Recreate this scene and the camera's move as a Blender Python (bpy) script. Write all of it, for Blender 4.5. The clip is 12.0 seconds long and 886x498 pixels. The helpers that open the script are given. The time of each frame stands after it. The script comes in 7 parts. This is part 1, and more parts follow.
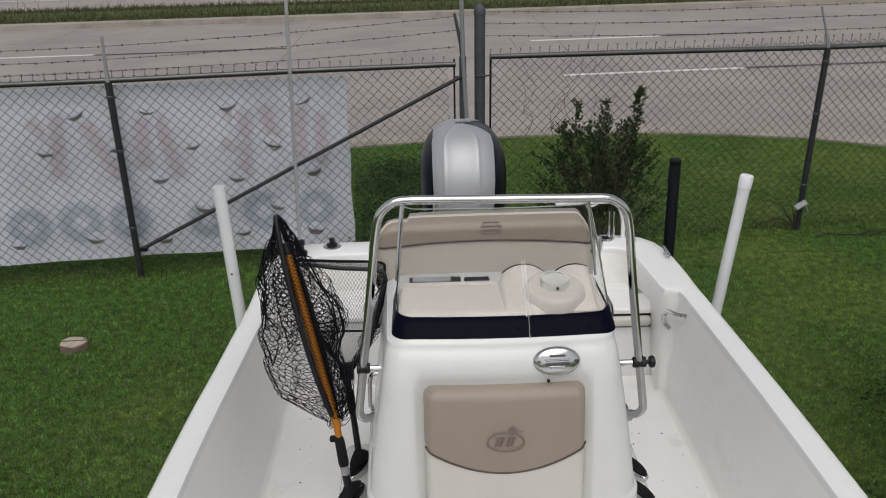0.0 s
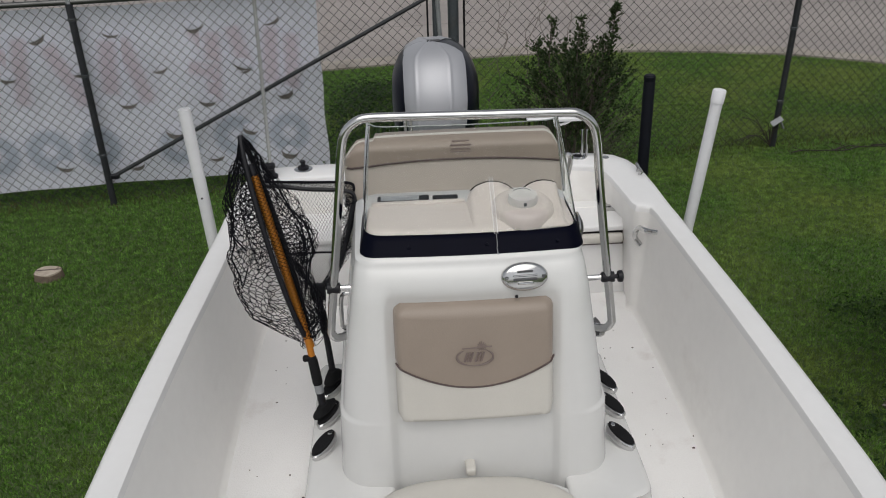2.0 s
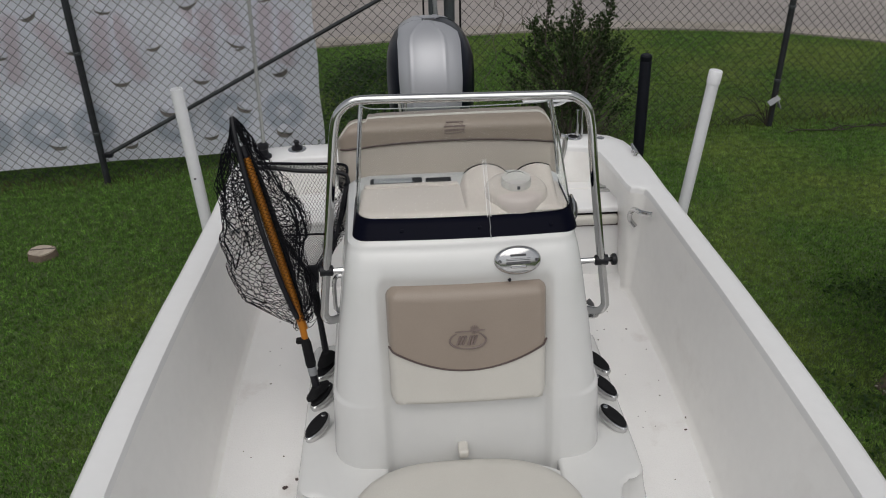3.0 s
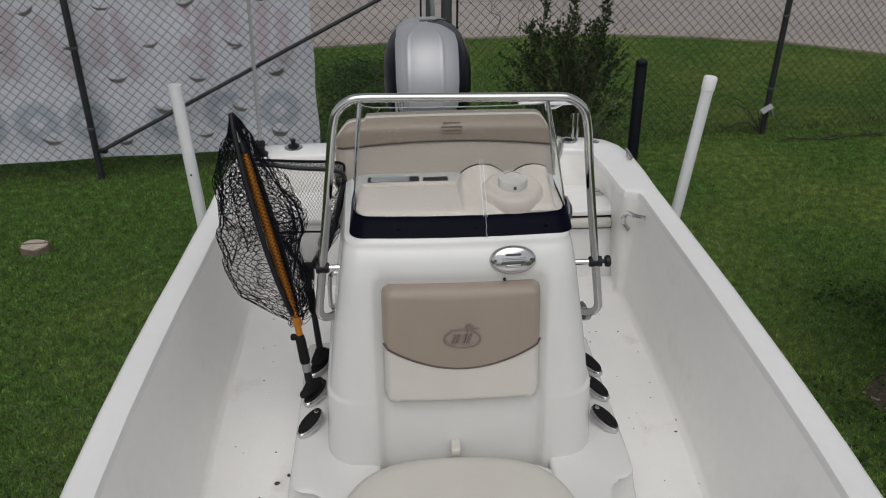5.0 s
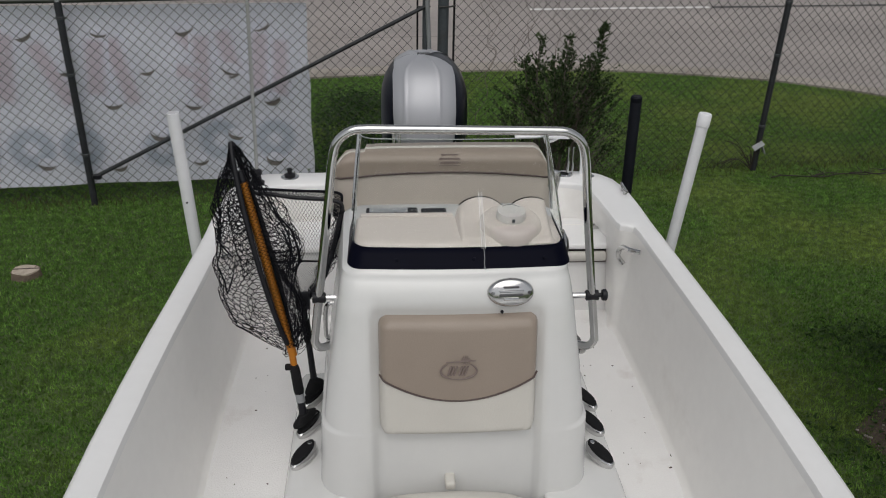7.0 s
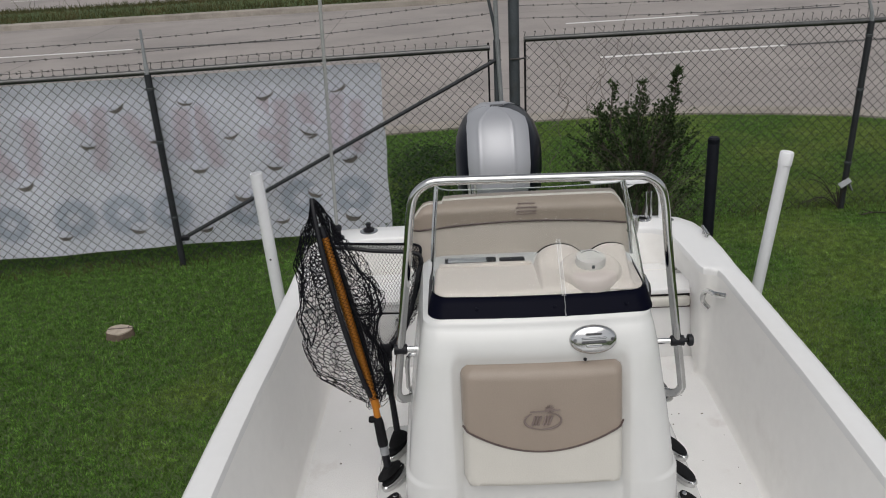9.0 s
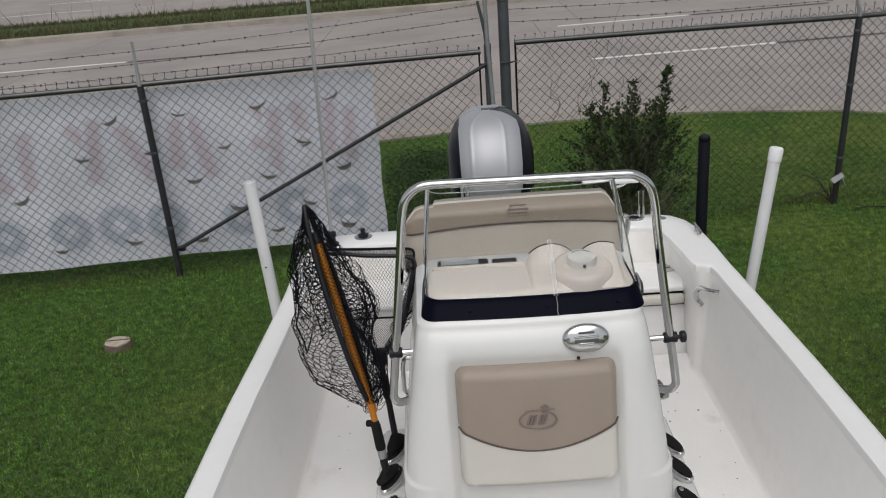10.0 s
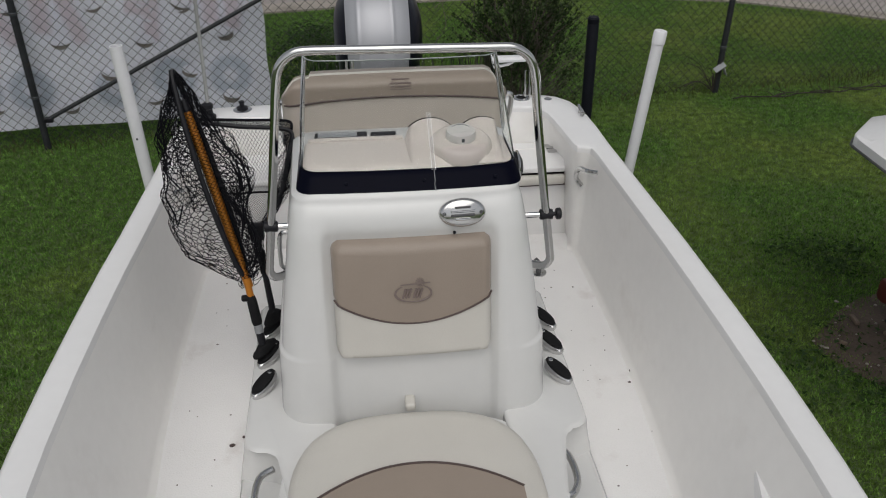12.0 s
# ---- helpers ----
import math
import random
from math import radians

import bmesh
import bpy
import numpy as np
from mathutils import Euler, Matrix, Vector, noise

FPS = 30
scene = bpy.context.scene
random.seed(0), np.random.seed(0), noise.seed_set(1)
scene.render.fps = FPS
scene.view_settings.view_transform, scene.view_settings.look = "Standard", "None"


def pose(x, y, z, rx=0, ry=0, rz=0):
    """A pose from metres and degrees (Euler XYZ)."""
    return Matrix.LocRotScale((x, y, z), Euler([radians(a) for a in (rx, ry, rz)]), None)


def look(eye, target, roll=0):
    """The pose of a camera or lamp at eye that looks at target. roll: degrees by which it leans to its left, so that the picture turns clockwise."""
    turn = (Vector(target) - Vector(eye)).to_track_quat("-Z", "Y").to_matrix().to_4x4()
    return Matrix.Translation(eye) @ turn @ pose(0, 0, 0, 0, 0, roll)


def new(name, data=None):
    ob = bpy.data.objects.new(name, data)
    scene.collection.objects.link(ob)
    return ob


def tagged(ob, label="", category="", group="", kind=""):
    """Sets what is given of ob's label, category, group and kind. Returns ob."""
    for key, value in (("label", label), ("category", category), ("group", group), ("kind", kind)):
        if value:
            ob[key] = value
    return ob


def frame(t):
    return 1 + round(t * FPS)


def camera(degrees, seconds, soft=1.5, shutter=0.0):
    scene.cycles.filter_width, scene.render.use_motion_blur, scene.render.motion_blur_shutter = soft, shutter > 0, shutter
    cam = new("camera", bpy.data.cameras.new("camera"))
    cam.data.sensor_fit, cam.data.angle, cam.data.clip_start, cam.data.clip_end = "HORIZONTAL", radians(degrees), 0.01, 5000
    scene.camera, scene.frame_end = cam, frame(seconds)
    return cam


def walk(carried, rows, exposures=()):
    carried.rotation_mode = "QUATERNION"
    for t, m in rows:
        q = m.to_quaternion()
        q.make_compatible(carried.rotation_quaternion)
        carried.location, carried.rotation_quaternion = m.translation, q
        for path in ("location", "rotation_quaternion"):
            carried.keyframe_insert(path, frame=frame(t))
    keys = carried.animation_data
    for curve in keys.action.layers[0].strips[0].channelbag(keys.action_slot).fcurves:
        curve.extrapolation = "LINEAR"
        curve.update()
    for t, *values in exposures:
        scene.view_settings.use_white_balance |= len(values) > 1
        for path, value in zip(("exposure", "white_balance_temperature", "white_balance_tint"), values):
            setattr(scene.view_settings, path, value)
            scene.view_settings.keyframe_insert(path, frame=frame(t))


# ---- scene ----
cam = camera(56.0, 12.0, soft=1.05)
PATH = [
    (0, (-0.256, 0.0, 2.937), (-0.212, 1.847, 2.17), -1.1),
    (0.5, (-0.239, -0.024, 2.942), (-0.173, 1.868, 2.298), -1.0),
    (1, (-0.23, -0.031, 2.947), (-0.164, 1.86, 2.3), -1.1),
    (1.5, (-0.227, -0.015, 2.93), (-0.15, 1.849, 2.21), -1.0),
    (2, (-0.208, -0.002, 2.908), (-0.128, 1.768, 1.978), -1.6),
    (2.5, (-0.196, -0.001, 2.927), (-0.118, 1.744, 1.953), -1.7),
    (3, (-0.194, 0.015, 2.921), (-0.109, 1.758, 1.943), -1.4),
    (5, (-0.211, -0.01, 2.918), (-0.105, 1.735, 1.947), -0.1),
    (5.5, (-0.222, -0.02, 2.915), (-0.111, 1.724, 1.943), -0.1),
    (6, (-0.229, -0.011, 2.908), (-0.11, 1.73, 1.931), -0.0),
    (6.5, (-0.232, -0.003, 2.908), (-0.111, 1.737, 1.93), 0.6),
    (7, (-0.238, -0.007, 2.92), (-0.106, 1.772, 2.014), 1.1),
    (7.2, (-0.241, -0.005, 2.922), (-0.11, 1.787, 2.045), 1.3),
    (8.8, (-0.257, -0.011, 2.906), (-0.307, 1.826, 2.118), -2.4),
    (9, (-0.245, -0.018, 2.918), (-0.294, 1.818, 2.127), -3.1),
    (9.5, (-0.219, -0.016, 2.91), (-0.266, 1.822, 2.123), -3.9),
    (10, (-0.224, -0.041, 2.918), (-0.268, 1.8, 2.138), -4.4),
    (10.5, (-0.193, -0.03, 2.909), (-0.227, 1.814, 2.136), -4.5),
    (11, (-0.207, 0.001, 2.893), (-0.232, 1.835, 2.095), -3.5),
    (11.5, (-0.195, -0.018, 2.88), (-0.143, 1.733, 1.914), -2.2),
    (12, (-0.166, -0.024, 2.862), (0.024, 1.678, 1.829), -0.0),
]
walk(cam, [(t, look(eye, target, roll)) for t, eye, target, roll in PATH], exposures=[(0, 0.14), (1.6, 0.13), (2.5, -0.08), (6.5, -0.09), (7.2, -0.04), (8.8, 0.14), (10.8, 0.13), (11.6, -0.06), (12, -0.09)])

# ---------------------------------------------------------------- light
SUN_EL, SUN_AZ = radians(60), radians(184)
world = bpy.data.worlds.new("overcast_sky")
scene.world = world
world.use_nodes = True
wn, wl = world.node_tree.nodes, world.node_tree.links
wn.clear()
sky = wn.new("ShaderNodeTexSky")
sky.sky_type = "NISHITA"
sky.sun_disc = False
sky.sun_elevation, sky.sun_rotation = SUN_EL, SUN_AZ
sky.dust_density, sky.air_density = 3.0, 1.0
hsv = wn.new("ShaderNodeHueSaturation")
hsv.inputs["Saturation"].default_value = 0.22
bg = wn.new("ShaderNodeBackground")
bg.inputs["Strength"].default_value = 0.105
wo = wn.new("ShaderNodeOutputWorld")
wl.new(sky.outputs[0], hsv.inputs["Color"])
wl.new(hsv.outputs[0], bg.inputs["Color"])
wl.new(bg.outputs[0], wo.inputs["Surface"])
sun = bpy.data.lights.new("sun", "SUN")
sun.energy, sun.angle, sun.color = 0.9, radians(60), (1.0, 0.97, 0.92)
sun_ob = new("sun", sun)
sun_dir = Vector((math.sin(SUN_AZ) * math.cos(SUN_EL), math.cos(SUN_AZ) * math.cos(SUN_EL), math.sin(SUN_EL)))
sun_ob.matrix_world = look(sun_dir * 30, (0, 0, 0))


# ---------------------------------------------------------------- materials
def surf(name, col, rough=0.5, metal=0.0, var=0.10, scale=3.0, fine=70.0, bump=0.05, coat=0.0,
         stain=None, stain_scale=2.0, stain_amt=0.0, stain_lo=0.55, piece=0.0, island=0.0, alpha=1.0, sheen=0.0, spec=0.5):
    """A surface with colour that varies at two scales, fine relief and optional stains."""
    m = bpy.data.materials.new(name)
    m.use_nodes = True
    nt, n, l = m.node_tree, m.node_tree.nodes, m.node_tree.links
    b = n["Principled BSDF"]
    tc = n.new("ShaderNodeTexCoord")
    n1, n2 = n.new("ShaderNodeTexNoise"), n.new("ShaderNodeTexNoise")
    n1.inputs["Scale"].default_value, n2.inputs["Scale"].default_value = scale, fine
    n1.inputs["Detail"].default_value, n2.inputs["Detail"].default_value = 5, 3
    for t in (n1, n2):
        l.new(tc.outputs["Object"], t.inputs["Vector"])
    add = n.new("ShaderNodeMath")
    add.operation = "ADD"
    l.new(n1.outputs["Fac"], add.inputs[0])
    half = n.new("ShaderNodeMath")
    half.operation = "MULTIPLY"
    half.inputs[1].default_value = 0.5
    l.new(n2.outputs["Fac"], half.inputs[0])
    l.new(half.outputs[0], add.inputs[1])
    ramp = n.new("ShaderNodeMapRange")
    ramp.inputs["From Min"].default_value, ramp.inputs["From Max"].default_value = 0.45, 1.05
    ramp.inputs["To Min"].default_value, ramp.inputs["To Max"].default_value = 1 - var, 1 + var
    l.new(add.outputs[0], ramp.inputs["Value"])
    factor = ramp.outputs[0]
    if piece or island:
        src = n.new("ShaderNodeObjectInfo").outputs["Random"] if piece else n.new("ShaderNodeNewGeometry").outputs["Random Per Island"]
        amt = piece or island
        mr = n.new("ShaderNodeMapRange")
        mr.inputs["To Min"].default_value, mr.inputs["To Max"].default_value = 1 - amt, 1 + amt
        l.new(src, mr.inputs["Value"])
        mu = n.new("ShaderNodeMath")
        mu.operation = "MULTIPLY"
        l.new(factor, mu.inputs[0])
        l.new(mr.outputs[0], mu.inputs[1])
        factor = mu.outputs[0]
    mul = n.new("ShaderNodeVectorMath")
    mul.operation = "SCALE"
    mul.inputs[0].default_value = col
    l.new(factor, mul.inputs["Scale"])
    colour = mul.outputs[0]
    if stain:
        n3 = n.new("ShaderNodeTexNoise")
        n3.inputs["Scale"].default_value, n3.inputs["Detail"].default_value, n3.inputs["Roughness"].default_value = stain_scale, 8, 0.65
        l.new(tc.outputs["Object"], n3.inputs["Vector"])
        sr = n.new("ShaderNodeMapRange")
        sr.inputs["From Min"].default_value, sr.inputs["From Max"].default_value = stain_lo, stain_lo + 0.2
        sr.inputs["To Max"].default_value = stain_amt
        l.new(n3.outputs["Fac"], sr.inputs["Value"])
        mx = n.new("ShaderNodeMix")
        mx.data_type = "RGBA"
        l.new(sr.outputs[0], mx.inputs["Factor"])
        l.new(colour, mx.inputs["A"])
        mx.inputs["B"].default_value = (*stain, 1)
        colour = mx.outputs["Result"]
    l.new(colour, b.inputs["Base Color"])
    b.inputs["Roughness"].default_value, b.inputs["Metallic"].default_value = rough, metal
    b.inputs["Coat Weight"].default_value, b.inputs["Alpha"].default_value = coat, alpha
    b.inputs["Coat Roughness"].default_value = 0.08
    b.inputs["Specular IOR Level"].default_value = spec
    b.inputs["Sheen Weight"].default_value = sheen
    if bump:
        bp = n.new("ShaderNodeBump")
        bp.inputs["Strength"].default_value, bp.inputs["Distance"].default_value = bump, 0.01
        l.new(n2.outputs["Fac"], bp.inputs["Height"])
        l.new(bp.outputs[0], b.inputs["Normal"])
    return m


GELCOAT = surf("white_gelcoat", (0.80, 0.795, 0.79), 0.28, var=0.03, scale=2, fine=25, bump=0.01, coat=0.25, stain=(0.55, 0.50, 0.45), stain_scale=3.0, stain_amt=0.12, stain_lo=0.58)
LINER = surf("liner_gelcoat", (0.87, 0.855, 0.83), 0.42, var=0.04, scale=1.6, fine=20, bump=0.01, stain=(0.46, 0.41, 0.36), stain_scale=2.2, stain_amt=0.22, stain_lo=0.56)
NONSKID = surf("nonskid_gelcoat", (0.83, 0.82, 0.81), 0.62, var=0.05, scale=2.5, fine=160, bump=0.25, stain=(0.42, 0.34, 0.30), stain_scale=3.2, stain_amt=0.42, stain_lo=0.58)
CONSOLE = surf("console_gelcoat", (0.655, 0.655, 0.645), 0.24, var=0.02, scale=2, fine=20, bump=0.006, coat=0.35, stain=(0.6, 0.56, 0.5), stain_scale=5.0, stain_amt=0.10, stain_lo=0.60)
DASH = surf("dash_beige", (0.505, 0.455, 0.425), 0.42, var=0.04, scale=5, fine=90, bump=0.03)
VINYL_TAN = surf("tan_vinyl", (0.290, 0.238, 0.195), 0.45, var=0.05, scale=6, fine=220, bump=0.10, sheen=0.1)
VINYL_CREAM = surf("cream_vinyl", (0.575, 0.555, 0.51), 0.45, var=0.04, scale=6, fine=220, bump=0.10, stain=(0.42, 0.36, 0.3), stain_scale=9, stain_amt=0.15, stain_lo=0.62)
VINYL_BEIGE = surf("beige_vinyl", (0.505, 0.452, 0.40), 0.45, var=0.05, scale=6, fine=220, bump=0.10, stain=(0.36, 0.31, 0.27), stain_scale=7, stain_amt=0.2, stain_lo=0.6)
PIPING = surf("dark_piping", (0.075, 0.05, 0.045), 0.5, var=0.1)
LOGO = surf("logo_ink", (0.20, 0.155, 0.14), 0.6, var=0.08, scale=30)
NAVY = surf("navy_band", (0.002, 0.0025, 0.008), 0.40, var=0.1, scale=8, spec=0.04)
CHROME = surf("stainless_steel", (0.56, 0.56, 0.555), 0.12, 1.0, var=0.05, scale=12, fine=150, bump=0.01)
BLACK_RUBBER = surf("black_rubber", (0.008, 0.008, 0.009), 0.75, var=0.2, scale=20, spec=0.2)
BLACK_PLASTIC = surf("black_plastic", (0.008, 0.008, 0.011), 0.45, var=0.2, scale=20, spec=0.3)
NET = surf("black_net_cord", (0.005, 0.005, 0.008), 0.8, var=0.3, scale=15, bump=0, spec=0.15)
ORANGE = surf("orange_anodised", (0.50, 0.180, 0.014), 0.35, 0.35, var=0.15, scale=20)
SILVER = surf("silver_paint", (0.40, 0.405, 0.43), 0.48, 0.4, var=0.04, scale=3, fine=300, bump=0.01, coat=0.2)
COWL = surf("dark_cowling", (0.004, 0.005, 0.011), 0.28, var=0.1, coat=0.04, spec=0.18)
ALU = surf("dull_aluminium", (0.48, 0.48, 0.48), 0.42, 0.6, var=0.08, scale=8, fine=120, bump=0.02)
PVC = surf("white_pvc", (0.78, 0.78, 0.80), 0.40, var=0.05, scale=4, fine=40, bump=0.02, stain=(0.40, 0.38, 0.36), stain_scale=6, stain_amt=0.25, stain_lo=0.6)
POLE_BLACK = surf("black_pole_wrap", (0.005, 0.006, 0.010), 0.6, var=0.25, scale=10, bump=0.05, spec=0.2)
GALV = surf("weathered_galvanised", (0.070, 0.080, 0.088), 0.62, 0.3, var=0.30, scale=6, fine=80, bump=0.06, stain=(0.07, 0.06, 0.05), stain_scale=5, stain_amt=0.5, stain_lo=0.55)
GALV_LIGHT = surf("galvanised_light", (0.30, 0.31, 0.32), 0.5, 0.4, var=0.2, scale=6, fine=80, bump=0.05)
POST_DARK = surf("dark_post_paint", (0.026, 0.028, 0.032), 0.6, 0.2, var=0.35, scale=7, fine=60, bump=0.06, stain=(0.10, 0.07, 0.05), stain_scale=8, stain_amt=0.4, stain_lo=0.6)
WIRE = surf("rusty_wire", (0.062, 0.060, 0.058), 0.7, 0.3, var=0.3, scale=4, bump=0)
BANNER_LOOK = dict(rough=0.55, var=0.08, scale=5.5, fine=30, bump=0.05, stain=(0.71, 0.71, 0.77), stain_scale=2.6, stain_amt=0.6, stain_lo=0.46)
BANNER = surf("banner_vinyl", (0.83, 0.835, 0.915), **BANNER_LOOK)
SLIT = surf("slit_shade", (0.20, 0.18, 0.165), 0.8, var=0.2)
COVER = surf("grey_white_plastic", (0.50, 0.485, 0.468), 0.45, var=0.05, scale=20, fine=150, bump=0.03)
RAIL = surf("weathered_top_rail", (0.12, 0.12, 0.118), 0.40, 0.8, var=0.3, scale=6, fine=80, bump=0.05)
GLASS_EDGE = surf("acrylic_cut_edge", (0.30, 0.34, 0.32), 0.25, var=0.1, scale=20)
GLASS_MEND = surf("cloudy_acrylic_mend", (0.80, 0.80, 0.78), 0.4, var=0.1, scale=40, alpha=0.20)
ROAD = surf("concrete_road", (0.305, 0.275, 0.258), 0.85, var=0.14, scale=0.5, fine=30, bump=0.10, stain=(0.225, 0.205, 0.195), stain_scale=0.35, stain_amt=0.7, stain_lo=0.47)
KERB = surf("kerb_concrete", (0.30, 0.27, 0.235), 0.85, var=0.2, scale=1.2, fine=25, bump=0.1, stain=(0.14, 0.12, 0.10), stain_scale=2, stain_amt=0.6, stain_lo=0.5)
WHITE_LINE = surf("road_paint_white", (0.68, 0.67, 0.65), 0.7, var=0.12, scale=3)
TAR = surf("tar_seal", (0.05, 0.048, 0.046), 0.7, var=0.2, scale=3)
SOIL = surf("lawn_soil", (0.060, 0.090, 0.028), 0.95, var=0.35, scale=0.9, fine=45, bump=0.4, stain=(0.095, 0.085, 0.045), stain_scale=1.1, stain_amt=0.5, stain_lo=0.56)
MUD = surf("bare_mud", (0.085, 0.062, 0.048), 0.9, var=0.35, scale=6, fine=60, bump=0.5)
BARK = surf("bark", (0.10, 0.085, 0.07), 0.9, var=0.3, scale=12, fine=90, bump=0.4)
STUMP_TOP = surf("sawn_wood", (0.42, 0.36, 0.29), 0.85, var=0.25, scale=25, fine=90, bump=0.3)
STUMP_BARK = surf("stump_bark", (0.16, 0.12, 0.09), 0.9, var=0.35, scale=18, fine=90, bump=0.5)
DEADWOOD = surf("dark_deadwood", (0.040, 0.033, 0.027), 0.95, var=0.35, scale=14, fine=90, bump=0.3)
TWIG = surf("dry_twig", (0.16, 0.135, 0.115), 0.9, var=0.3, scale=12)
TYRE = surf("tyre", (0.015, 0.015, 0.016), 0.8, var=0.2, scale=8)
RIM = surf("alloy_rim", (0.45, 0.45, 0.47), 0.3, 0.8, var=0.1)
CAR_BLACK = surf("black_car_paint", (0.004, 0.005, 0.008), 0.25, var=0.1, coat=0.35, spec=0.3)
CAR_RED = surf("red_car_paint", (0.13, 0.010, 0.022), 0.25, var=0.1, coat=0.6)
CAR_WHITE = surf("white_car_paint", (0.72, 0.73, 0.75), 0.25, var=0.03, coat=1.0)
CAR_GLASS = surf("car_glass", (0.018, 0.022, 0.024), 0.05, var=0.1, coat=0.5)
TAIL = surf("tail_lamp", (0.22, 0.006, 0.008), 0.15, var=0.1, coat=0.8)
HEAD = surf("head_lamp", (0.6, 0.62, 0.64), 0.1, 0.3, var=0.05, coat=0.8)
TRUCK_RED = surf("trailer_frame_red", (0.10, 0.018, 0.015), 0.6, var=0.2, scale=2)
TRUCK_BLUE = surf("tractor_blue", (0.010, 0.014, 0.045), 0.3, var=0.1, coat=0.6)
STEEL_DARK = surf("trailer_steel", (0.10, 0.10, 0.105), 0.6, 0.5, var=0.2, scale=6)


def foliage(name, a, b, rough=0.6, dry=None, dry_amt=0.0, patch_scale=1.2, clump=0.0, drier_east=0.0):
    """Leaf colours between a and b for each blade or leaf, in patches; the turf can be drier towards one side of the lawn."""
    m = bpy.data.materials.new(name)
    m.use_nodes = True
    n, l = m.node_tree.nodes, m.node_tree.links
    bs = n["Principled BSDF"]
    geo, tc, no = n.new("ShaderNodeNewGeometry"), n.new("ShaderNodeTexCoord"), n.new("ShaderNodeTexNoise")
    no.inputs["Scale"].default_value, no.inputs["Detail"].default_value = patch_scale, 6
    l.new(tc.outputs["Object"], no.inputs["Vector"])
    mx = n.new("ShaderNodeMix")
    mx.data_type = "RGBA"
    mx.inputs["A"].default_value, mx.inputs["B"].default_value = (*a, 1), (*b, 1)
    l.new(geo.outputs["Random Per Island"], mx.inputs["Factor"])
    out = mx.outputs["Result"]
    if dry:
        mr = n.new("ShaderNodeMapRange")
        mr.inputs["From Min"].default_value, mr.inputs["From Max"].default_value = 0.50, 0.72
        mr.inputs["To Max"].default_value = dry_amt
        sep, mad = n.new("ShaderNodeSeparateXYZ"), n.new("ShaderNodeMath")
        mad.operation, mad.inputs[1].default_value = "MULTIPLY_ADD", drier_east
        l.new(tc.outputs["Object"], sep.inputs[0])
        l.new(sep.outputs["X"], mad.inputs[0])
        l.new(no.outputs["Fac"], mad.inputs[2])
        l.new(mad.outputs[0], mr.inputs["Value"])
        m2 = n.new("ShaderNodeMix")
        m2.data_type = "RGBA"
        l.new(mr.outputs[0], m2.inputs["Factor"])
        l.new(out, m2.inputs["A"])
        m2.inputs["B"].default_value = (*dry, 1)
        out = m2.outputs["Result"]
    if clump:
        n3, mr3, sc3 = n.new("ShaderNodeTexNoise"), n.new("ShaderNodeMapRange"), n.new("ShaderNodeVectorMath")
        n3.inputs["Scale"].default_value, n3.inputs["Detail"].default_value = clump, 4
        mr3.inputs["From Min"].default_value, mr3.inputs["From Max"].default_value = 0.34, 0.66
        mr3.inputs["To Min"].default_value, mr3.inputs["To Max"].default_value = 0.56, 1.34
        sc3.operation = "SCALE"
        l.new(tc.outputs["Object"], n3.inputs["Vector"])
        l.new(n3.outputs["Fac"], mr3.inputs["Value"])
        l.new(out, sc3.inputs[0])
        l.new(mr3.outputs[0], sc3.inputs["Scale"])
        out = sc3.outputs[0]
    l.new(out, bs.inputs["Base Color"])
    bs.inputs["Roughness"].default_value = rough
    bs.inputs["Specular IOR Level"].default_value = 0.25
    bs.inputs["Subsurface Weight"].default_value = 0.0
    return m


GRASS = foliage("grass_blades", (0.046, 0.118, 0.020), (0.200, 0.365, 0.068), 0.5, (0.29, 0.365, 0.085), 0.75, 0.8, clump=15.0, drier_east=0.020)
VERGE = foliage("verge_grass", (0.040, 0.052, 0.018), (0.120, 0.118, 0.045), 0.7, (0.16, 0.115, 0.055), 0.85, 1.2)
LEAF = foliage("bush_leaves", (0.018, 0.038, 0.013), (0.070, 0.105, 0.038), 0.5)
WEED = foliage("weed_leaves", (0.021, 0.050, 0.014), (0.052, 0.096, 0.026), 0.6)


def translucent(mat, amount):
    """Thin cloth: part of the light comes through from behind."""
    n, l = mat.node_tree.nodes, mat.node_tree.links
    b, out = n["Principled BSDF"], n["Material Output"]
    t, mx = n.new("ShaderNodeBsdfTranslucent"), n.new("ShaderNodeMixShader")
    src = b.inputs["Base Color"].links[0].from_socket
    l.new(src, t.inputs["Color"])
    mx.inputs["Fac"].default_value = amount
    l.new(b.outputs[0], mx.inputs[1])
    l.new(t.outputs[0], mx.inputs[2])
    l.new(mx.outputs[0], out.inputs["Surface"])


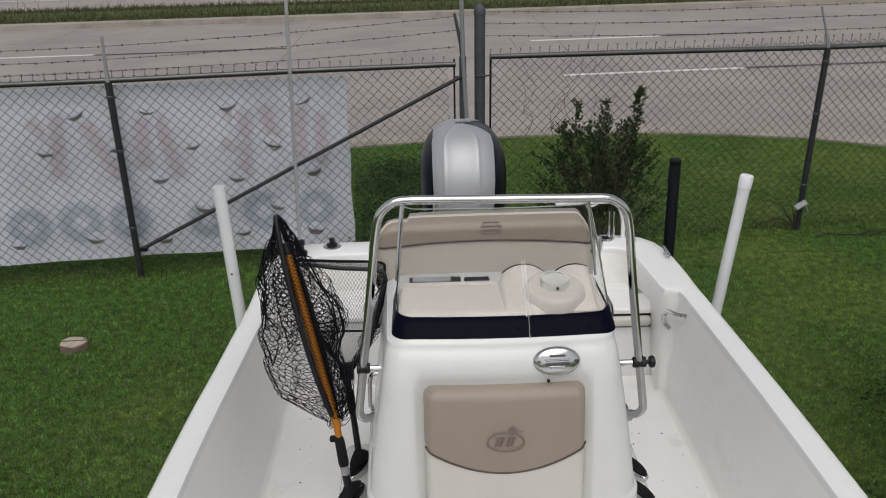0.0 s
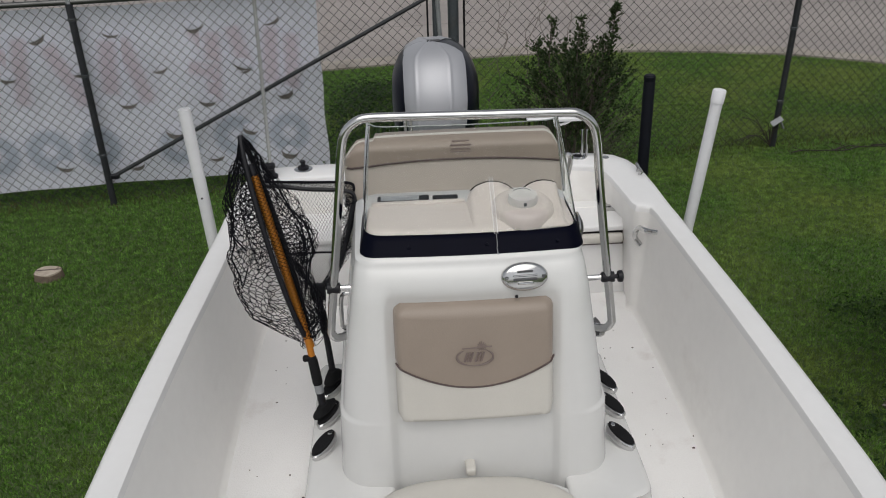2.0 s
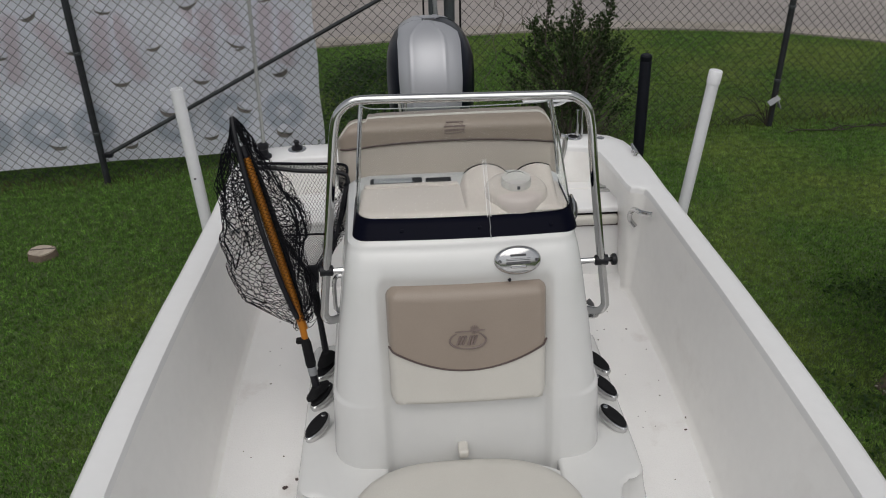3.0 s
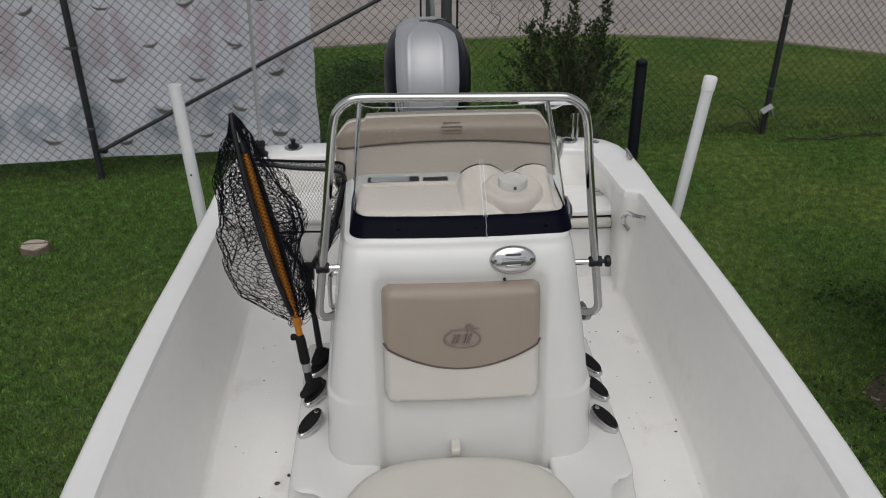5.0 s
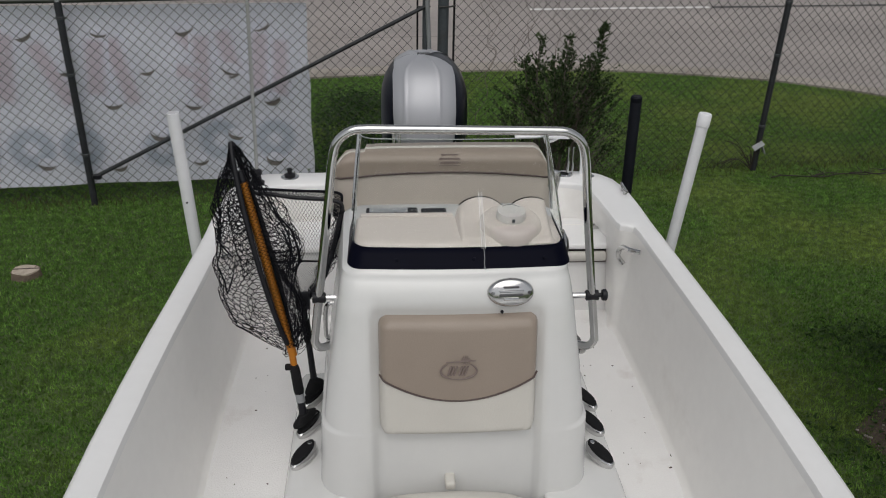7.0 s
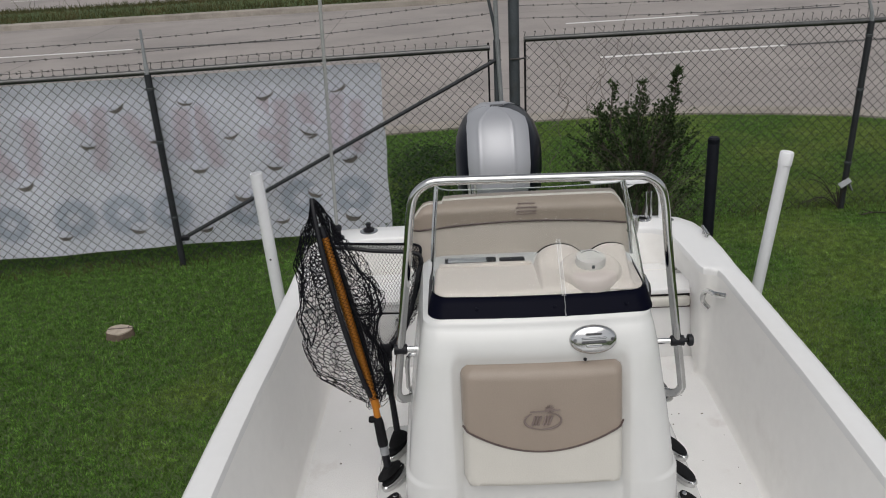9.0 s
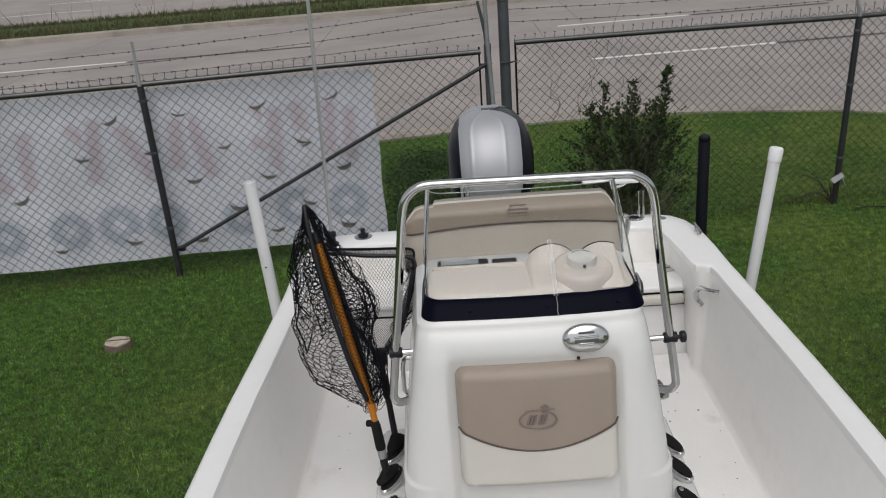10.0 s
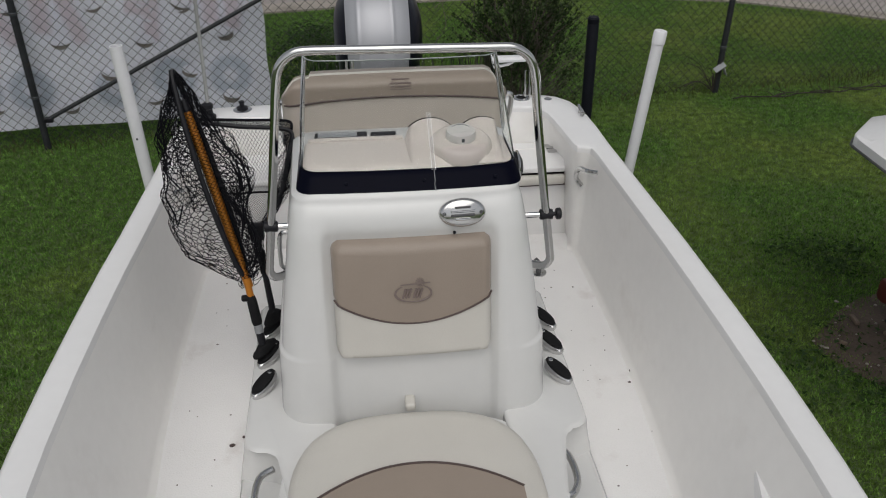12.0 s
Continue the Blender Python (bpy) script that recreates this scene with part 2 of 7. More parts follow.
def show_through(name, col, fade_u):
    """Print from the other side that shows through the banner: strongest in the middle of its mark, with soft edges."""
    m = surf(name, (0.83, 0.835, 0.915), **BANNER_LOOK)
    n, l = m.node_tree.nodes, m.node_tree.links
    uv, sep = n.new("ShaderNodeUVMap"), n.new("ShaderNodeSeparateXYZ")
    l.new(uv.outputs[0], sep.inputs[0])
    value = None
    for axis in ("X", "Y") if fade_u else ("Y",):
        pp, mr = n.new("ShaderNodeMath"), n.new("ShaderNodeMapRange")
        pp.operation, pp.inputs[1].default_value = "PINGPONG", 0.5
        mr.interpolation_type = "SMOOTHSTEP"
        mr.inputs["From Max"].default_value = 0.40 if axis == "X" or not fade_u else 0.12
        l.new(sep.outputs[axis], pp.inputs[0])
        l.new(pp.outputs[0], mr.inputs["Value"])
        if value is None:
            value = mr.outputs[0]
        else:
            mu = n.new("ShaderNodeMath")
            mu.operation = "MULTIPLY"
            l.new(value, mu.inputs[0])
            l.new(mr.outputs[0], mu.inputs[1])
            value = mu.outputs[0]
    base = n["Principled BSDF"].inputs["Base Color"]
    mx = n.new("ShaderNodeMix")
    mx.data_type = "RGBA"
    l.new(value, mx.inputs["Factor"])
    l.new(base.links[0].from_socket, mx.inputs["A"])
    mx.inputs["B"].default_value = (*col, 1)
    l.new(mx.outputs["Result"], base)
    translucent(m, 0.30)
    return m


GHOST_RED = show_through("show_through_red", (0.70, 0.63, 0.69), True)
GHOST_BLUE = show_through("show_through_grey", (0.555, 0.60, 0.68), False)
translucent(BANNER, 0.30)
for _m in (GRASS, LEAF, VERGE, WEED):
    translucent(_m, 0.3)

GLASS = bpy.data.materials.new("clear_acrylic")
GLASS.use_nodes = True
_b = GLASS.node_tree.nodes["Principled BSDF"]
_b.inputs["Base Color"].default_value = (0.93, 0.95, 0.94, 1)
_b.inputs["Transmission Weight"].default_value = 1.0
_b.inputs["Roughness"].default_value, _b.inputs["IOR"].default_value = 0.02, 1.07


# ---------------------------------------------------------------- mesh helpers
def V(*a):
    return Vector(a)


def finish(bm, name, mat, smooth_angle=35):
    me = bpy.data.meshes.new(name)
    bmesh.ops.recalc_face_normals(bm, faces=bm.faces)
    bm.to_mesh(me)
    bm.free()
    me.materials.append(mat)
    if smooth_angle:
        me.polygons.foreach_set("use_smooth", [True] * len(me.polygons))
        me.set_sharp_from_angle(angle=radians(smooth_angle))
    return me


def part(name, bm, mat, parent=None, label="", smooth_angle=35):
    ob = new(name, finish(bm, name, mat, smooth_angle))
    if parent:
        ob.parent = parent
        ob.matrix_parent_inverse = parent.matrix_world.inverted()
    if label:
        ob["label"] = label
    return ob


def thing(name, label, category, group="", at=(0, 0, 0)):
    ob = new(name)
    ob.empty_display_size = 0.1
    ob.location = at
    bpy.context.view_layer.update()
    return tagged(ob, label, category, group)


def loft(bm, rings, closed=True, caps=True):
    vs = [[bm.verts.new(p) for p in r] for r in rings]
    n = len(vs[0])
    for a, b in zip(vs, vs[1:]):
        for i in range(n if closed else n - 1):
            j = (i + 1) % n
            bm.faces.new((a[i], a[j], b[j], b[i]))
    if caps and closed:
        bm.faces.new(vs[0][::-1])
        bm.faces.new(vs[-1])
    return vs


def curve_pts(pts, n=8, closed=False):
    """Catmull-Rom through pts."""
    p = [Vector(q) for q in pts]
    out, m = [], len(p)
    for i in range(m if closed else m - 1):
        a, b, c, d = (p[(i + k) % m] if closed else p[min(max(i + k, 0), m - 1)] for k in (-1, 0, 1, 2))
        for s in range(n):
            t = s / n
            out.append(0.5 * (2 * b + (c - a) * t + (2 * a - 5 * b + 4 * c - d) * t * t + (3 * b - a - 3 * c + d) * t ** 3))
    if not closed:
        out.append(p[-1])
    return out


def sweep(bm, pts, r, n=10, closed=False):
    """A round tube along pts; r is one radius or one for each point."""
    p = [Vector(q) for q in pts]
    m = len(p)
    rs = r if isinstance(r, (list, tuple)) else [r] * m
    up, rings = None, []
    for i in range(m):
        a = p[(i - 1) % m] if closed else p[max(i - 1, 0)]
        b = p[(i + 1) % m] if closed else p[min(i + 1, m - 1)]
        t = (b - a).normalized()
        if up is None:
            up = t.orthogonal().normalized()
        up = (up - t * up.dot(t)).normalized()
        side = t.cross(up)
        rings.append([p[i] + (up * math.cos(k * 2 * math.pi / n) + side * math.sin(k * 2 * math.pi / n)) * rs[i] for k in range(n)])
    if closed:
        rings.append(rings[0])
        vs = [[bm.verts.new(q) for q in r_] for r_ in rings[:-1]]
        vs.append(vs[0])
        for x, y in zip(vs, vs[1:]):
            for k in range(n):
                bm.faces.new((x[k], x[(k + 1) % n], y[(k + 1) % n], y[k]))
    else:
        loft(bm, rings)


def merge(bm, other, m=None):
    me = bpy.data.meshes.new("tmp")
    other.to_mesh(me)
    other.free()
    if m is not None:
        me.transform(m)
    bm.from_mesh(me)
    bpy.data.meshes.remove(me)


def rbox(bm, x0, x1, y0, y1, z0, z1, r=0.01, seg=2, m=None):
    """A box with rounded edges."""
    t = bmesh.new()
    bmesh.ops.create_cube(t, size=1, matrix=Matrix.Translation(((x0 + x1) / 2, (y0 + y1) / 2, (z0 + z1) / 2)) @ Matrix.Diagonal((x1 - x0, y1 - y0, z1 - z0, 1)))
    if r:
        bmesh.ops.bevel(t, geom=t.edges[:], offset=r, segments=seg, profile=0.5, affect="EDGES")
    merge(bm, t, m)


def disc(bm, centre, axis, r0, r1, h, n=24, bevel=0.0):
    """A turned piece from centre along axis: radius r0 at its foot, r1 at its top."""
    q = Vector(axis).normalized().to_track_quat("Z", "Y").to_matrix()
    prof = [(r0, 0), (r1, h - bevel), (r1 - bevel, h)] if bevel else [(r0, 0), (r1, h)]
    loft(bm, [[Vector(centre) + q @ V(r * math.cos(k * 2 * math.pi / n), r * math.sin(k * 2 * math.pi / n), z) for k in range(n)] for r, z in prof])


def lathe(bm, centre, axis, prof, n=24):
    q = Vector(axis).normalized().to_track_quat("Z", "Y").to_matrix()
    loft(bm, [[Vector(centre) + q @ V(r * math.cos(k * 2 * math.pi / n), r * math.sin(k * 2 * math.pi / n), z) for k in range(n)] for r, z in prof])


def interp(x, table):
    return float(np.interp(x, [a for a, _ in table], [b for _, b in table]))


def strands(name, a, b, r, mat, sides=3, parent=None, label=""):
    """Straight thin wires from each a to each b (arrays of points), as one mesh of prisms."""
    a, b = np.asarray(a, float), np.asarray(b, float)
    t = b - a
    t /= np.linalg.norm(t, axis=1, keepdims=True) + 1e-9
    ref = np.where(np.abs(t[:, 1:2]) < 0.9, np.array([[0, 1.0, 0]]), np.array([[1.0, 0, 0]]))
    u = np.cross(t, ref)
    u /= np.linalg.norm(u, axis=1, keepdims=True)
    w = np.cross(t, u)
    ring = [u * math.cos(k * 2 * math.pi / sides) * r + w * math.sin(k * 2 * math.pi / sides) * r for k in range(sides)]
    co = np.stack([a + g for g in ring] + [b + g for g in ring], 1).reshape(-1, 3)
    base = np.arange(len(a))[:, None] * 2 * sides
    quads = np.concatenate([np.stack([base[:, 0] + k, base[:, 0] + (k + 1) % sides, base[:, 0] + sides + (k + 1) % sides, base[:, 0] + sides + k], 1) for k in range(sides)])
    me = bpy.data.meshes.new(name)
    me.vertices.add(len(co))
    me.vertices.foreach_set("co", co.ravel())
    me.loops.add(quads.size)
    me.loops.foreach_set("vertex_index", quads.ravel())
    me.polygons.add(len(quads))
    me.polygons.foreach_set("loop_start", np.arange(len(quads)) * 4)
    me.polygons.foreach_set("loop_total", np.full(len(quads), 4))
    me.update()
    me.polygons.foreach_set("use_smooth", [True] * len(quads))
    me.materials.append(mat)
    ob = new(name, me)
    if parent:
        ob.parent = parent
        ob.matrix_parent_inverse = parent.matrix_world.inverted()
    if label:
        ob["label"] = label
    return ob


def triangles(name, co, mat):
    """Loose triangles (n x 3 x 3), each an island of its own."""
    me = bpy.data.meshes.new(name)
    n = len(co)
    me.vertices.add(n * 3)
    me.vertices.foreach_set("co", np.asarray(co, float).ravel())
    me.loops.add(n * 3)
    me.loops.foreach_set("vertex_index", np.arange(n * 3))
    me.polygons.add(n)
    me.polygons.foreach_set("loop_start", np.arange(n) * 3)
    me.polygons.foreach_set("loop_total", np.full(n, 3))
    me.update()
    me.materials.append(mat)
    return new(name, me)

# ---------------------------------------------------------------- ground, road, verge
ROAD_K = 0.085
NEAR_EDGE = [(-60, 9.6), (-8, 10.2), (-1.2, 10.58), (0.7, 10.9), (1.8, 10.98), (2.9, 10.92), (3.9, 10.72), (4.8, 10.45), (5.6, 10.0), (7.0, 8.9), (9.0, 7.0), (12.0, 4.0), (16.0, 0.0)]


def near_edge(x):
    return interp(x, NEAR_EDGE)


def build_ground():
    bm = bmesh.new()
    bmesh.ops.create_grid(bm, x_segments=2, y_segments=2, size=1500)
    tagged(part("ground", bm, SOIL, None, "", 0), "wide mown lawn soil under green grass", "ground", kind="structure")

    bm = bmesh.new()
    xs = [-60, -30, -15, -8] + [-5 + 0.5 * i for i in range(43)] + [18, 30, 60]
    near = [V(x, near_edge(min(x, 12)), 0.012) for x in xs]
    far = [V(x, 24.05 + ROAD_K * x, 0.012) for x in xs]
    loft(bm, [near, far], closed=False)
    base = [V(p.x, p.y, -0.1) for p in near]
    loft(bm, [base, near], closed=False)
    road = tagged(part("road", bm, ROAD, None, "", 0), "worn pinkish-grey concrete road with faded lane lines", "road", kind="structure")

    bm = bmesh.new()
    xs2 = [-140, -70, 0, 70, 140]
    loft(bm, [[V(x, 27.6 + ROAD_K * x, 0.012) for x in xs2], [V(x, 78 + ROAD_K * x, 0.012) for x in xs2]], closed=False)
    tagged(part("road", bm, ROAD, None, "", 0), "far carriageway of worn grey concrete beyond the median", "road", kind="structure")

    # joints, lane dashes and tar lines
    def strip(name, mat, x0, x1, y0, w, z, label, k=ROAD_K):
        bm = bmesh.new()
        n = max(2, int(abs(x1 - x0) / 1.5))
        a = [V(x0 + (x1 - x0) * i / n, y0 + k * (x0 + (x1 - x0) * i / n), z) for i in range(n + 1)]
        wob = [w * (0.9 + 0.2 * random.random()) for _ in a]
        loft(bm, [[p - V(0, q / 2, 0) for p, q in zip(a, wob)], [p + V(0, q / 2, 0) for p, q in zip(a, wob)]], closed=False)
        ob = part(name, bm, mat, road, label, 0)
        return ob

    for x0, x1, y0 in ((2.36, 5.75, 14.90), (-9.9, -6.5, 14.90), (14.6, 18.0, 14.90), (2.28, 5.3, 19.03), (-12.5, -7.36, 19.25), (14.0, 17.4, 19.03)):
        strip("lane_dash", WHITE_LINE, x0, x1, y0, 0.14, 0.017, "worn white lane dash")
    for x0, x1, y0 in ((5.8, 9.4, 14.90), (-7.3, -3.2, 19.2), (5.35, 8.6, 19.03)):
        strip("tar_line", TAR, x0, x1, y0, 0.13, 0.0175, "dark sealed joint")
    for y0 in (12.9, 17.1, 21.3, 23.5):
        strip("tar_line", surf_joint, -40, 40, y0, 0.03, 0.0155, "fine slab joint")
    for x0 in (-21, -15, -9.2, -3.1, 2.9, 9.1, 15.2, 21):
        bm = bmesh.new()
        a = [V(x0 - 0.02 + random.uniform(-0.01, 0.01), y, 0.0155) for y in (max(near_edge(x0) + 0.5, 8), 14, 18, 23.5 + ROAD_K * x0)]
        loft(bm, [a, [p + V(0.03, 0, 0) for p in a]], closed=False)
        part("slab_joint", bm, surf_joint, road, "", 0)
    for y0 in (32.0, 35.8, 39.6, 43.4, 47.0):
        for x0 in range(-40, 45, 12):
            strip("lane_dash", WHITE_LINE, x0, x0 + 3.2, y0, 0.13, 0.017, "")

    # low kerb strip along the lawn
    bm = bmesh.new()
    xs3 = [-12 + 0.4 * i for i in range(60)]
    prof = lambda x: [V(x, near_edge(x) - 0.02, -0.05), V(x, near_edge(x) - 0.02, 0.03), V(x, near_edge(x) + 0.10, 0.035), V(x, near_edge(x) + 0.42, 0.016)]
    loft(bm, [prof(x) for x in xs3], closed=False)
    tagged(part("kerb", bm, KERB, None, "", 30), "low stained concrete kerb between lawn and road", "kerb", kind="structure")

    # median: two kerbs, soil and verge grass
    bm = bmesh.new()
    prof = lambda x: [V(x, 23.85 + ROAD_K * x, 0.0), V(x, 23.87 + ROAD_K * x, 0.14), V(x, 23.92 + ROAD_K * x, 0.16), V(x, 24.15 + ROAD_K * x, 0.16), V(x, 24.2 + ROAD_K * x, 0.10)]
    loft(bm, [prof(-140 + 10 * i) for i in range(29)], closed=False)
    tagged(part("kerb", bm, KERB, None, "", 30), "stained concrete kerb along the grassy median", "kerb", kind="structure")
    bm = bmesh.new()
    prof = lambda x: [V(x, 27.3 + ROAD_K * x, 0.10), V(x, 27.35 + ROAD_K * x, 0.16), V(x, 27.55 + ROAD_K * x, 0.16), V(x, 27.6 + ROAD_K * x, 0.0)]
    loft(bm, [prof(-140 + 10 * i) for i in range(29)], closed=False)
    tagged(part("kerb", bm, KERB, None, "", 30), "far concrete kerb of the grassy median", "kerb", kind="structure")
    bm = bmesh.new()
    prof = lambda x: [V(x, 24.18 + ROAD_K * x, 0.14), V(x, 25.7 + ROAD_K * x, 0.22), V(x, 27.32 + ROAD_K * x, 0.14)]
    loft(bm, [prof(-140 + 10 * i) for i in range(29)], closed=False)
    tagged(part("median", bm, SOIL, None, "", 0), "raised soil strip of the road median", "median", kind="structure")

    # far concrete barrier
    bm = bmesh.new()
    prof = lambda x: [V(x, 69.6 + ROAD_K * x, 0.0), V(x, 69.9 + ROAD_K * x, 0.25), V(x, 70.05 + ROAD_K * x, 0.95), V(x, 70.3 + ROAD_K * x, 0.95), V(x, 70.7 + ROAD_K * x, 0.0)]
    loft(bm, [prof(-140 + 20 * i) for i in range(15)], closed=False)
    tagged(part("concrete_barrier", bm, KERB, None, "", 20), "low beige concrete barrier along the far carriageway", "barrier", kind="structure")
    # thin sign post on the median
    bm = bmesh.new()
    sweep(bm, [V(12.5, 28.0, 0.05), V(12.55, 28.0, 2.6)], 0.035, 8)
    tagged(part("sign_post", bm, GALV, None), "thin grey steel sign post on the grassy median", "post")


surf_joint = surf("slab_joint", (0.21, 0.19, 0.18), 0.9, var=0.2, scale=2)
build_ground()


def grass_field(name, px, py, z, hmin, hmax, w, mat, seed):
    rng = np.random.default_rng(seed)
    n = len(px)
    a, lean = rng.uniform(0, 2 * np.pi, n), rng.uniform(0.1, 0.9, n)
    h = rng.uniform(hmin, hmax, n)
    b = rng.uniform(0, 2 * np.pi, n)
    base = np.stack([px, py, np.full(n, z)], 1)
    side = np.stack([np.cos(b), np.sin(b), np.zeros(n)], 1) * (w * rng.uniform(0.6, 1.4, n))[:, None]
    tip = base + np.stack([np.cos(a) * lean * h, np.sin(a) * lean * h, h], 1)
    return triangles(name, np.stack([base - side, base + side, tip], 1), mat)


def build_lawn():
    rng = np.random.default_rng(3)
    px = rng.uniform(-6.5, 8.0, 2100000)
    py = 1.0 + 10.2 * rng.uniform(0, 1, 2100000) ** 1.25
    edge = np.interp(px, [a for a, _ in NEAR_EDGE], [b for _, b in NEAR_EDGE])
    keep = (py < edge - 0.02) & ~((np.abs(px + 0.03) < 0.95) & (py < 4.3)) & (np.abs(px) < 1.4 + py * 0.72)
    # bare ground beside the neighbouring trailer, thin places elsewhere
    bare = np.hypot((px - 2.95) / 0.55, (py - 3.35) / 0.42)
    keep &= rng.uniform(0, 1, len(px)) < np.clip(bare * 1.3 - 0.6, 0.02, 1)
    px, py = px[keep][:1300000], py[keep][:1300000]
    ob = grass_field("grass", px, py, 0.0, 0.007, 0.023, 0.0042, GRASS, 4)
    tagged(ob, "short green lawn grass with yellowish patches", "grass", kind="stuff")
    # coarser grass over the rest of the lawn
    ox, oy = rng.uniform(-9, 10, 420000), rng.uniform(-5, 10.5, 420000)
    edge = np.interp(ox, [a for a, _ in NEAR_EDGE], [b for _, b in NEAR_EDGE])
    out = (oy < edge - 0.05) & ((np.abs(ox) > 1.35 + oy * 0.72) | (oy < 1.05) | (ox < -6.4) | (ox > 7.9))
    ob = grass_field("grass", ox[out], oy[out], 0.0, 0.018, 0.05, 0.009, GRASS, 9)
    tagged(ob, "short green lawn grass round the parked boats", "grass", kind="stuff")
    # taller weeds along the fence line
    n = 2600
    sx = rng.uniform(-6, 7, n)
    sy = 6.70 + (sx + 2.72) * 0.1085 + rng.normal(0, 0.10, n)
    ob = grass_field("grass", sx, sy, 0.0, 0.03, 0.10, 0.004, VERGE, 5)
    tagged(ob, "taller untrimmed grass along the fence foot", "grass", kind="stuff")
    # median verge
    n = 110000
    mx = rng.uniform(-45, 45, n)
    my = rng.uniform(24.2, 27.3, n) + ROAD_K * mx
    ob = grass_field("grass", mx, my, 0.13, 0.05, 0.20, 0.013, VERGE, 6)
    tagged(ob, "unmown yellow-green verge grass on the median", "grass", kind="stuff")
    m2 = rng.uniform(-30, 40, 500)
    ob = grass_field("seed_stalk", m2, 25 + 2 * rng.uniform(0, 1, 500) + ROAD_K * m2, 0.13, 0.5, 1.0, 0.008, VERGE, 7)
    tagged(ob, "thin dry seed stalks standing in the median grass", "grass", kind="stuff")
    # bare mud patch
    bm = bmesh.new()
    ring = []
    for k in range(28):
        t = k * 2 * math.pi / 28
        r = 1 + 0.25 * noise.noise(V(math.cos(t) * 1.5, math.sin(t) * 1.5, 0))
        ring.append(V(2.95 + 0.6 * r * math.cos(t), 3.35 + 0.45 * r * math.sin(t), 0.006))
    vs = [bm.verts.new(p) for p in ring]
    c = bm.verts.new((2.95, 3.35, 0.03))
    for k in range(28):
        bm.faces.new((vs[k], vs[(k + 1) % 28], c))
    tagged(part("mud_patch", bm, MUD, None), "bare brown mud patch with wood scraps in the lawn", "ground", kind="structure")
    bm = bmesh.new()
    for k in range(160):
        a, q = random.uniform(0, 6.28), random.uniform(0.1, 1.15)
        s = random.uniform(0.004, 0.013)
        t = bmesh.new()
        bmesh.ops.create_icosphere(t, subdivisions=1, radius=s)
        merge(bm, t, Matrix.Translation((2.95 + 0.6 * q * math.cos(a), 3.35 + 0.45 * q * math.sin(a), 0.02)) @ Matrix.Diagonal((1, random.uniform(0.6, 1), 0.6, 1)))
    tagged(part("gravel", bm, KERB, None, "", 0), "pale gravel crumbs scattered over the bare mud", "gravel", kind="stuff")
    for k in range(7):
        bm = bmesh.new()
        a, l = random.uniform(0, 3.1), random.uniform(0.015, 0.05)
        x, y = 2.45 + random.uniform(-0.02, 0.75), 3.3 + random.uniform(-0.2, 0.35)
        rbox(bm, -l, l, -l * 0.35, l * 0.35, 0.0, 0.02, 0.004, 1, pose(x, y, 0.025, 6, -5, math.degrees(a)))
        tagged(part("wood_scrap", bm, STUMP_BARK, None), "small weathered wood scrap lying in the mud", "scrap", "scraps in the mud")


build_lawn()


def build_stump():
    ob = thing("tree_stump", "low sawn tree stump with pale cracked top in the lawn", "tree stump", at=(-2.815, 5.385, 0))
    rings = []
    for z, s in ((-0.02, 1.08), (0.02, 1.0), (0.052, 0.97)):
        rings.append([V(-2.815 + s * 0.099 * (1 + 0.07 * math.sin(3 * t + 1)) * math.cos(t), 5.385 + s * 0.085 * (1 + 0.06 * math.sin(4 * t)) * math.sin(t), z + 0.006 * math.sin(2 * t)) for t in [k * 2 * math.pi / 26 for k in range(26)]])
    bm = bmesh.new()
    loft(bm, rings)
    part("bark", bm, STUMP_BARK, ob, "flaky brown bark", 50)
    bm = bmesh.new()
    top = [V(p.x * 0.94 - 2.815 * 0.06, p.y * 0.94 + 5.385 * 0.06, 0.057) for p in rings[-1]]
    loft(bm, [[V(p.x, p.y, 0.042) for p in top], top])
    part("sawn_top", bm, STUMP_TOP, ob, "pale sawn face")
    bm = bmesh.new()
    rbox(bm, -0.09, 0.09, -0.006, 0.006, 0.053, 0.060, 0.001, 1, pose(-2.81, 5.40, 0, 0, 0, 4))
    part("crack", bm, PIPING, ob, "dark drying crack")


build_stump()


# ---------------------------------------------------------------- fence
FENCE_K = 0.1085
FENCE_T = Vector((1, FENCE_K, 0)).normalized()
FENCE_N = Vector((FENCE_K, -1, 0)).normalized()   # towards the boat


def F(x, z, off=0.0):
    p = V(x, 6.70 + (x + 2.72) * FENCE_K, z)
    return p + FENCE_N * off


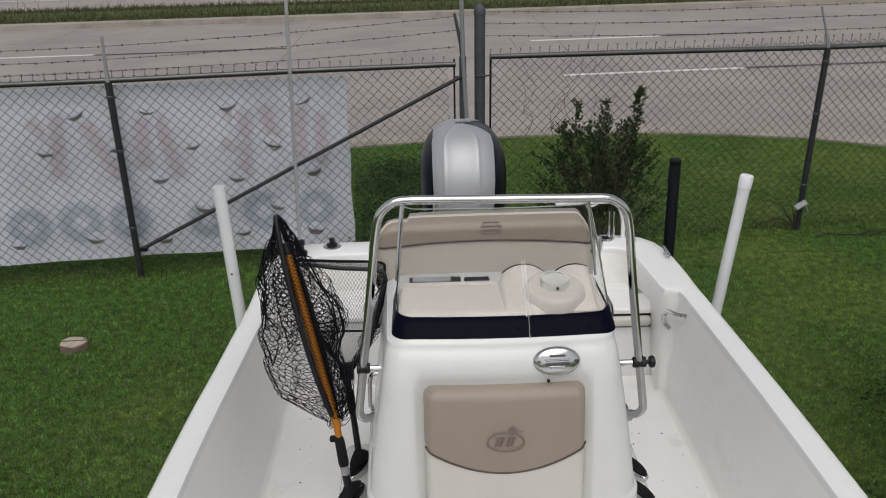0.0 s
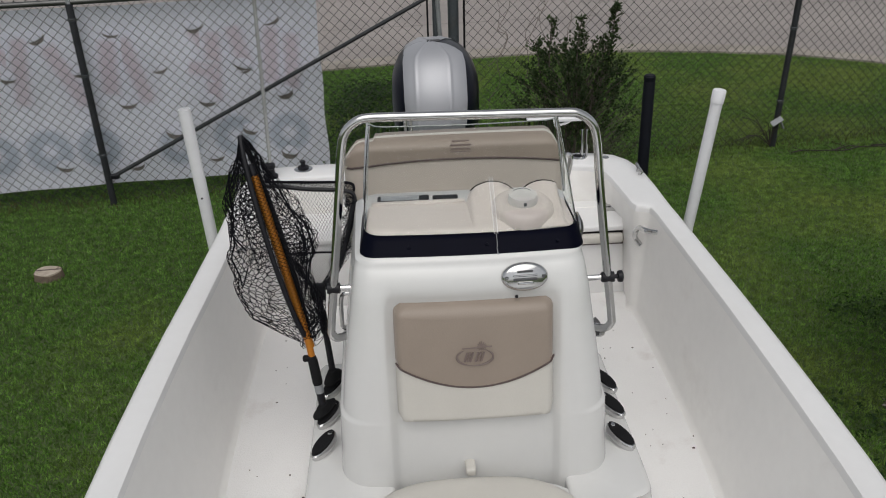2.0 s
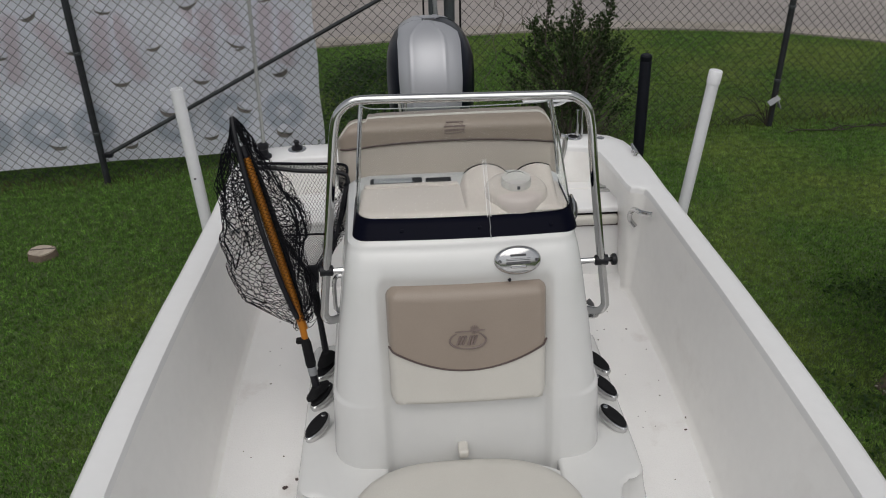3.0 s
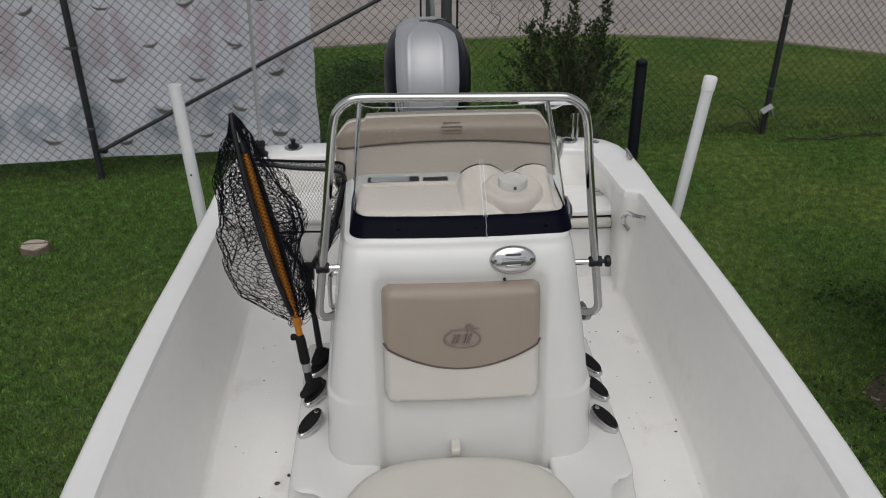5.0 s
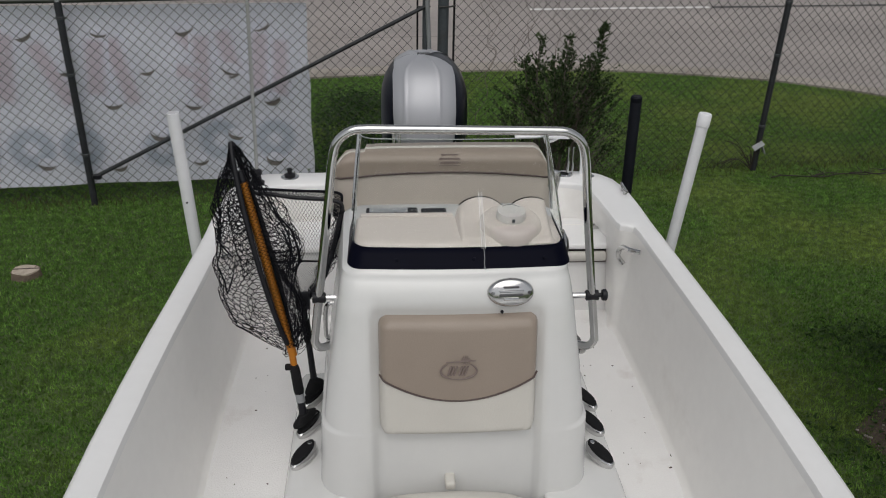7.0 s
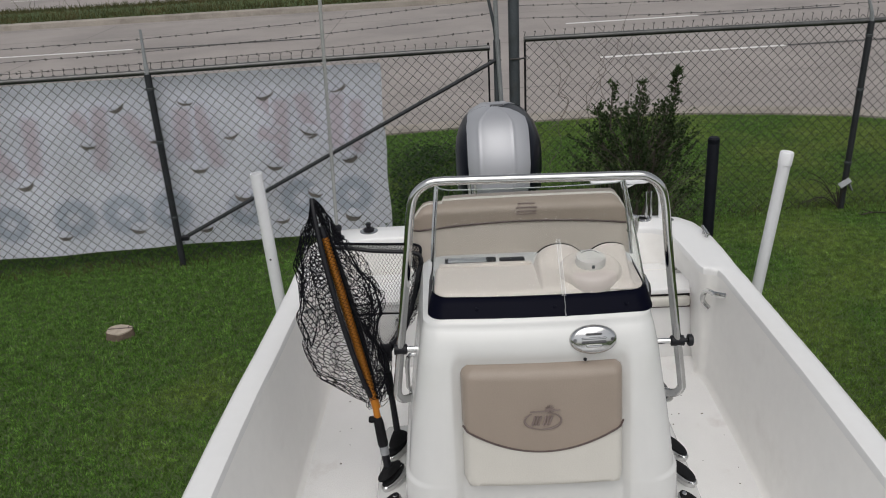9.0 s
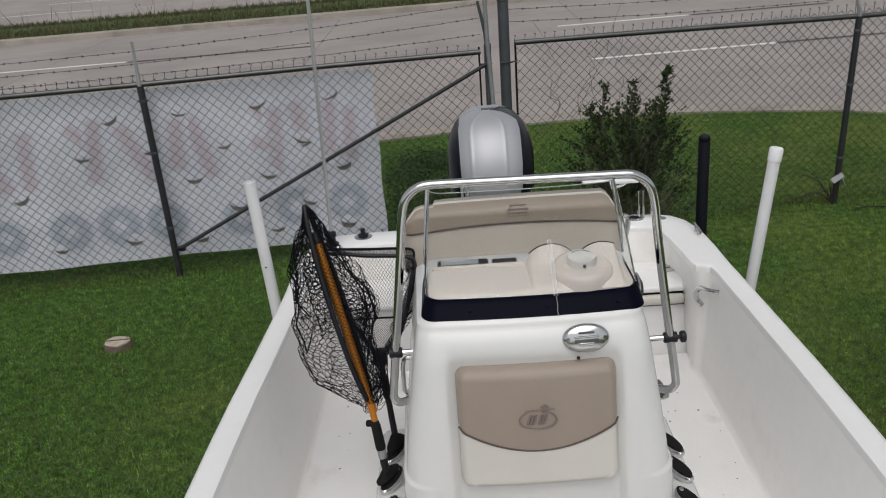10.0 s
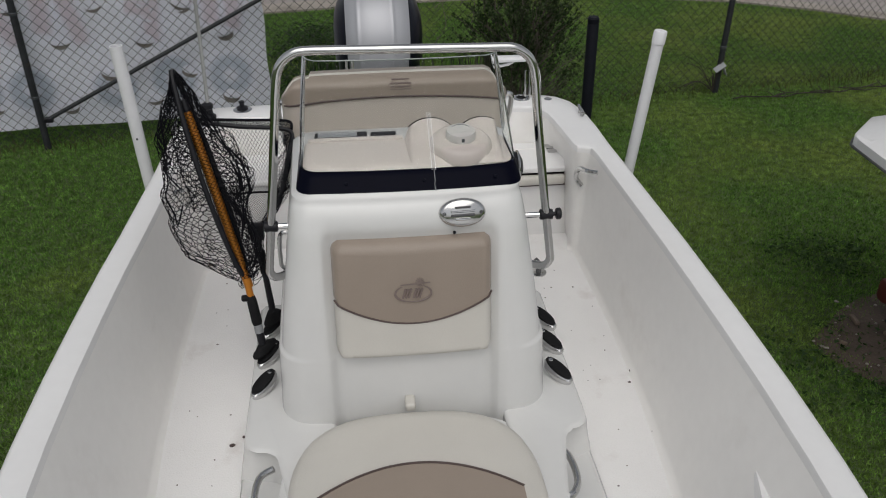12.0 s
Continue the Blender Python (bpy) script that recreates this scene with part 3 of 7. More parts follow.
def build_fence():
    fence = thing("chain_link_fence", "weathered chain-link fence with barbed wire beside the lawn", "fence", at=F(-2.72, 0))
    rng = np.random.default_rng(8)

    def net(x0, x1, top):
        p, dz = 0.0425, 0.0425
        n, m = int((x1 - x0) / p), int((top - 0.02) / dz)
        i, k = np.meshgrid(np.arange(n), np.arange(m), indexing="ij")
        odd0, odd1 = (i + k) % 2, (i + k + 1) % 2
        xa, xb = x0 + (i + odd0) * p, x0 + (i + odd1) * p
        za, zb = 0.02 + k * dz, 0.02 + (k + 1) * dz

        def place(x, z):
            x, z = x.ravel(), z.ravel()
            belly = 0.012 * np.sin(x * 2.1 + z) + 0.008 * np.sin(x * 5.3)
            x = x + 0.006 * np.sin(z * 7 + x * 3)
            y = 6.70 + (x + 2.72) * FENCE_K
            return np.stack([x + FENCE_N.x * belly, y + FENCE_N.y * belly, z], 1)

        a, b = place(xa, za), place(xb, zb)
        # the cut ends above the rail
        xt = np.arange(x0, x1, 0.085)
        zt = np.full(len(xt), top - 0.02)
        y_a, y_b = place(xt, zt), place(xt + 0.009, zt + 0.030)
        y_c, y_d = place(xt + 0.009, zt + 0.018), place(xt - 0.008, zt + 0.031)
        y_e = place(xt, zt - 0.05)
        a, b = np.concatenate([a, y_a, y_c, y_e]), np.concatenate([b, y_b, y_d, y_a])
        ob = strands("wire_mesh", a, b, 0.0024, WIRE, 3, fence, "dark rusty diamond wire mesh")
        ob["kind"] = "stuff"

    net(-6.6, 0.02, 1.755)
    net(0.33, 9.0, 1.80)

    def tube(name, pts, r, mat, label="", n=12):
        bm = bmesh.new()
        sweep(bm, pts, r, n)
        return part(name, bm, mat, fence, label)

    # top rails
    tube("top_rail", [F(-6.7, 1.69, 0.03), F(-2.72, 1.69, 0.035), F(-1.2, 1.70, 0.03), F(0.04, 1.70, 0.03)], 0.0225, RAIL, "dull dark galvanised rail")
    tube("top_rail", [F(0.33, 1.75, 0.03), F(1.6, 1.735, 0.03), F(3.3, 1.71, 0.035), F(9.2, 1.70, 0.03)], 0.0225, RAIL, "dull dark galvanised rail")
    # line posts with barbed wire arms
    for x, h, r, mat in ((-2.72, 1.68, 0.0275, POST_DARK), (3.32, 1.71, 0.0275, POST_DARK), (-6.3, 1.68, 0.03, GALV), (8.6, 1.7, 0.03, GALV)):
        foot = x - 0.035 if x == 3.32 else x
        tube("line_post", [F(foot, -0.1, 0.045), F(x, h, 0.045)], r, mat, "dark painted steel post" if mat is POST_DARK else "weathered steel post", 14)
        lean = 0.0 if x == -2.72 else -0.09
        tube("wire_arm", [F(x, h - 0.02, 0.045), F(x + lean * 0.1, h + 0.06, 0.045), F(x + lean * 0.5, h + 0.19, 0.03), F(x + lean, h + 0.345, 0.01)], [0.023, 0.018, 0.013, 0.011], GALV_LIGHT if x in (-2.72, 3.32) else GALV, "pressed steel barbed wire arm", 8)
        for z in (0.45, 1.12, h - 0.12):
            xz = foot + (x - foot) * z / h
            tube("tie_band", [F(xz - 0.04, z, 0.05), F(xz, z + 0.003, 0.08), F(xz + 0.04, z, 0.05)], 0.004, WIRE, "", 6)
            bm = bmesh.new()
            lathe(bm, F(xz, z - 0.012, 0.045), (0, 0, 1), [(r + 0.001, 0), (r + 0.004, 0.003), (r + 0.004, 0.02), (r + 0.001, 0.024)], 14)
            part("clamp", bm, GALV, fence)
    # end posts at the opening
    tube("end_post", [F(0.10, -0.1, 0.03), F(0.10, 1.76, 0.03)], 0.030, GALV, "grey end post", 14)
    tube("wire_arm", [F(0.10, 1.70, 0.05), F(0.085, 1.86, 0.05), F(0.060, 1.98, 0.045), F(0.034, 2.11, 0.04)], [0.020, 0.018, 0.014, 0.012], GALV, "bent steel barbed wire arm", 10)
    tube("tall_pipe", [F(0.150, -0.05, 0.075), F(0.128, 1.15, 0.07), F(0.098, 1.75, 0.07), F(0.090, 2.05, 0.07), F(0.080, 2.70, 0.07), F(0.074, 3.20, 0.07)], 0.0185, GALV_LIGHT, "tall slim galvanised pipe", 12)
    tube("tension_bar", [F(0.03, 0.06, 0.02), F(0.03, 1.74, 0.02)], 0.008, BLACK_RUBBER, "thin black tension bar", 6)
    bm = bmesh.new()
    lathe(bm, F(0.245, -0.1, 0.02), (0, 0, 1), [(0.045, 0), (0.045, 2.19), (0.049, 2.195), (0.049, 2.225), (0.040, 2.25), (0.022, 2.275), (0.006, 2.282)], 20)
    part("gate_post", bm, GALV, fence, "thick blue-grey gate post with domed cap")
    tube("tension_bar", [F(0.335, 0.06, 0.025), F(0.335, 1.77, 0.025)], 0.009, BLACK_RUBBER, "thin black tension bar", 6)
    for z in (0.5, 1.05, 1.6):
        tube("brace_band", [F(0.20, z, 0.07), F(0.29, z, 0.072), F(0.345, z, 0.03)], 0.008, WIRE, "", 6)
        tube("brace_band", [F(0.13, z, 0.055), F(0.07, z, 0.065), F(0.025, z, 0.03)], 0.007, WIRE, "", 6)
    # diagonal brace
    tube("brace", [F(-2.69, 0.25, 0.07), F(0.08, 1.60, 0.06)], 0.0165, POST_DARK, "dark diagonal brace pipe")
    bm = bmesh.new()
    rbox(bm, -0.035, 0.035, -0.02, 0.02, -0.02, 0.02, 0.005, 1, Matrix.Translation(F(-2.655, 0.262, 0.075)))
    part("brace_clamp", bm, BLACK_PLASTIC, fence)
    # box hanging at the foot of a post
    bm = bmesh.new()
    rbox(bm, -0.055, 0.055, -0.03, 0.03, -0.006, 0.006, 0.002, 1, Matrix.Translation(F(3.262, 0.27, 0.1)) @ pose(0, 0, 0, 30, -35, 0))
    rbox(bm, -0.006, 0.006, -0.03, 0.03, -0.045, 0.045, 0.002, 1, Matrix.Translation(F(3.312, 0.24, 0.1)) @ pose(0, 0, 0, 0, -25, 0))
    part("bracket", bm, GALV_LIGHT, fence, "bent light steel bracket")

    # barbed wire: three strands in each bay
    def strand(x0, x1, z0, z1, sag, off):
        n = int((x1 - x0) / 0.06)
        pts = [F(x0 + (x1 - x0) * i / n, z0 + (z1 - z0) * i / n - sag * math.sin(math.pi * i / n) + 0.004 * noise.noise(V(i * 0.4, z0 * 9, x0)), off) for i in range(n + 1)]
        a, b = list(pts[:-1]), list(pts[1:])
        for i in range(2, n, 2):
            c = pts[i]
            for s in (-1, 1):
                a.append(c - FENCE_T * 0.006 + V(0, 0, 0.009 * s))
                b.append(c + FENCE_T * 0.006 - V(0, 0, 0.009 * s))
            a.append(c - FENCE_N * 0.010)
            b.append(c + FENCE_N * 0.010)
        strands("barbed_wire", a, b, 0.0023, WIRE, 3, fence, "rusty twisted barbed wire")

    for z0, z1, z2, off in ((1.98, 1.97, 2.08, 0.0), (1.88, 1.87, 1.97, 0.01), (1.79, 1.78, 1.84, 0.02)):
        strand(-6.6, -2.70, z0 - 0.02, z1 - 0.02, 0.02, off)
        strand(-2.70, 0.05, z1 - 0.02, z2 + 0.0, 0.015, off)
    for z0, z1, off in ((2.11, 2.07, 0.0), (2.02, 1.97, 0.01), (1.92, 1.86, 0.02)):
        strand(0.29, 3.25, z0, z1, 0.02, off)
        strand(3.25, 8.6, z1, z1 + 0.06, 0.03, off)

    # dry vines caught in the mesh
    for k in range(7):
        x = 0.5 + 0.13 * k + random.uniform(-0.05, 0.05)
        z, pts = 0.5 + random.uniform(0, 0.5), []
        for i in range(9):
            pts.append(F(x, z, 0.02 + random.uniform(-0.01, 0.01)))
            x += random.uniform(-0.09, 0.11)
            z += random.uniform(0.06, 0.2)
            if z > 2.12:
                break
        bm = bmesh.new()
        pts = curve_pts(pts, 5)
        sweep(bm, pts, [0.0032 * (1 - 0.6 * i / len(pts)) for i in range(len(pts))], 5)
        tagged(part("dry_vine", bm, TWIG, None), "thin bare dry vine climbing through the wire mesh", "vine", "vines on the fence")


build_fence()


def build_banner():
    banner = thing("banner", "large pale banner seen from its back, tied to the fence", "banner", at=F(-3, 0.12, -0.05))

    def B(x, z, off=0.0):
        w = 0.012 * math.sin(x * 3.1 + z * 2) + 0.010 * math.sin(x * 7.7 - z * 3.1) + 0.006 * math.sin(z * 9 + x)
        return F(x, z, -0.045 + w + off)

    bm = bmesh.new()
    n, m = 110, 30
    for s in (0.0,):
        loft(bm, [[B(-6.3 + (5.43 + 0.006 * math.sin(k * 0.5)) * i / n, (0.16 - 0.02 * i / n) + (1.64 - 0.15) * k / m, s) for i in range(n + 1)] for k in range(m + 1)], closed=False)
    part("sheet", bm, BANNER, banner, "grey-white vinyl sheet", 60)

    def patch(pts_fn, nu, nv, mat, name, label):
        bm = bmesh.new()
        grid = loft(bm, [[pts_fn(i / nu, k / nv) for i in range(nu + 1)] for k in range(nv + 1)], closed=False)
        where = {v: (i / nu, k / nv) for k, row in enumerate(grid) for i, v in enumerate(row)}
        layer = bm.loops.layers.uv.new("UVMap")
        for face in bm.faces:
            for corner in face.loops:
                corner[layer].uv = where[corner.vert]
        part(name, bm, mat, banner, label, 60)

    # faint show-through of print from the front: slanting strokes above, broad rings below
    for x0, z0, x1, z1 in ((-6.0, 1.4, -5.85, 0.85), (-5.5, 1.4, -5.6, 0.85), (-5.1, 1.4, -4.85, 0.85), (-4.55, 1.4, -4.6, 0.85), (-4.2, 1.4, -3.95, 0.84), (-3.75, 1.40, -3.80, 0.84),
                           (-3.42, 1.40, -3.17, 1.12), (-3.17, 1.46, -3.27, 0.84), (-3.00, 1.38, -2.76, 0.82), (-2.52, 1.40, -2.57, 0.90), (-2.42, 1.42, -2.28, 0.80),
                           (-1.88, 1.44, -1.66, 1.12), (-1.71, 1.42, -1.76, 0.78), (-1.94, 1.12, -1.72, 1.06), (-1.56, 1.44, -1.47, 1.05), (-1.25, 1.42, -1.29, 0.90), (-1.09, 1.36, -1.12, 0.84)):
        w = 0.20 * random.uniform(0.85, 1.1)
        px, pz = Vector((z1 - z0, x0 - x1)).normalized() * w
        patch(lambda u, v: B(x0 + (x1 - x0) * v + px * (u - 0.5), z0 + (z1 - z0) * v + pz * (u - 0.5), 0.003 + 0.0008 * (x0 % 0.5)), 4, 8, GHOST_RED, "faded_bar", "faint reddish printed bar")
    for x, z, r in ((-1.19, 0.49, 0.19), (-1.64, 0.50, 0.19), (-2.11, 0.45, 0.18), (-2.75, 0.48, 0.19), (-3.15, 0.48, 0.20), (-3.56, 0.48, 0.19), (-4.1, 0.47, 0.18), (-4.6, 0.46, 0.18), (-5.2, 0.46, 0.18)):
        patch(lambda u, v: B(x + (r * 0.12 + r * 0.98 * v) * math.cos(2 * math.pi * u), z + (r * 0.12 + r * 0.98 * v) * math.sin(2 * math.pi * u), 0.003), 28, 3, GHOST_BLUE, "faded_ring", "faint grey printed ring")
    # half-moon wind slits with their drooping flaps
    for x, z in ((-1.19, 0.85), (-1.82, 0.83), (-2.46, 0.85), (-3.32, 1.12), (-1.50, 1.10), (-2.16, 1.12), (-2.77, 1.14), (-1.84, 1.44), (-2.48, 1.43), (-1.24, 1.45), (-3.05, 1.42), (-3.9, 0.82),
                 (-1.20, 0.32), (-1.82, 0.33), (-3.06, 0.35), (-2.13, 0.58), (-1.51, 0.55), (-3.67, 0.34), (-2.49, 0.30), (-4.4, 0.85), (-4.9, 1.1), (-5.4, 0.85)):
        r = 0.070 * random.uniform(0.85, 1.1)
        tilt, open_ = random.uniform(-0.45, 0.45), random.uniform(0.15, 1.0)
        arc = [math.pi * k / 12 for k in range(13)]

        def turn(u, v, off):
            return B(x + u * math.cos(tilt) - v * math.sin(tilt), z + u * math.sin(tilt) + v * math.cos(tilt), off)

        # dark patch on the uncut sheet stands in for the shade under the flap
        bm = bmesh.new()
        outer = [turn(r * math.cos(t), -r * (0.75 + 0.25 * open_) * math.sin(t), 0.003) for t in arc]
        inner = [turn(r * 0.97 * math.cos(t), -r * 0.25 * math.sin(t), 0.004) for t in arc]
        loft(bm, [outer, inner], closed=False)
        part("slit", bm, SLIT, banner, "half-moon wind slit, its shaded opening put in as dark colour", 60)
        bm = bmesh.new()
        rows = []
        for f, drop, out in ((0.0, 0.36, 0.010), (0.3, 0.15, 0.014), (0.6, -0.25, 0.011), (0.85, -0.55, 0.006), (1.0, -0.75, 0.003)):
            rows.append([turn(r * (0.98 + 0.02 * f) * math.cos(t), -r * drop * math.sin(t), 0.0045 + (0.3 + 0.7 * open_) * out * math.sin(t)) for t in arc])
        loft(bm, rows, closed=False)
        part("flap", bm, BANNER, banner, "", 60)


build_banner()


def build_bush():
    bush = thing("bush", "dark green evergreen shrub with upright leafy shoots by the fence", "bush", at=(1.15, 6.55, 0))
    rng = random.Random(11)
    c = V(1.15, 6.55, 0)
    leaders = [(0.34, -0.02, 1.51, 2.2), (-0.16, 0.0, 1.42, 1.0), (0.08, 0.02, 1.42, 1.0), (-0.27, 0.05, 1.25, 0.8), (0.24, 0.06, 1.22, 0.8), (-0.05, -0.1, 1.22, 0.8), (0.27, -0.08, 1.25, 0.8), (0.14, 0.1, 1.28, 0.8)]
    bm = bmesh.new()
    leaves = []

    def leaf(p, d, s):
        d = d.normalized()
        side = d.cross(V(rng.uniform(-1, 1), rng.uniform(-1, 1), rng.uniform(-0.3, 1))).normalized()
        leaves.append((p - side * s * 0.08, p + d * s * 0.55 + side * s * 0.28, p + d * s))
        leaves.append((p + side * s * 0.08, p + d * s, p + d * s * 0.55 - side * s * 0.28))

    def sprig(p, d, length, n, s0, r=0.0022):
        """A short shoot that carries leaves all along it."""
        d = d.normalized()
        q = p + d * length + V(0, 0, 0.12 * length)
        mid = p.lerp(q, 0.5) + V(rng.uniform(-1, 1), rng.uniform(-1, 1), 0) * 0.08 * length
        sweep(bm, [p, mid, q], [r, r * 0.7, r * 0.3], 3)
        for k in range(n):
            f = rng.uniform(0.15, 1.03)
            c0 = p.lerp(mid, f * 2) if f < 0.5 else mid.lerp(q, f * 2 - 1)
            leaf(c0, d * 0.7 + V(rng.uniform(-1, 1), rng.uniform(-1, 1), rng.uniform(-0.5, 0.9)), s0 * rng.uniform(0.7, 1.25))

    for dx, dy, h, dens in leaders:
        root = c + V(rng.uniform(-0.07, 0.07), rng.uniform(-0.05, 0.05), 0)
        tip = c + V(dx, dy, h)
        mid = root.lerp(tip, 0.5) + V(dx * 0.12, 0, -0.02)
        pts = curve_pts([root, root.lerp(mid, 0.5) + V(dx * 0.1, 0, 0), mid, mid.lerp(tip, 0.55) + V(rng.uniform(-0.03, 0.03), 0, 0), tip], 6)
        sweep(bm, pts, [0.012 * (1 - 0.88 * i / len(pts)) + 0.001 for i in range(len(pts))], 6)
        for i, p in enumerate(pts):
            f = i / (len(pts) - 1)
            if f < 0.35:
                continue
            d = (pts[min(i + 1, len(pts) - 1)] - pts[max(i - 1, 0)]).normalized()
            for _ in range(int(5 * dens)):
                a = rng.uniform(0, 2 * math.pi)
                out = V(math.cos(a), math.sin(a), 0) * rng.uniform(0.5, 1.0) + d * rng.uniform(0.3, 1.1)
                l = rng.uniform(0.04, 0.15) * (1.0 - 0.55 * max(0, f - 0.5) / 0.5)
                sprig(p + d * rng.uniform(-0.02, 0.02), out, l, rng.randint(6, 11), 0.027)
    # the broad, open body: forked twigs at every height
    for k in range(640):
        z = rng.uniform(0.10, 1.12)
        w = interp(z, [(0.1, 0.34), (0.4, 0.50), (0.7, 0.49), (0.9, 0.42), (1.12, 0.28)])
        a, rr = rng.uniform(0, 2 * math.pi), rng.uniform(0.15, 1.0) ** 0.6
        p = c + V(0.06 + w * rr * math.cos(a), 0.75 * w * rr * math.sin(a), z)
        if noise.noise(p * 4.0) < -0.26:
            continue
        out = V(math.cos(a) * rr, math.sin(a) * rr, rng.uniform(0.3, 1.1))
        sweep(bm, [c + V(0.06 + w * rr * 0.45 * math.cos(a), 0.4 * w * rr * math.sin(a), max(0.03, z - 0.16)), p], [0.0028, 0.0018], 3)
        low = z < 0.5
        sprig(p, out, rng.uniform(0.08, 0.22), rng.randint(7, 14) if low else rng.randint(14, 26), 0.024 if low else 0.029)
    part("stem", bm, BARK, bush, "thin grey-brown stems")
    ob = triangles("foliage", [[tuple(v) for v in t] for t in leaves], LEAF)
    ob.parent, ob.matrix_parent_inverse = bush, bush.matrix_world.inverted()
    ob["kind"] = "stuff"

    # low weeds behind the boat
    rng2 = np.random.default_rng(21)
    tri = []
    for k in range(130):
        x, y = rng2.uniform(-0.95, 0.0), rng2.uniform(6.7, 9.6)
        if k > 104:
            x, y = rng2.uniform(0.7, 1.5), rng2.uniform(6.2, 6.8)
        for _ in range(70):
            p = np.array([x, y, 0.02]) + rng2.normal(0, 1, 3) * [0.13, 0.13, 0.06] + [0, 0, 0.06]
            p[2] = max(p[2], 0.01)
            d = rng2.normal(0, 1, 3) * [1, 1, 0.5]
            d /= np.linalg.norm(d)
            e = np.cross(d, rng2.normal(0, 1, 3))
            e /= np.linalg.norm(e)
            s = rng2.uniform(0.02, 0.05)
            tri.append([p - e * s * 0.3, p + e * s * 0.3, p + d * s])
    # added dark leaf clumps by the skiff; the last ten stand for its shade
    for k in range(24):
        a0, r0 = rng2.uniform(0, 6.28), rng2.uniform(0, 1) ** 0.5
        x, y = 2.80 + 0.32 * r0 * math.cos(a0), 4.30 + 0.19 * r0 * math.sin(a0)
        if k > 13:
            x, y = 2.35 + 0.5 * r0 * math.cos(a0), 3.25 + 0.3 * r0 * math.sin(a0)
        for _ in range(45):
            p = np.array([x, y, 0.022]) + rng2.normal(0, 1, 3) * [0.08, 0.08, 0.02]
            p[2] = max(p[2], 0.01)
            d = rng2.normal(0, 1, 3) * [1, 1, 0.5]
            d /= np.linalg.norm(d)
            e = np.cross(d, rng2.normal(0, 1, 3))
            e /= np.linalg.norm(e)
            s = rng2.uniform(0.015, 0.04)
            tri.append([p - e * s * 0.3, p + e * s * 0.3, p + d * s])
    tagged(triangles("weeds", tri, WEED), "low broadleaf weeds, with dark clumps standing in for shade by the skiff", "weeds", kind="stuff")


build_bush()


def build_branches():
    """A line of dead trimmings along the foot of the fence."""
    for k in range(9):
        x = 3.3 + k * 0.42 + random.uniform(-0.05, 0.05)
        pts = [F(x + 0.14 * i, 0.015 + random.uniform(0, 0.015), 0.28 + 0.04 * math.sin(k) + random.uniform(-0.04, 0.04)) for i in range(5)]
        bm = bmesh.new()
        sweep(bm, curve_pts(pts, 3), 0.006, 5)
        for i in range(6):
            p = pts[random.randrange(5)]
            sweep(bm, [p, p + V(random.uniform(-0.15, 0.15), random.uniform(-0.1, 0.1), random.uniform(0.0, 0.05))], [0.005, 0.002], 4)
        tagged(part("dead_branch", bm, DEADWOOD, None), "dark dead branch lying along the fence foot", "branch", "trimmings by the fence")
    for k in range(12):
        a = F(3.25, 0.12, 0.06)
        bm = bmesh.new()
        q = a + V(random.uniform(-0.35, 0.05), random.uniform(-0.1, 0.1), random.uniform(-0.06, 0.25))
        sweep(bm, curve_pts([a - V(0, 0, 0.1), a.lerp(q, 0.5) + V(0, 0, 0.03), q], 4), [0.004] * 9, 4)
        tagged(part("dry_twig", bm, DEADWOOD, None), "thin dry twig at the fence post foot", "twig", "trimmings by the fence")


build_branches()


# ---------------------------------------------------------------- boat
BX = -0.030          # centre line of the hull
GUN = 1.20          # gunwale top
SOLE = 0.60         # cockpit floor
AFT = 0.97          # aft deck
HALF = [(-1.75, 0.02), (-1.65, 0.28), (-1.45, 0.52), (-1.1, 0.75), (-0.6, 0.93), (0.0, 1.03), (0.6, 1.085), (1.3, 1.130), (1.65, 1.146), (2.2, 1.144), (2.7, 1.132), (3.2, 1.112), (3.5, 1.100), (3.85, 1.09)]
FLOOR_HALF = [(-1.75, 0.0), (0.8, 0.76), (1.4, 0.85), (1.93, 0.912), (2.2, 0.938), (2.6, 0.965), (3.0, 0.975), (3.8, 0.968)]

PORT_TAPER = [(2.0, 0.0), (2.5, 0.008), (3.0, 0.022), (3.5, 0.030), (4.4, 0.028)]


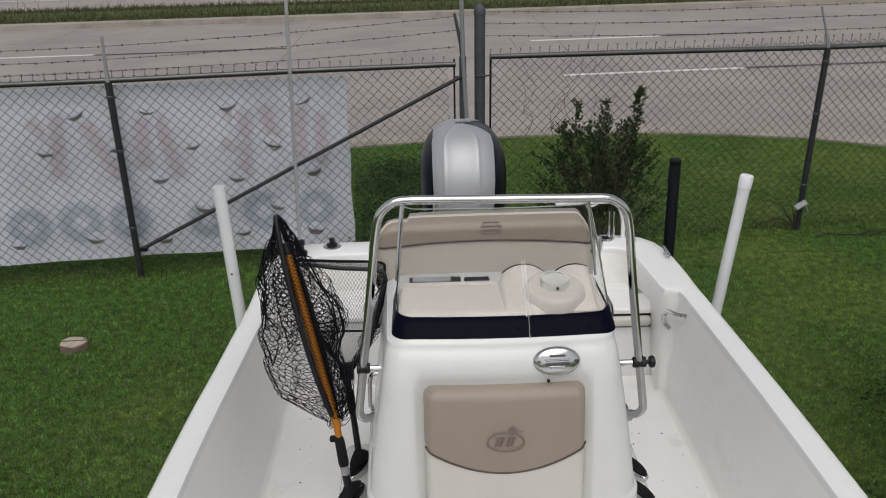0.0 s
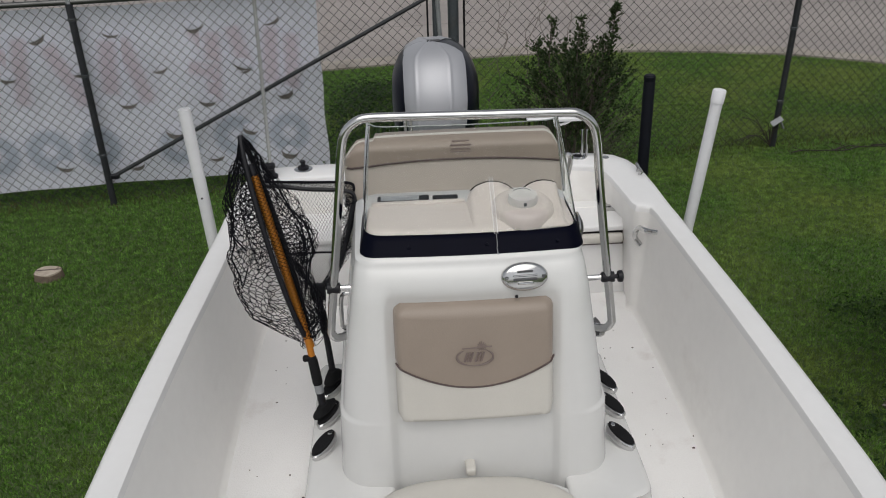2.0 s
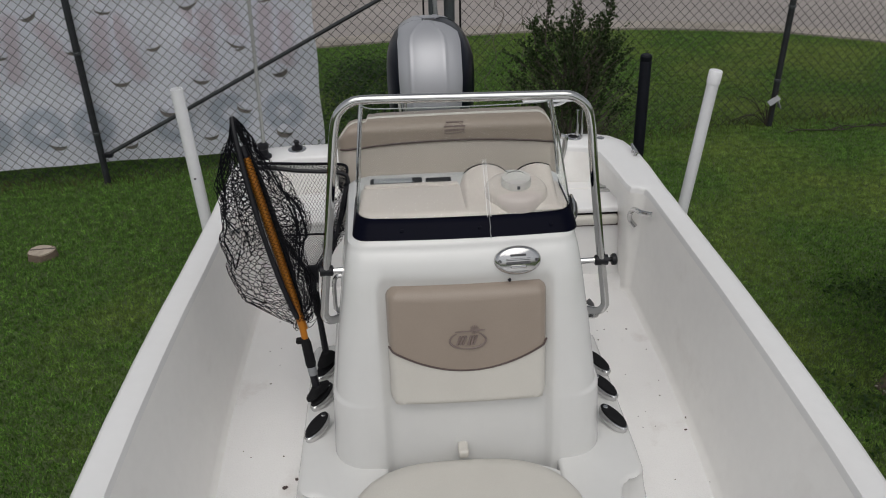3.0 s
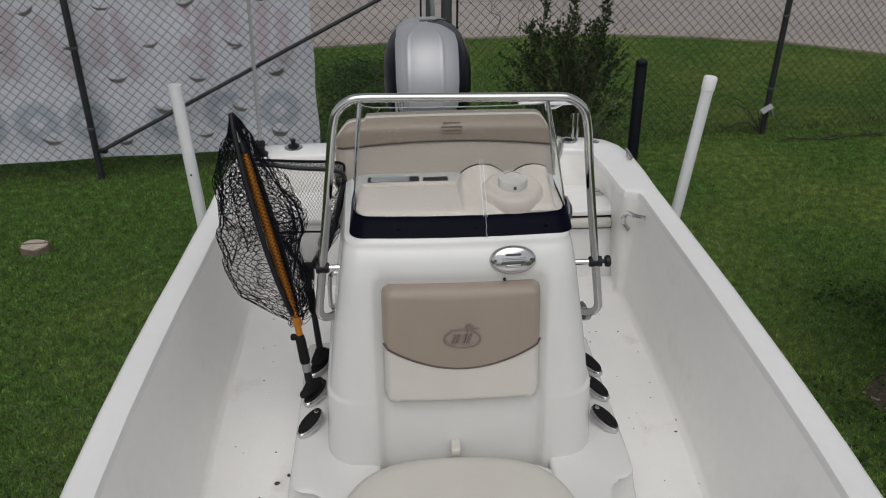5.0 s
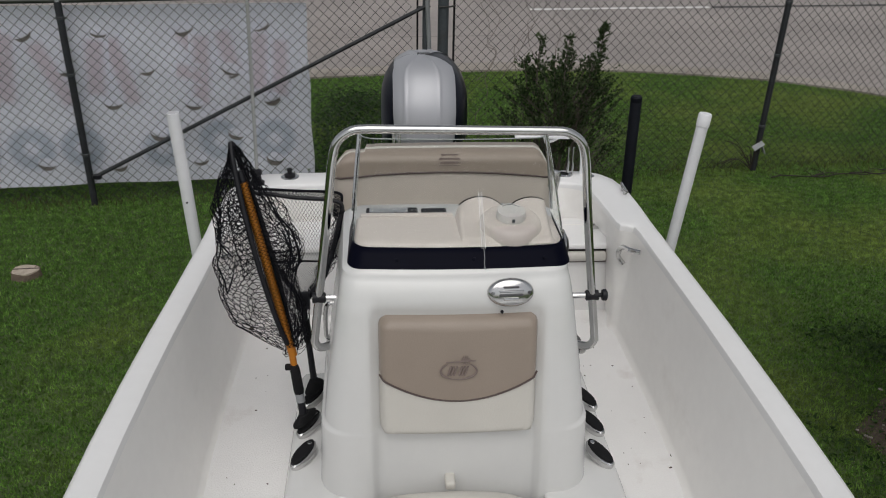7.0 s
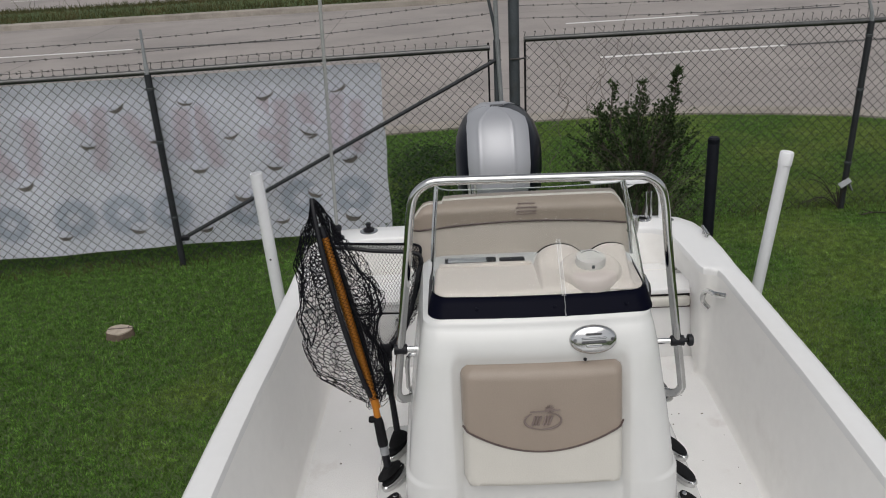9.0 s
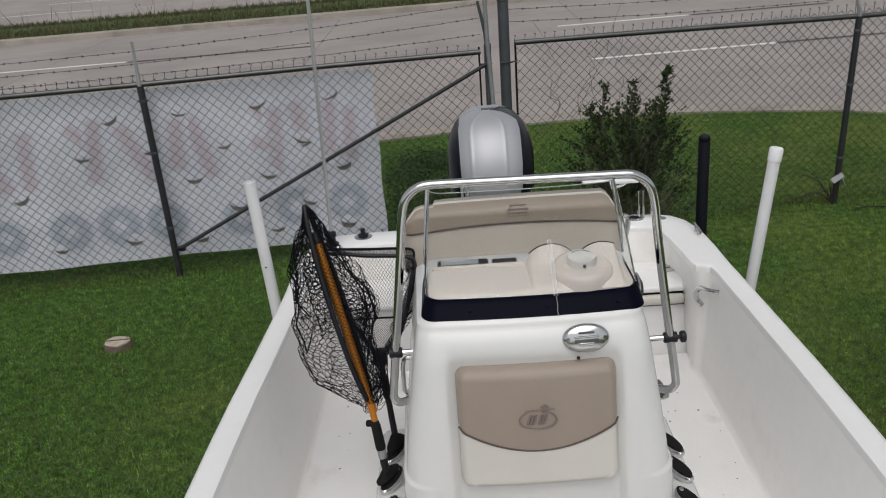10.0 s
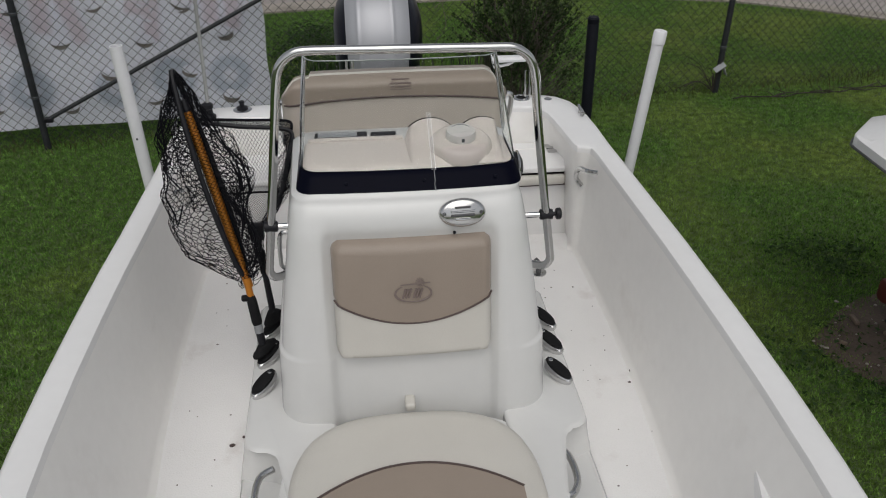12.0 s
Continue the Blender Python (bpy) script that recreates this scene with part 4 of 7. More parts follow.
def hull_path():
    """Outer edge, inner edge of the cap, foot of the inner wall: one row for each station of the starboard side, bow to transom middle."""
    rows = []
    for y in (-1.75, -1.65, -1.45, -1.2, -0.9, -0.5, 0, 0.5, 0.9, 1.2, 1.5, 1.8, 2.1, 2.4, 2.7, 3.0, 3.25, 3.45, 3.52):
        w = interp(y, HALF)
        inn = max(w - 0.101, 0.0)
        rows.append(((w, y), (inn, y if y > -1.6 else -1.55), (min(interp(y, FLOOR_HALF), inn), y if y > -1.6 else -1.5), SOLE))
    rows.append(((1.097, 3.54), (0.994, 3.555), (0.966, 3.565), SOLE))
    rows.append(((1.096, 3.57), (0.987, 3.585), (0.962, 3.60), SOLE))
    rows.append(((1.095, 3.60), (0.955, 3.600), (0.950, 3.614), SOLE))
    rows.append(((1.094, 3.63), (0.926, 3.610), (0.945, 3.630), SOLE))
    rows.append(((1.093, 3.68), (0.914, 3.65), (0.955, 3.675), SOLE))
    rows.append(((1.091, 3.82), (0.904, 3.785), (0.960, 3.79), SOLE))
    rows.append(((1.090, 3.85), (0.902, 3.80), (0.958, 3.80), AFT))
    rows.append(((1.082, 4.00), (0.888, 3.96), (0.932, 3.96), AFT))
    rows.append(((1.068, 4.10), (0.872, 4.05), (0.90, 4.04), AFT))
    rows.append(((1.04, 4.205), (0.845, 4.11), (0.83, 4.085), AFT))
    rows.append(((0.985, 4.28), (0.80, 4.142), (0.785, 4.12), AFT))
    rows.append(((0.90, 4.32), (0.735, 4.155), (0.72, 4.13), AFT))
    rows.append(((0.72, 4.335), (0.61, 4.155), (0.60, 4.13), AFT))
    rows.append(((0.45, 4.34), (0.40, 4.155), (0.40, 4.13), AFT))
    rows.append(((0.0, 4.34), (0.0, 4.155), (0.0, 4.13), AFT))
    return rows


def build_boat():
    boat = thing("boat", "white fibreglass bay boat standing on its trailer in the lawn", "boat", at=(BX, 1.3, 0.4))
    rows = hull_path()
    both = [(1, r) for r in rows] + [(-1, r) for r in rows[-2::-1]]

    def ring(s, r, fn):
        # the port side draws in a little more towards the stern
        return [V(BX + s * (x - (interp(y, PORT_TAPER) * min(1, x) if s < 0 else 0)), y, z) for x, y, z in fn(r)]

    # outer hull: keel, chine, topside
    def outer(r):
        (ox, oy), inner, foot, zf = r
        t = min(max((oy + 1.75) / 2.5, 0), 1)
        return [(0, oy, 0.62 - 0.24 * t), (ox * 0.55, oy, 0.66 - 0.22 * t), (ox * 0.86, oy, 0.74 - 0.20 * t), (ox * 0.93, oy, 0.85 - 0.1 * t), (ox * 0.985, oy, GUN - 0.10), (ox, oy, GUN - 0.075)]
    bm = bmesh.new()
    loft(bm, [ring(s, r, outer) for s, r in both], closed=False)
    part("hull", bm, GELCOAT, boat, "white outer hull", 40)

    # cap: rub edge, rounded top, inner lip
    def cap(r):
        (ox, oy), (ix, iy), foot, zf = r
        d = V(ix - ox, iy - oy, 0)
        w = d.length
        d = d / max(w, 1e-6)
        p = lambda a, z: (ox + d.x * a, oy + d.y * a, z)
        return [p(0.0, GUN - 0.08), p(-0.008, GUN - 0.06), p(-0.006, GUN - 0.02), p(0.004, GUN - 0.006), p(0.018, GUN), p(w * 0.5, GUN + 0.002), p(w - 0.014, GUN), p(w - 0.003, GUN - 0.005), p(w, GUN - 0.018), p(w, GUN - 0.035)]
    bm = bmesh.new()
    loft(bm, [ring(s, r, cap) for s, r in both], closed=False)
    part("gunwale", bm, GELCOAT, boat, "broad smooth white gunwale cap", 50)

    # inner liner wall with a soft foot
    def wall(r):
        (ox, oy), (ix, iy), (fx, fy), zf = r
        d = V(fx - ix, fy - iy, 0)
        p = lambda f, z: (ix + d.x * f, iy + d.y * f, z)
        h = GUN - 0.035 - zf
        inward = V(-1, 0, 0) if abs(fy) < 3.7 else V(0, -1, 0)
        return [p(0, GUN - 0.035), p(0.15, zf + h * 0.85), p(0.48, zf + h * 0.5), p(0.82, zf + h * 0.15), p(0.91, zf + h * 0.06), p(0.97, zf + h * 0.018), (fx + inward.x * 0.022 * min(1, fx * 10), fy + inward.y * 0.022, zf - 0.003)]
    bm = bmesh.new()
    loft(bm, [ring(s, r, wall) for s, r in both], closed=False)
    part("liner", bm, LINER, boat, "off-white inner liner wall with scuffs", 60)

    # cockpit sole
    bm = bmesh.new()
    ys = [0.6 + 0.2 * i for i in range(17)]
    loft(bm, [[V(BX + s * (interp(y, FLOOR_HALF) + 0.01), y, SOLE) for y in ys] for s in (-1, -0.5, 0, 0.5, 1)], closed=False)
    part("sole", bm, NONSKID, boat, "white nonskid cockpit floor with dirt specks", 0)

    # forward deck: reaches further aft along the sides
    bm = bmesh.new()
    edge = []
    for i in range(25):
        f = -1 + 2 * i / 24
        y = 1.02 + 0.10 * abs(f) + 0.62 * max(0, (abs(f) - 0.82) / 0.18) ** 1.3
        edge.append((f * (interp(min(y, 1.7), HALF) - 0.13), y))
    top = [V(BX + x, y, 1.0) for x, y in edge]
    bot = [V(BX + x, y, SOLE + 0.004) for x, y in edge]
    ahead = []
    for y in (0.6, 0.2, -0.2, -0.6, -1.0, -1.3, -1.5, -1.6):
        w = max(interp(y, HALF) - 0.118, 0.02)
        ahead.append([V(BX + w * (-1 + 2 * i / 24), y, 1.0) for i in range(25)])
    loft(bm, [bot, [p + V(0, 0.0, -0.015) for p in top], [p - V(0, 0.015, 0) for p in top]] + ahead, closed=False)
    part("bow_deck", bm, GELCOAT, boat, "raised white bow deck", 50)

    # aft deck: front face, top, centre well
    bm = bmesh.new()
    rbox(bm, BX - 0.985, BX + 0.985, 3.80, 4.145, SOLE - 0.03, AFT + 0.002, 0.018, 3)
    part("aft_deck", bm, GELCOAT, boat, "white aft deck with squared front", 40)
    # lids
    for s in (-1, 1):
        x0, x1 = sorted((BX + s * (0.950 if s > 0 else 0.895), BX + s * 0.45))
        bm = bmesh.new()
        rbox(bm, x0, x1, 3.775, 4.10, AFT + 0.008, AFT + 0.040, 0.010, 3)
        lid = part("hatch_lid", bm, GELCOAT, boat, "white hatch lid", 40)
        bm = bmesh.new()
        rbox(bm, x0 + 0.02, x1 - 0.01, 4.005, 4.012, AFT + 0.039, AFT + 0.042, 0.001, 1)
        part("lid_seam", bm, LINER, lid)
        if s > 0:
            bm = bmesh.new()
            rbox(bm, x0 + 0.02, x1 - 0.02, 3.765, 3.82, AFT - 0.062, AFT - 0.006, 0.020, 3)
            part("cushion", bm, VINYL_CREAM, boat, "cream folded seat pad under the lid", 40)
            bm = bmesh.new()
            rbox(bm, x0 + 0.01, x1 - 0.01, 3.785, 3.81, AFT - 0.003, AFT + 0.007, 0.002, 1)
            part("lid_seal", bm, BLACK_RUBBER, boat, "dark rubber lid seal")
            bm = bmesh.new()
            rbox(bm, x0 + 0.012, x1 - 0.008, 3.785, 3.80, AFT - 0.074, AFT - 0.003, 0.006, 1)
            part("pad_surround", bm, PIPING, boat, "dark shadow-gap frame behind the pad")
        bm = bmesh.new()
        xh = BX + s * 0.895
        rbox(bm, xh - 0.026, xh + 0.026, 3.95, 4.05, AFT + 0.04, AFT + 0.047, 0.003, 1)
        sweep(bm, [V(xh - 0.026, 4.0, AFT + 0.049), V(xh + 0.026, 4.0, AFT + 0.049)], 0.007, 8)
        part("hinge", bm, CHROME, lid, "small stainless hinge")

    # pop-up cleats and flush rod holders on the stern corners
    for x, y in ((-0.764, 4.26), ):
        bm = bmesh.new()
        lathe(bm, V(x, y, GUN), (0, 0, 1), [(0.050, 0), (0.050, 0.004), (0.044, 0.007)], 24)
        part("fitting_plate", bm, CHROME, boat, "round stainless plate")
        bm = bmesh.new()
        lathe(bm, V(x, y, GUN + 0.005), (0, 0, 1), [(0.030, 0), (0.030, 0.012), (0.012, 0.018), (0.012, 0.034), (0.016, 0.036), (0.014, 0.045)], 18)
        part("plug", bm, BLACK_PLASTIC, boat, "black plug with knob")
    bm = bmesh.new()
    lathe(bm, V(0.748, 4.265, GUN), (0, 0, 1), [(0.048, 0), (0.046, 0.006), (0.030, 0.008), (0.028, 0.002), (0.027, -0.02)], 24)
    holder = part("rod_holder", bm, CHROME, boat, "flush stainless rod holder")
    bm = bmesh.new()
    lathe(bm, V(0.748, 4.265, GUN + 0.001), (0, 0, 1), [(0.028, 0), (0.027, 0.003)], 20)
    part("cap", bm, BLACK_RUBBER, holder, "black rubber cap")
    bm = bmesh.new()
    lathe(bm, V(0.89, 4.235, GUN), (0, 0, 1), [(0.022, 0), (0.021, 0.004), (0.012, 0.006)], 20)
    part("deck_plate", bm, CHROME, boat, "small round stainless deck plate")
    for s in (-1, 1):
        cx, cy = BX + s * 1.045, 4.0
        bm = bmesh.new()
        for q in (-0.022, 0.022):
            disc(bm, V(cx, cy + q, GUN - 0.004), (0, 0, 1), 0.011, 0.008, 0.026, 12)
        sweep(bm, curve_pts([V(cx, cy - 0.062, GUN + 0.030), V(cx, cy - 0.03, GUN + 0.024), V(cx, cy, GUN + 0.024), V(cx, cy + 0.03, GUN + 0.024), V(cx, cy + 0.062, GUN + 0.030)], 4), [0.006, 0.007, 0.008, 0.009] + [0.010] * 9 + [0.009, 0.008, 0.007, 0.006], 8)
        part("cleat", bm, CHROME, boat, "stainless mooring cleat")

    # bent hook rail on each inner wall
    for s in (-1, 1):
        bm = bmesh.new()
        xw = BX + s * 0.968
        sweep(bm, curve_pts([V(xw + s * 0.02, 3.44, 1.13), V(xw - s * 0.022, 3.47, 1.128), V(xw - s * 0.034, 3.54, 1.11), V(xw - s * 0.038, 3.585, 1.07), V(xw - s * 0.036, 3.595, 1.03), V(xw - s * 0.01, 3.58, 0.995)], 5), 0.0125, 8)
        part("hook_rail", bm, CHROME, boat, "bent stainless hook on the inner wall")

    # stain specks and leaf bits on the sole
    rng = random.Random(5)
    spots = [(0.94, 2.62, 0.014), (-0.70, 2.36, 0.009), (-0.66, 2.40, 0.007), (0.92, 2.3, 0.007), (0.9, 2.55, 0.005)]
    spots += [(rng.choice((-1, 1)) * rng.uniform(0.66, 0.9), rng.uniform(2.0, 3.6), rng.uniform(0.0015, 0.004)) for _ in range(34)]
    bm = bmesh.new()
    for x, y, r in spots:
        k0, pts = rng.uniform(0, 6), []
        for k in range(7):
            q = r * rng.uniform(0.5, 1.2)
            pts.append(V(x + q * 1.3 * math.cos(k0 + k * 0.9), y + q * math.sin(k0 + k * 0.9), SOLE + 0.002))
        loft(bm, [pts, [V(p.x, p.y, SOLE + 0.004) for p in pts]])
    ob = part("debris", bm, PIPING, None)
    tagged(ob, "dark leaf crumbs and dirt specks on the cockpit floor", "debris", kind="stuff")
    # brown leaf stem by the port wall
    bm = bmesh.new()
    rbox(bm, -0.018, 0.018, -0.008, 0.008, 0.0, 0.012, 0.004, 1, pose(-0.945, 3.66, SOLE + 0.004, 0, 0, 25))
    tagged(part("dead_leaf", bm, BARK, None), "curled brown dead leaf on the cockpit floor", "leaf")
    # drain fitting on the sole
    drain = thing("floor_fitting", "small stainless drain fitting with black hose on the floor", "fitting", at=(0.66, 3.42, SOLE))
    bm = bmesh.new()
    lathe(bm, V(0.70, 3.42, SOLE), (0, 0, 1), [(0.04, 0), (0.04, 0.006), (0.025, 0.010)], 20)
    part("flange", bm, CHROME, drain)
    bm = bmesh.new()
    sweep(bm, curve_pts([V(0.70, 3.42, SOLE + 0.005), V(0.70, 3.42, SOLE + 0.05), V(0.68, 3.43, SOLE + 0.075)], 4), 0.014, 8)
    part("elbow", bm, STEEL_DARK, drain)
    return boat


build_boat()


# ---------------------------------------------------------------- centre console
CON = [(0.60, 0.494, 2.195), (0.80, 0.484, 2.207), (1.00, 0.473, 2.224), (1.059, 0.470, 2.230), (1.071, 0.458, 2.233), (1.25, 0.437, 2.262), (1.40, 0.412, 2.29), (1.50, 0.398, 2.315), (1.57, 0.386, 2.345), (1.605, 0.378, 2.375)]


def con_half(z):
    return interp(z, [(a, b) for a, b, _ in CON])


def con_front(z):
    return interp(z, [(a, c) for a, _, c in CON])


def con_ring(z, w, yf, yb, rec, r=0.085, bow=0.02):
    """Plan of the console at one height: rounded corners, front recessed by rec in the middle."""
    pts = []
    edge = min(0.30, w - r - 0.012)
    prof = [0.0, 0.10, 0.18, 0.235, edge - 0.038, edge - 0.025, edge - 0.012, edge]
    half = []
    for x in prof + [0.5 * (edge + w - r)]:
        f = 1.0 if x <= edge - 0.038 else max(0.0, 1 - (x - edge + 0.038) / 0.038)
        f = f * f * (3 - 2 * f)
        half.append((x, yf + rec * f + bow * (x / 0.4) ** 2))
    y0 = yf + bow * ((w - r) / 0.4) ** 2
    for k in range(9):
        t = k * math.pi / 2 / 8
        half.append((w - r + r * math.sin(t), y0 + r - r * math.cos(t)))
    side = w + 0.012
    half += [(w + (side - w) * f, y0 + r + (yb - 0.05 - y0 - r) * f) for f in (0.33, 0.66, 1.0)]
    half += [(side - 0.02, yb - 0.01), (side - 0.05, yb)]
    right = [V(x, y, z) for x, y in half]
    left = [V(-x, y, z) for x, y in half[1:]]
    return left[::-1] + right


def build_console():
    con = thing("centre_console", "white fibreglass centre console with navy band and windshield", "boat console", at=(0, 2.6, SOLE))
    zs = [0.602, 0.70, 0.80, 0.90, 1.0, 1.046, 1.054, 1.059, 1.065, 1.071, 1.077, 1.1, 1.2, 1.3, 1.38, 1.44, 1.48, 1.50, 1.52, 1.54, 1.57, 1.59, 1.603, 1.610]
    bm = bmesh.new()
    rings = []
    for z in zs:
        rec = 0.035 * min(1, max(0, (1.53 - z) / 0.06))
        sh = -0.012 + 0.005 * (1.6 - z)
        rings.append([p + V(sh, 0, 0) for p in con_ring(z, con_half(z), con_front(z), 2.93, rec, interp(z, [(0.9, 0.125), (1.3, 0.095), (1.5, 0.070), (1.61, 0.06)]))])
    # rounded shoulder under the band
    rings.append(con_ring(1.622, 0.372, 2.386, 2.92, 0, 0.06))
    rings.append(con_ring(1.628, 0.362, 2.398, 2.91, 0, 0.055))
    loft(bm, rings)
    part("body", bm, CONSOLE, con, "glossy white moulded body", 50)

    # skirt ledges with the rod holders: broad beside the console, narrowing forward along the seat
    for s, w in ((-1, 0.622), (1, 0.598)):
        plan = [(0.40, 3.0), (w - 0.02, 2.99), (w, 2.96), (w, 2.70), (w, 2.45), (w, 2.25)]
        for k in range(1, 8):
            t = k * math.pi / 14
            plan.append((w - 0.065 + 0.065 * math.cos(t), 2.185 - 0.075 * math.sin(t)))
        plan += [(max(w - 0.085, 0.530), 2.107), (0.525, 2.100), (0.510, 2.090), (0.500, 2.072), (0.490, 2.03), (0.470, 1.94), (0.452, 1.84), (0.440, 1.72), (0.432, 1.58), (0.30, 1.58), (0.30, 2.3)]
        rings = []
        for z, grow in ((SOLE + 0.002, 0.034), (0.66, 0.024), (0.69, 0.016), (0.72, 0.010), (0.75, 0.005), (0.775, 0.002), (0.792, -0.002), (0.800, -0.008), (0.804, -0.018)):
            row = []
            for i, (x, y) in enumerate(plan):
                x0, y0 = plan[i - 1]
                x1, y1 = plan[(i + 1) % len(plan)]
                nrm = V(-(y1 - y0), x1 - x0, 0).normalized()
                g = grow - interp(y, [(2.10, 1.0), (2.16, 0.0)]) * interp(z, [(0.66, 0.032), (0.72, 0.038), (0.775, 0.022), (0.792, 0.0)])
                row.append(V(0.004 + s * (x + nrm.x * g), y + nrm.y * g, z))
            rings.append(row)
        bm = bmesh.new()
        loft(bm, rings)
        part("skirt", bm, CONSOLE, con, "white moulded skirt ledge", 50)

    # navy lower band of the windshield, then clear acrylic above it
    def shield_ring(z, w, yf, yb, n=10):
        r = 0.06
        pts = [(x * (w - r), yf + 0.012 * x * x) for x in (0, 0.25, 0.5, 0.75)]
        for k in range(n):
            t = k * math.pi / 2 / (n - 1)
            pts.append((w - r + r * math.sin(t), yf + 0.012 + r - r * math.cos(t)))
        pts.append((w, (yf + r + yb) / 2))
        pts.append((w, yb))
        return [V(-x, y, z) for x, y in pts[:0:-1]] + [V(x, y, z) for x, y in pts]

    def shell(levels, t):
        bm = bmesh.new()
        outer = [shield_ring(*l) for l in levels]
        inner = [shield_ring(l[0], l[1] - t, l[2] + t, l[3] - 0.001) for l in levels]
        a = loft(bm, outer, closed=False)
        b = loft(bm, inner, closed=False)
        for k in (0, -1):
            for i in range(len(a[0]) - 1):
                bm.faces.new((a[k][i], a[k][i + 1], b[k][i + 1], b[k][i]))
        for i in (0, -1):
            for k in range(len(a) - 1):
                bm.faces.new((a[k][i], a[k + 1][i], b[k + 1][i], b[k][i]))
        return bm

    part("band", shell([(1.622, 0.374, 2.388, 2.70), (1.640, 0.370, 2.404, 2.70), (1.66, 0.364, 2.422, 2.70), (1.677, 0.360, 2.438, 2.70)], 0.006), NAVY, con, "glossy navy-black band", 50)
    ws = part("windshield", shell([(1.6775, 0.3598, 2.4385, 2.72), (1.75, 0.354, 2.506, 2.74), (1.82, 0.348, 2.568, 2.765), (1.90, 0.339, 2.638, 2.79), (1.962, 0.331, 2.695, 2.81)], 0.005), GLASS, con, "clear curved acrylic windshield", 50)
    ws.visible_shadow = False
    # its bare steel edges
    for s in (-1, 1):
        bm = bmesh.new()
        sweep(bm, [V(s * 0.359, 2.72, 1.69), V(s * 0.354, 2.74, 1.75), V(s * 0.339, 2.79, 1.90), V(s * 0.331, 2.81, 1.962)], 0.007, 8)
        part("edge_trim", bm, CHROME, ws, "thin bright edge")
    bm = bmesh.new()
    sweep(bm, [p + V(0, 0.002, 0.001) for p in shield_ring(1.962, 0.331, 2.695, 2.81)], 0.0024, 6)
    part("top_edge", bm, GLASS_EDGE, ws, "pale cut edge of the acrylic")
    # mended crack up the glass, with a pale scratch on the band below it
    bm = bmesh.new()
    loft(bm, [[V(0.078 + 0.006 * s - 0.004 * f, 2.433 + 0.136 * f, 1.676 + 0.146 * f) for s in (-1, -0.4, 0.4, 1)] for f in [k / 8 for k in range(9)]], closed=False)
    part("mend", bm, GLASS_MEND, ws, "cloudy strip of mended acrylic")
    for s in (-1, 1):
        bm = bmesh.new()
        sweep(bm, [V(0.078 + 0.006 * s - 0.004 * f, 2.431 + 0.136 * f, 1.677 + 0.146 * f) for f in (0, 0.3, 0.6, 1)], 0.0007, 5)
        part("mend_line", bm, PVC, ws, "thin white bead")
    bm = bmesh.new()
    sweep(bm, [V(0.080, 2.386, 1.624), V(0.0775, 2.400, 1.640), V(0.080, 2.408, 1.650), V(0.0785, 2.431, 1.676)], [0.0026, 0.0012, 0.0018, 0.001], 5)
    part("scratch", bm, GALV_LIGHT, con, "pale scratch on the band")
    for x in (-0.21, 0.045, 0.28):
        bm = bmesh.new()
        disc(bm, V(x, 2.411 + 0.05 * x * x, 1.650), (0, -0.7, 0.7), 0.006, 0.005, 0.002, 12)
        part("screw", bm, NAVY, con, "black band screw")

    # dash: flat glove area to port, instrument pod to starboard
    bm = bmesh.new()
    rings = []
    for z, i in ((1.600, 0.012), (1.655, 0.009), (1.674, 0.001), (1.682, 0.006), (1.687, 0.014), (1.690, 0.026)):
        rings.append(shield_ring(z, 0.352 - i, 2.447 + i, 2.668 - i * 0.2))
    loft(bm, rings)
    part("dash", bm, DASH, con, "beige-white moulded dash top", 40)
    bm = bmesh.new()
    n = 48
    rows = []
    for j in range(13):
        f = j / 12
        y = 2.456 + 0.206 * f
        rise = 0.40 + 0.60 * f ** 0.9 if j else 0.0
        row = []
        for i in range(n + 1):
            right = 0.326 + 0.010 * f
            x = -0.006 + (right + 0.006) * i / n
            hood = max(0.0, 1 - ((x - 0.088) / 0.092) ** 2) ** 0.5 * 0.082
            hood = max(hood, max(0.0, 1 - ((x - 0.268) / 0.088) ** 2) ** 0.5 * 0.078)
            hump = max(hood * f ** 1.5, (0.030 + 0.018 * f) * rise)
            side = min(1, i / 3.0, (n - i) / 3.0)
            ease = side * side * (3 - 2 * side)
            row.append(V(x, y, 1.681 + hump * ease))
        rows.append(row)
    rows.append([V(p.x, p.y + 0.012, p.z - 0.006) for p in rows[-1]])
    rows.append([V(p.x, 2.69, 1.60) for p in rows[-1]])
    loft(bm, rows, closed=False)
    part("instrument_pod", bm, DASH, con, "twin-hooded beige instrument pod", 50)
    bm = bmesh.new()
    lip = [V(p.x, p.y + 0.002, p.z + 0.0005) for p in rows[-2][3:-3]]
    sweep(bm, lip, 0.0035, 6)
    part("hood_trim", bm, BLACK_RUBBER, con, "dark trim along the hood edge")
    compass = V(0.181, 2.550, 1.733)
    bm = bmesh.new()
    lathe(bm, compass, (0, -0.10, 1), [(0.112, -0.060), (0.108, -0.030), (0.103, -0.012), (0.095, -0.002), (0.083, 0.002), (0.06, 0.003)], 40)
    part("compass_base", bm, DASH, con, "round beige moulded base", 50)
    bm = bmesh.new()
    lathe(bm, compass + V(0, 0, 0.001), (0, -0.10, 1), [(0.050, 0), (0.0495, 0.024), (0.047, 0.029), (0.03, 0.030)], 32)
    cap = part("compass_cover", bm, COVER, con, "greyish white plastic compass cover", 40)
    bm = bmesh.new()
    rbox(bm, -0.005, 0.005, -0.002, 0.001, -0.006, 0.006, 0.001, 1, Matrix.Translation(compass + V(0.002, -0.0515, 0.012)))
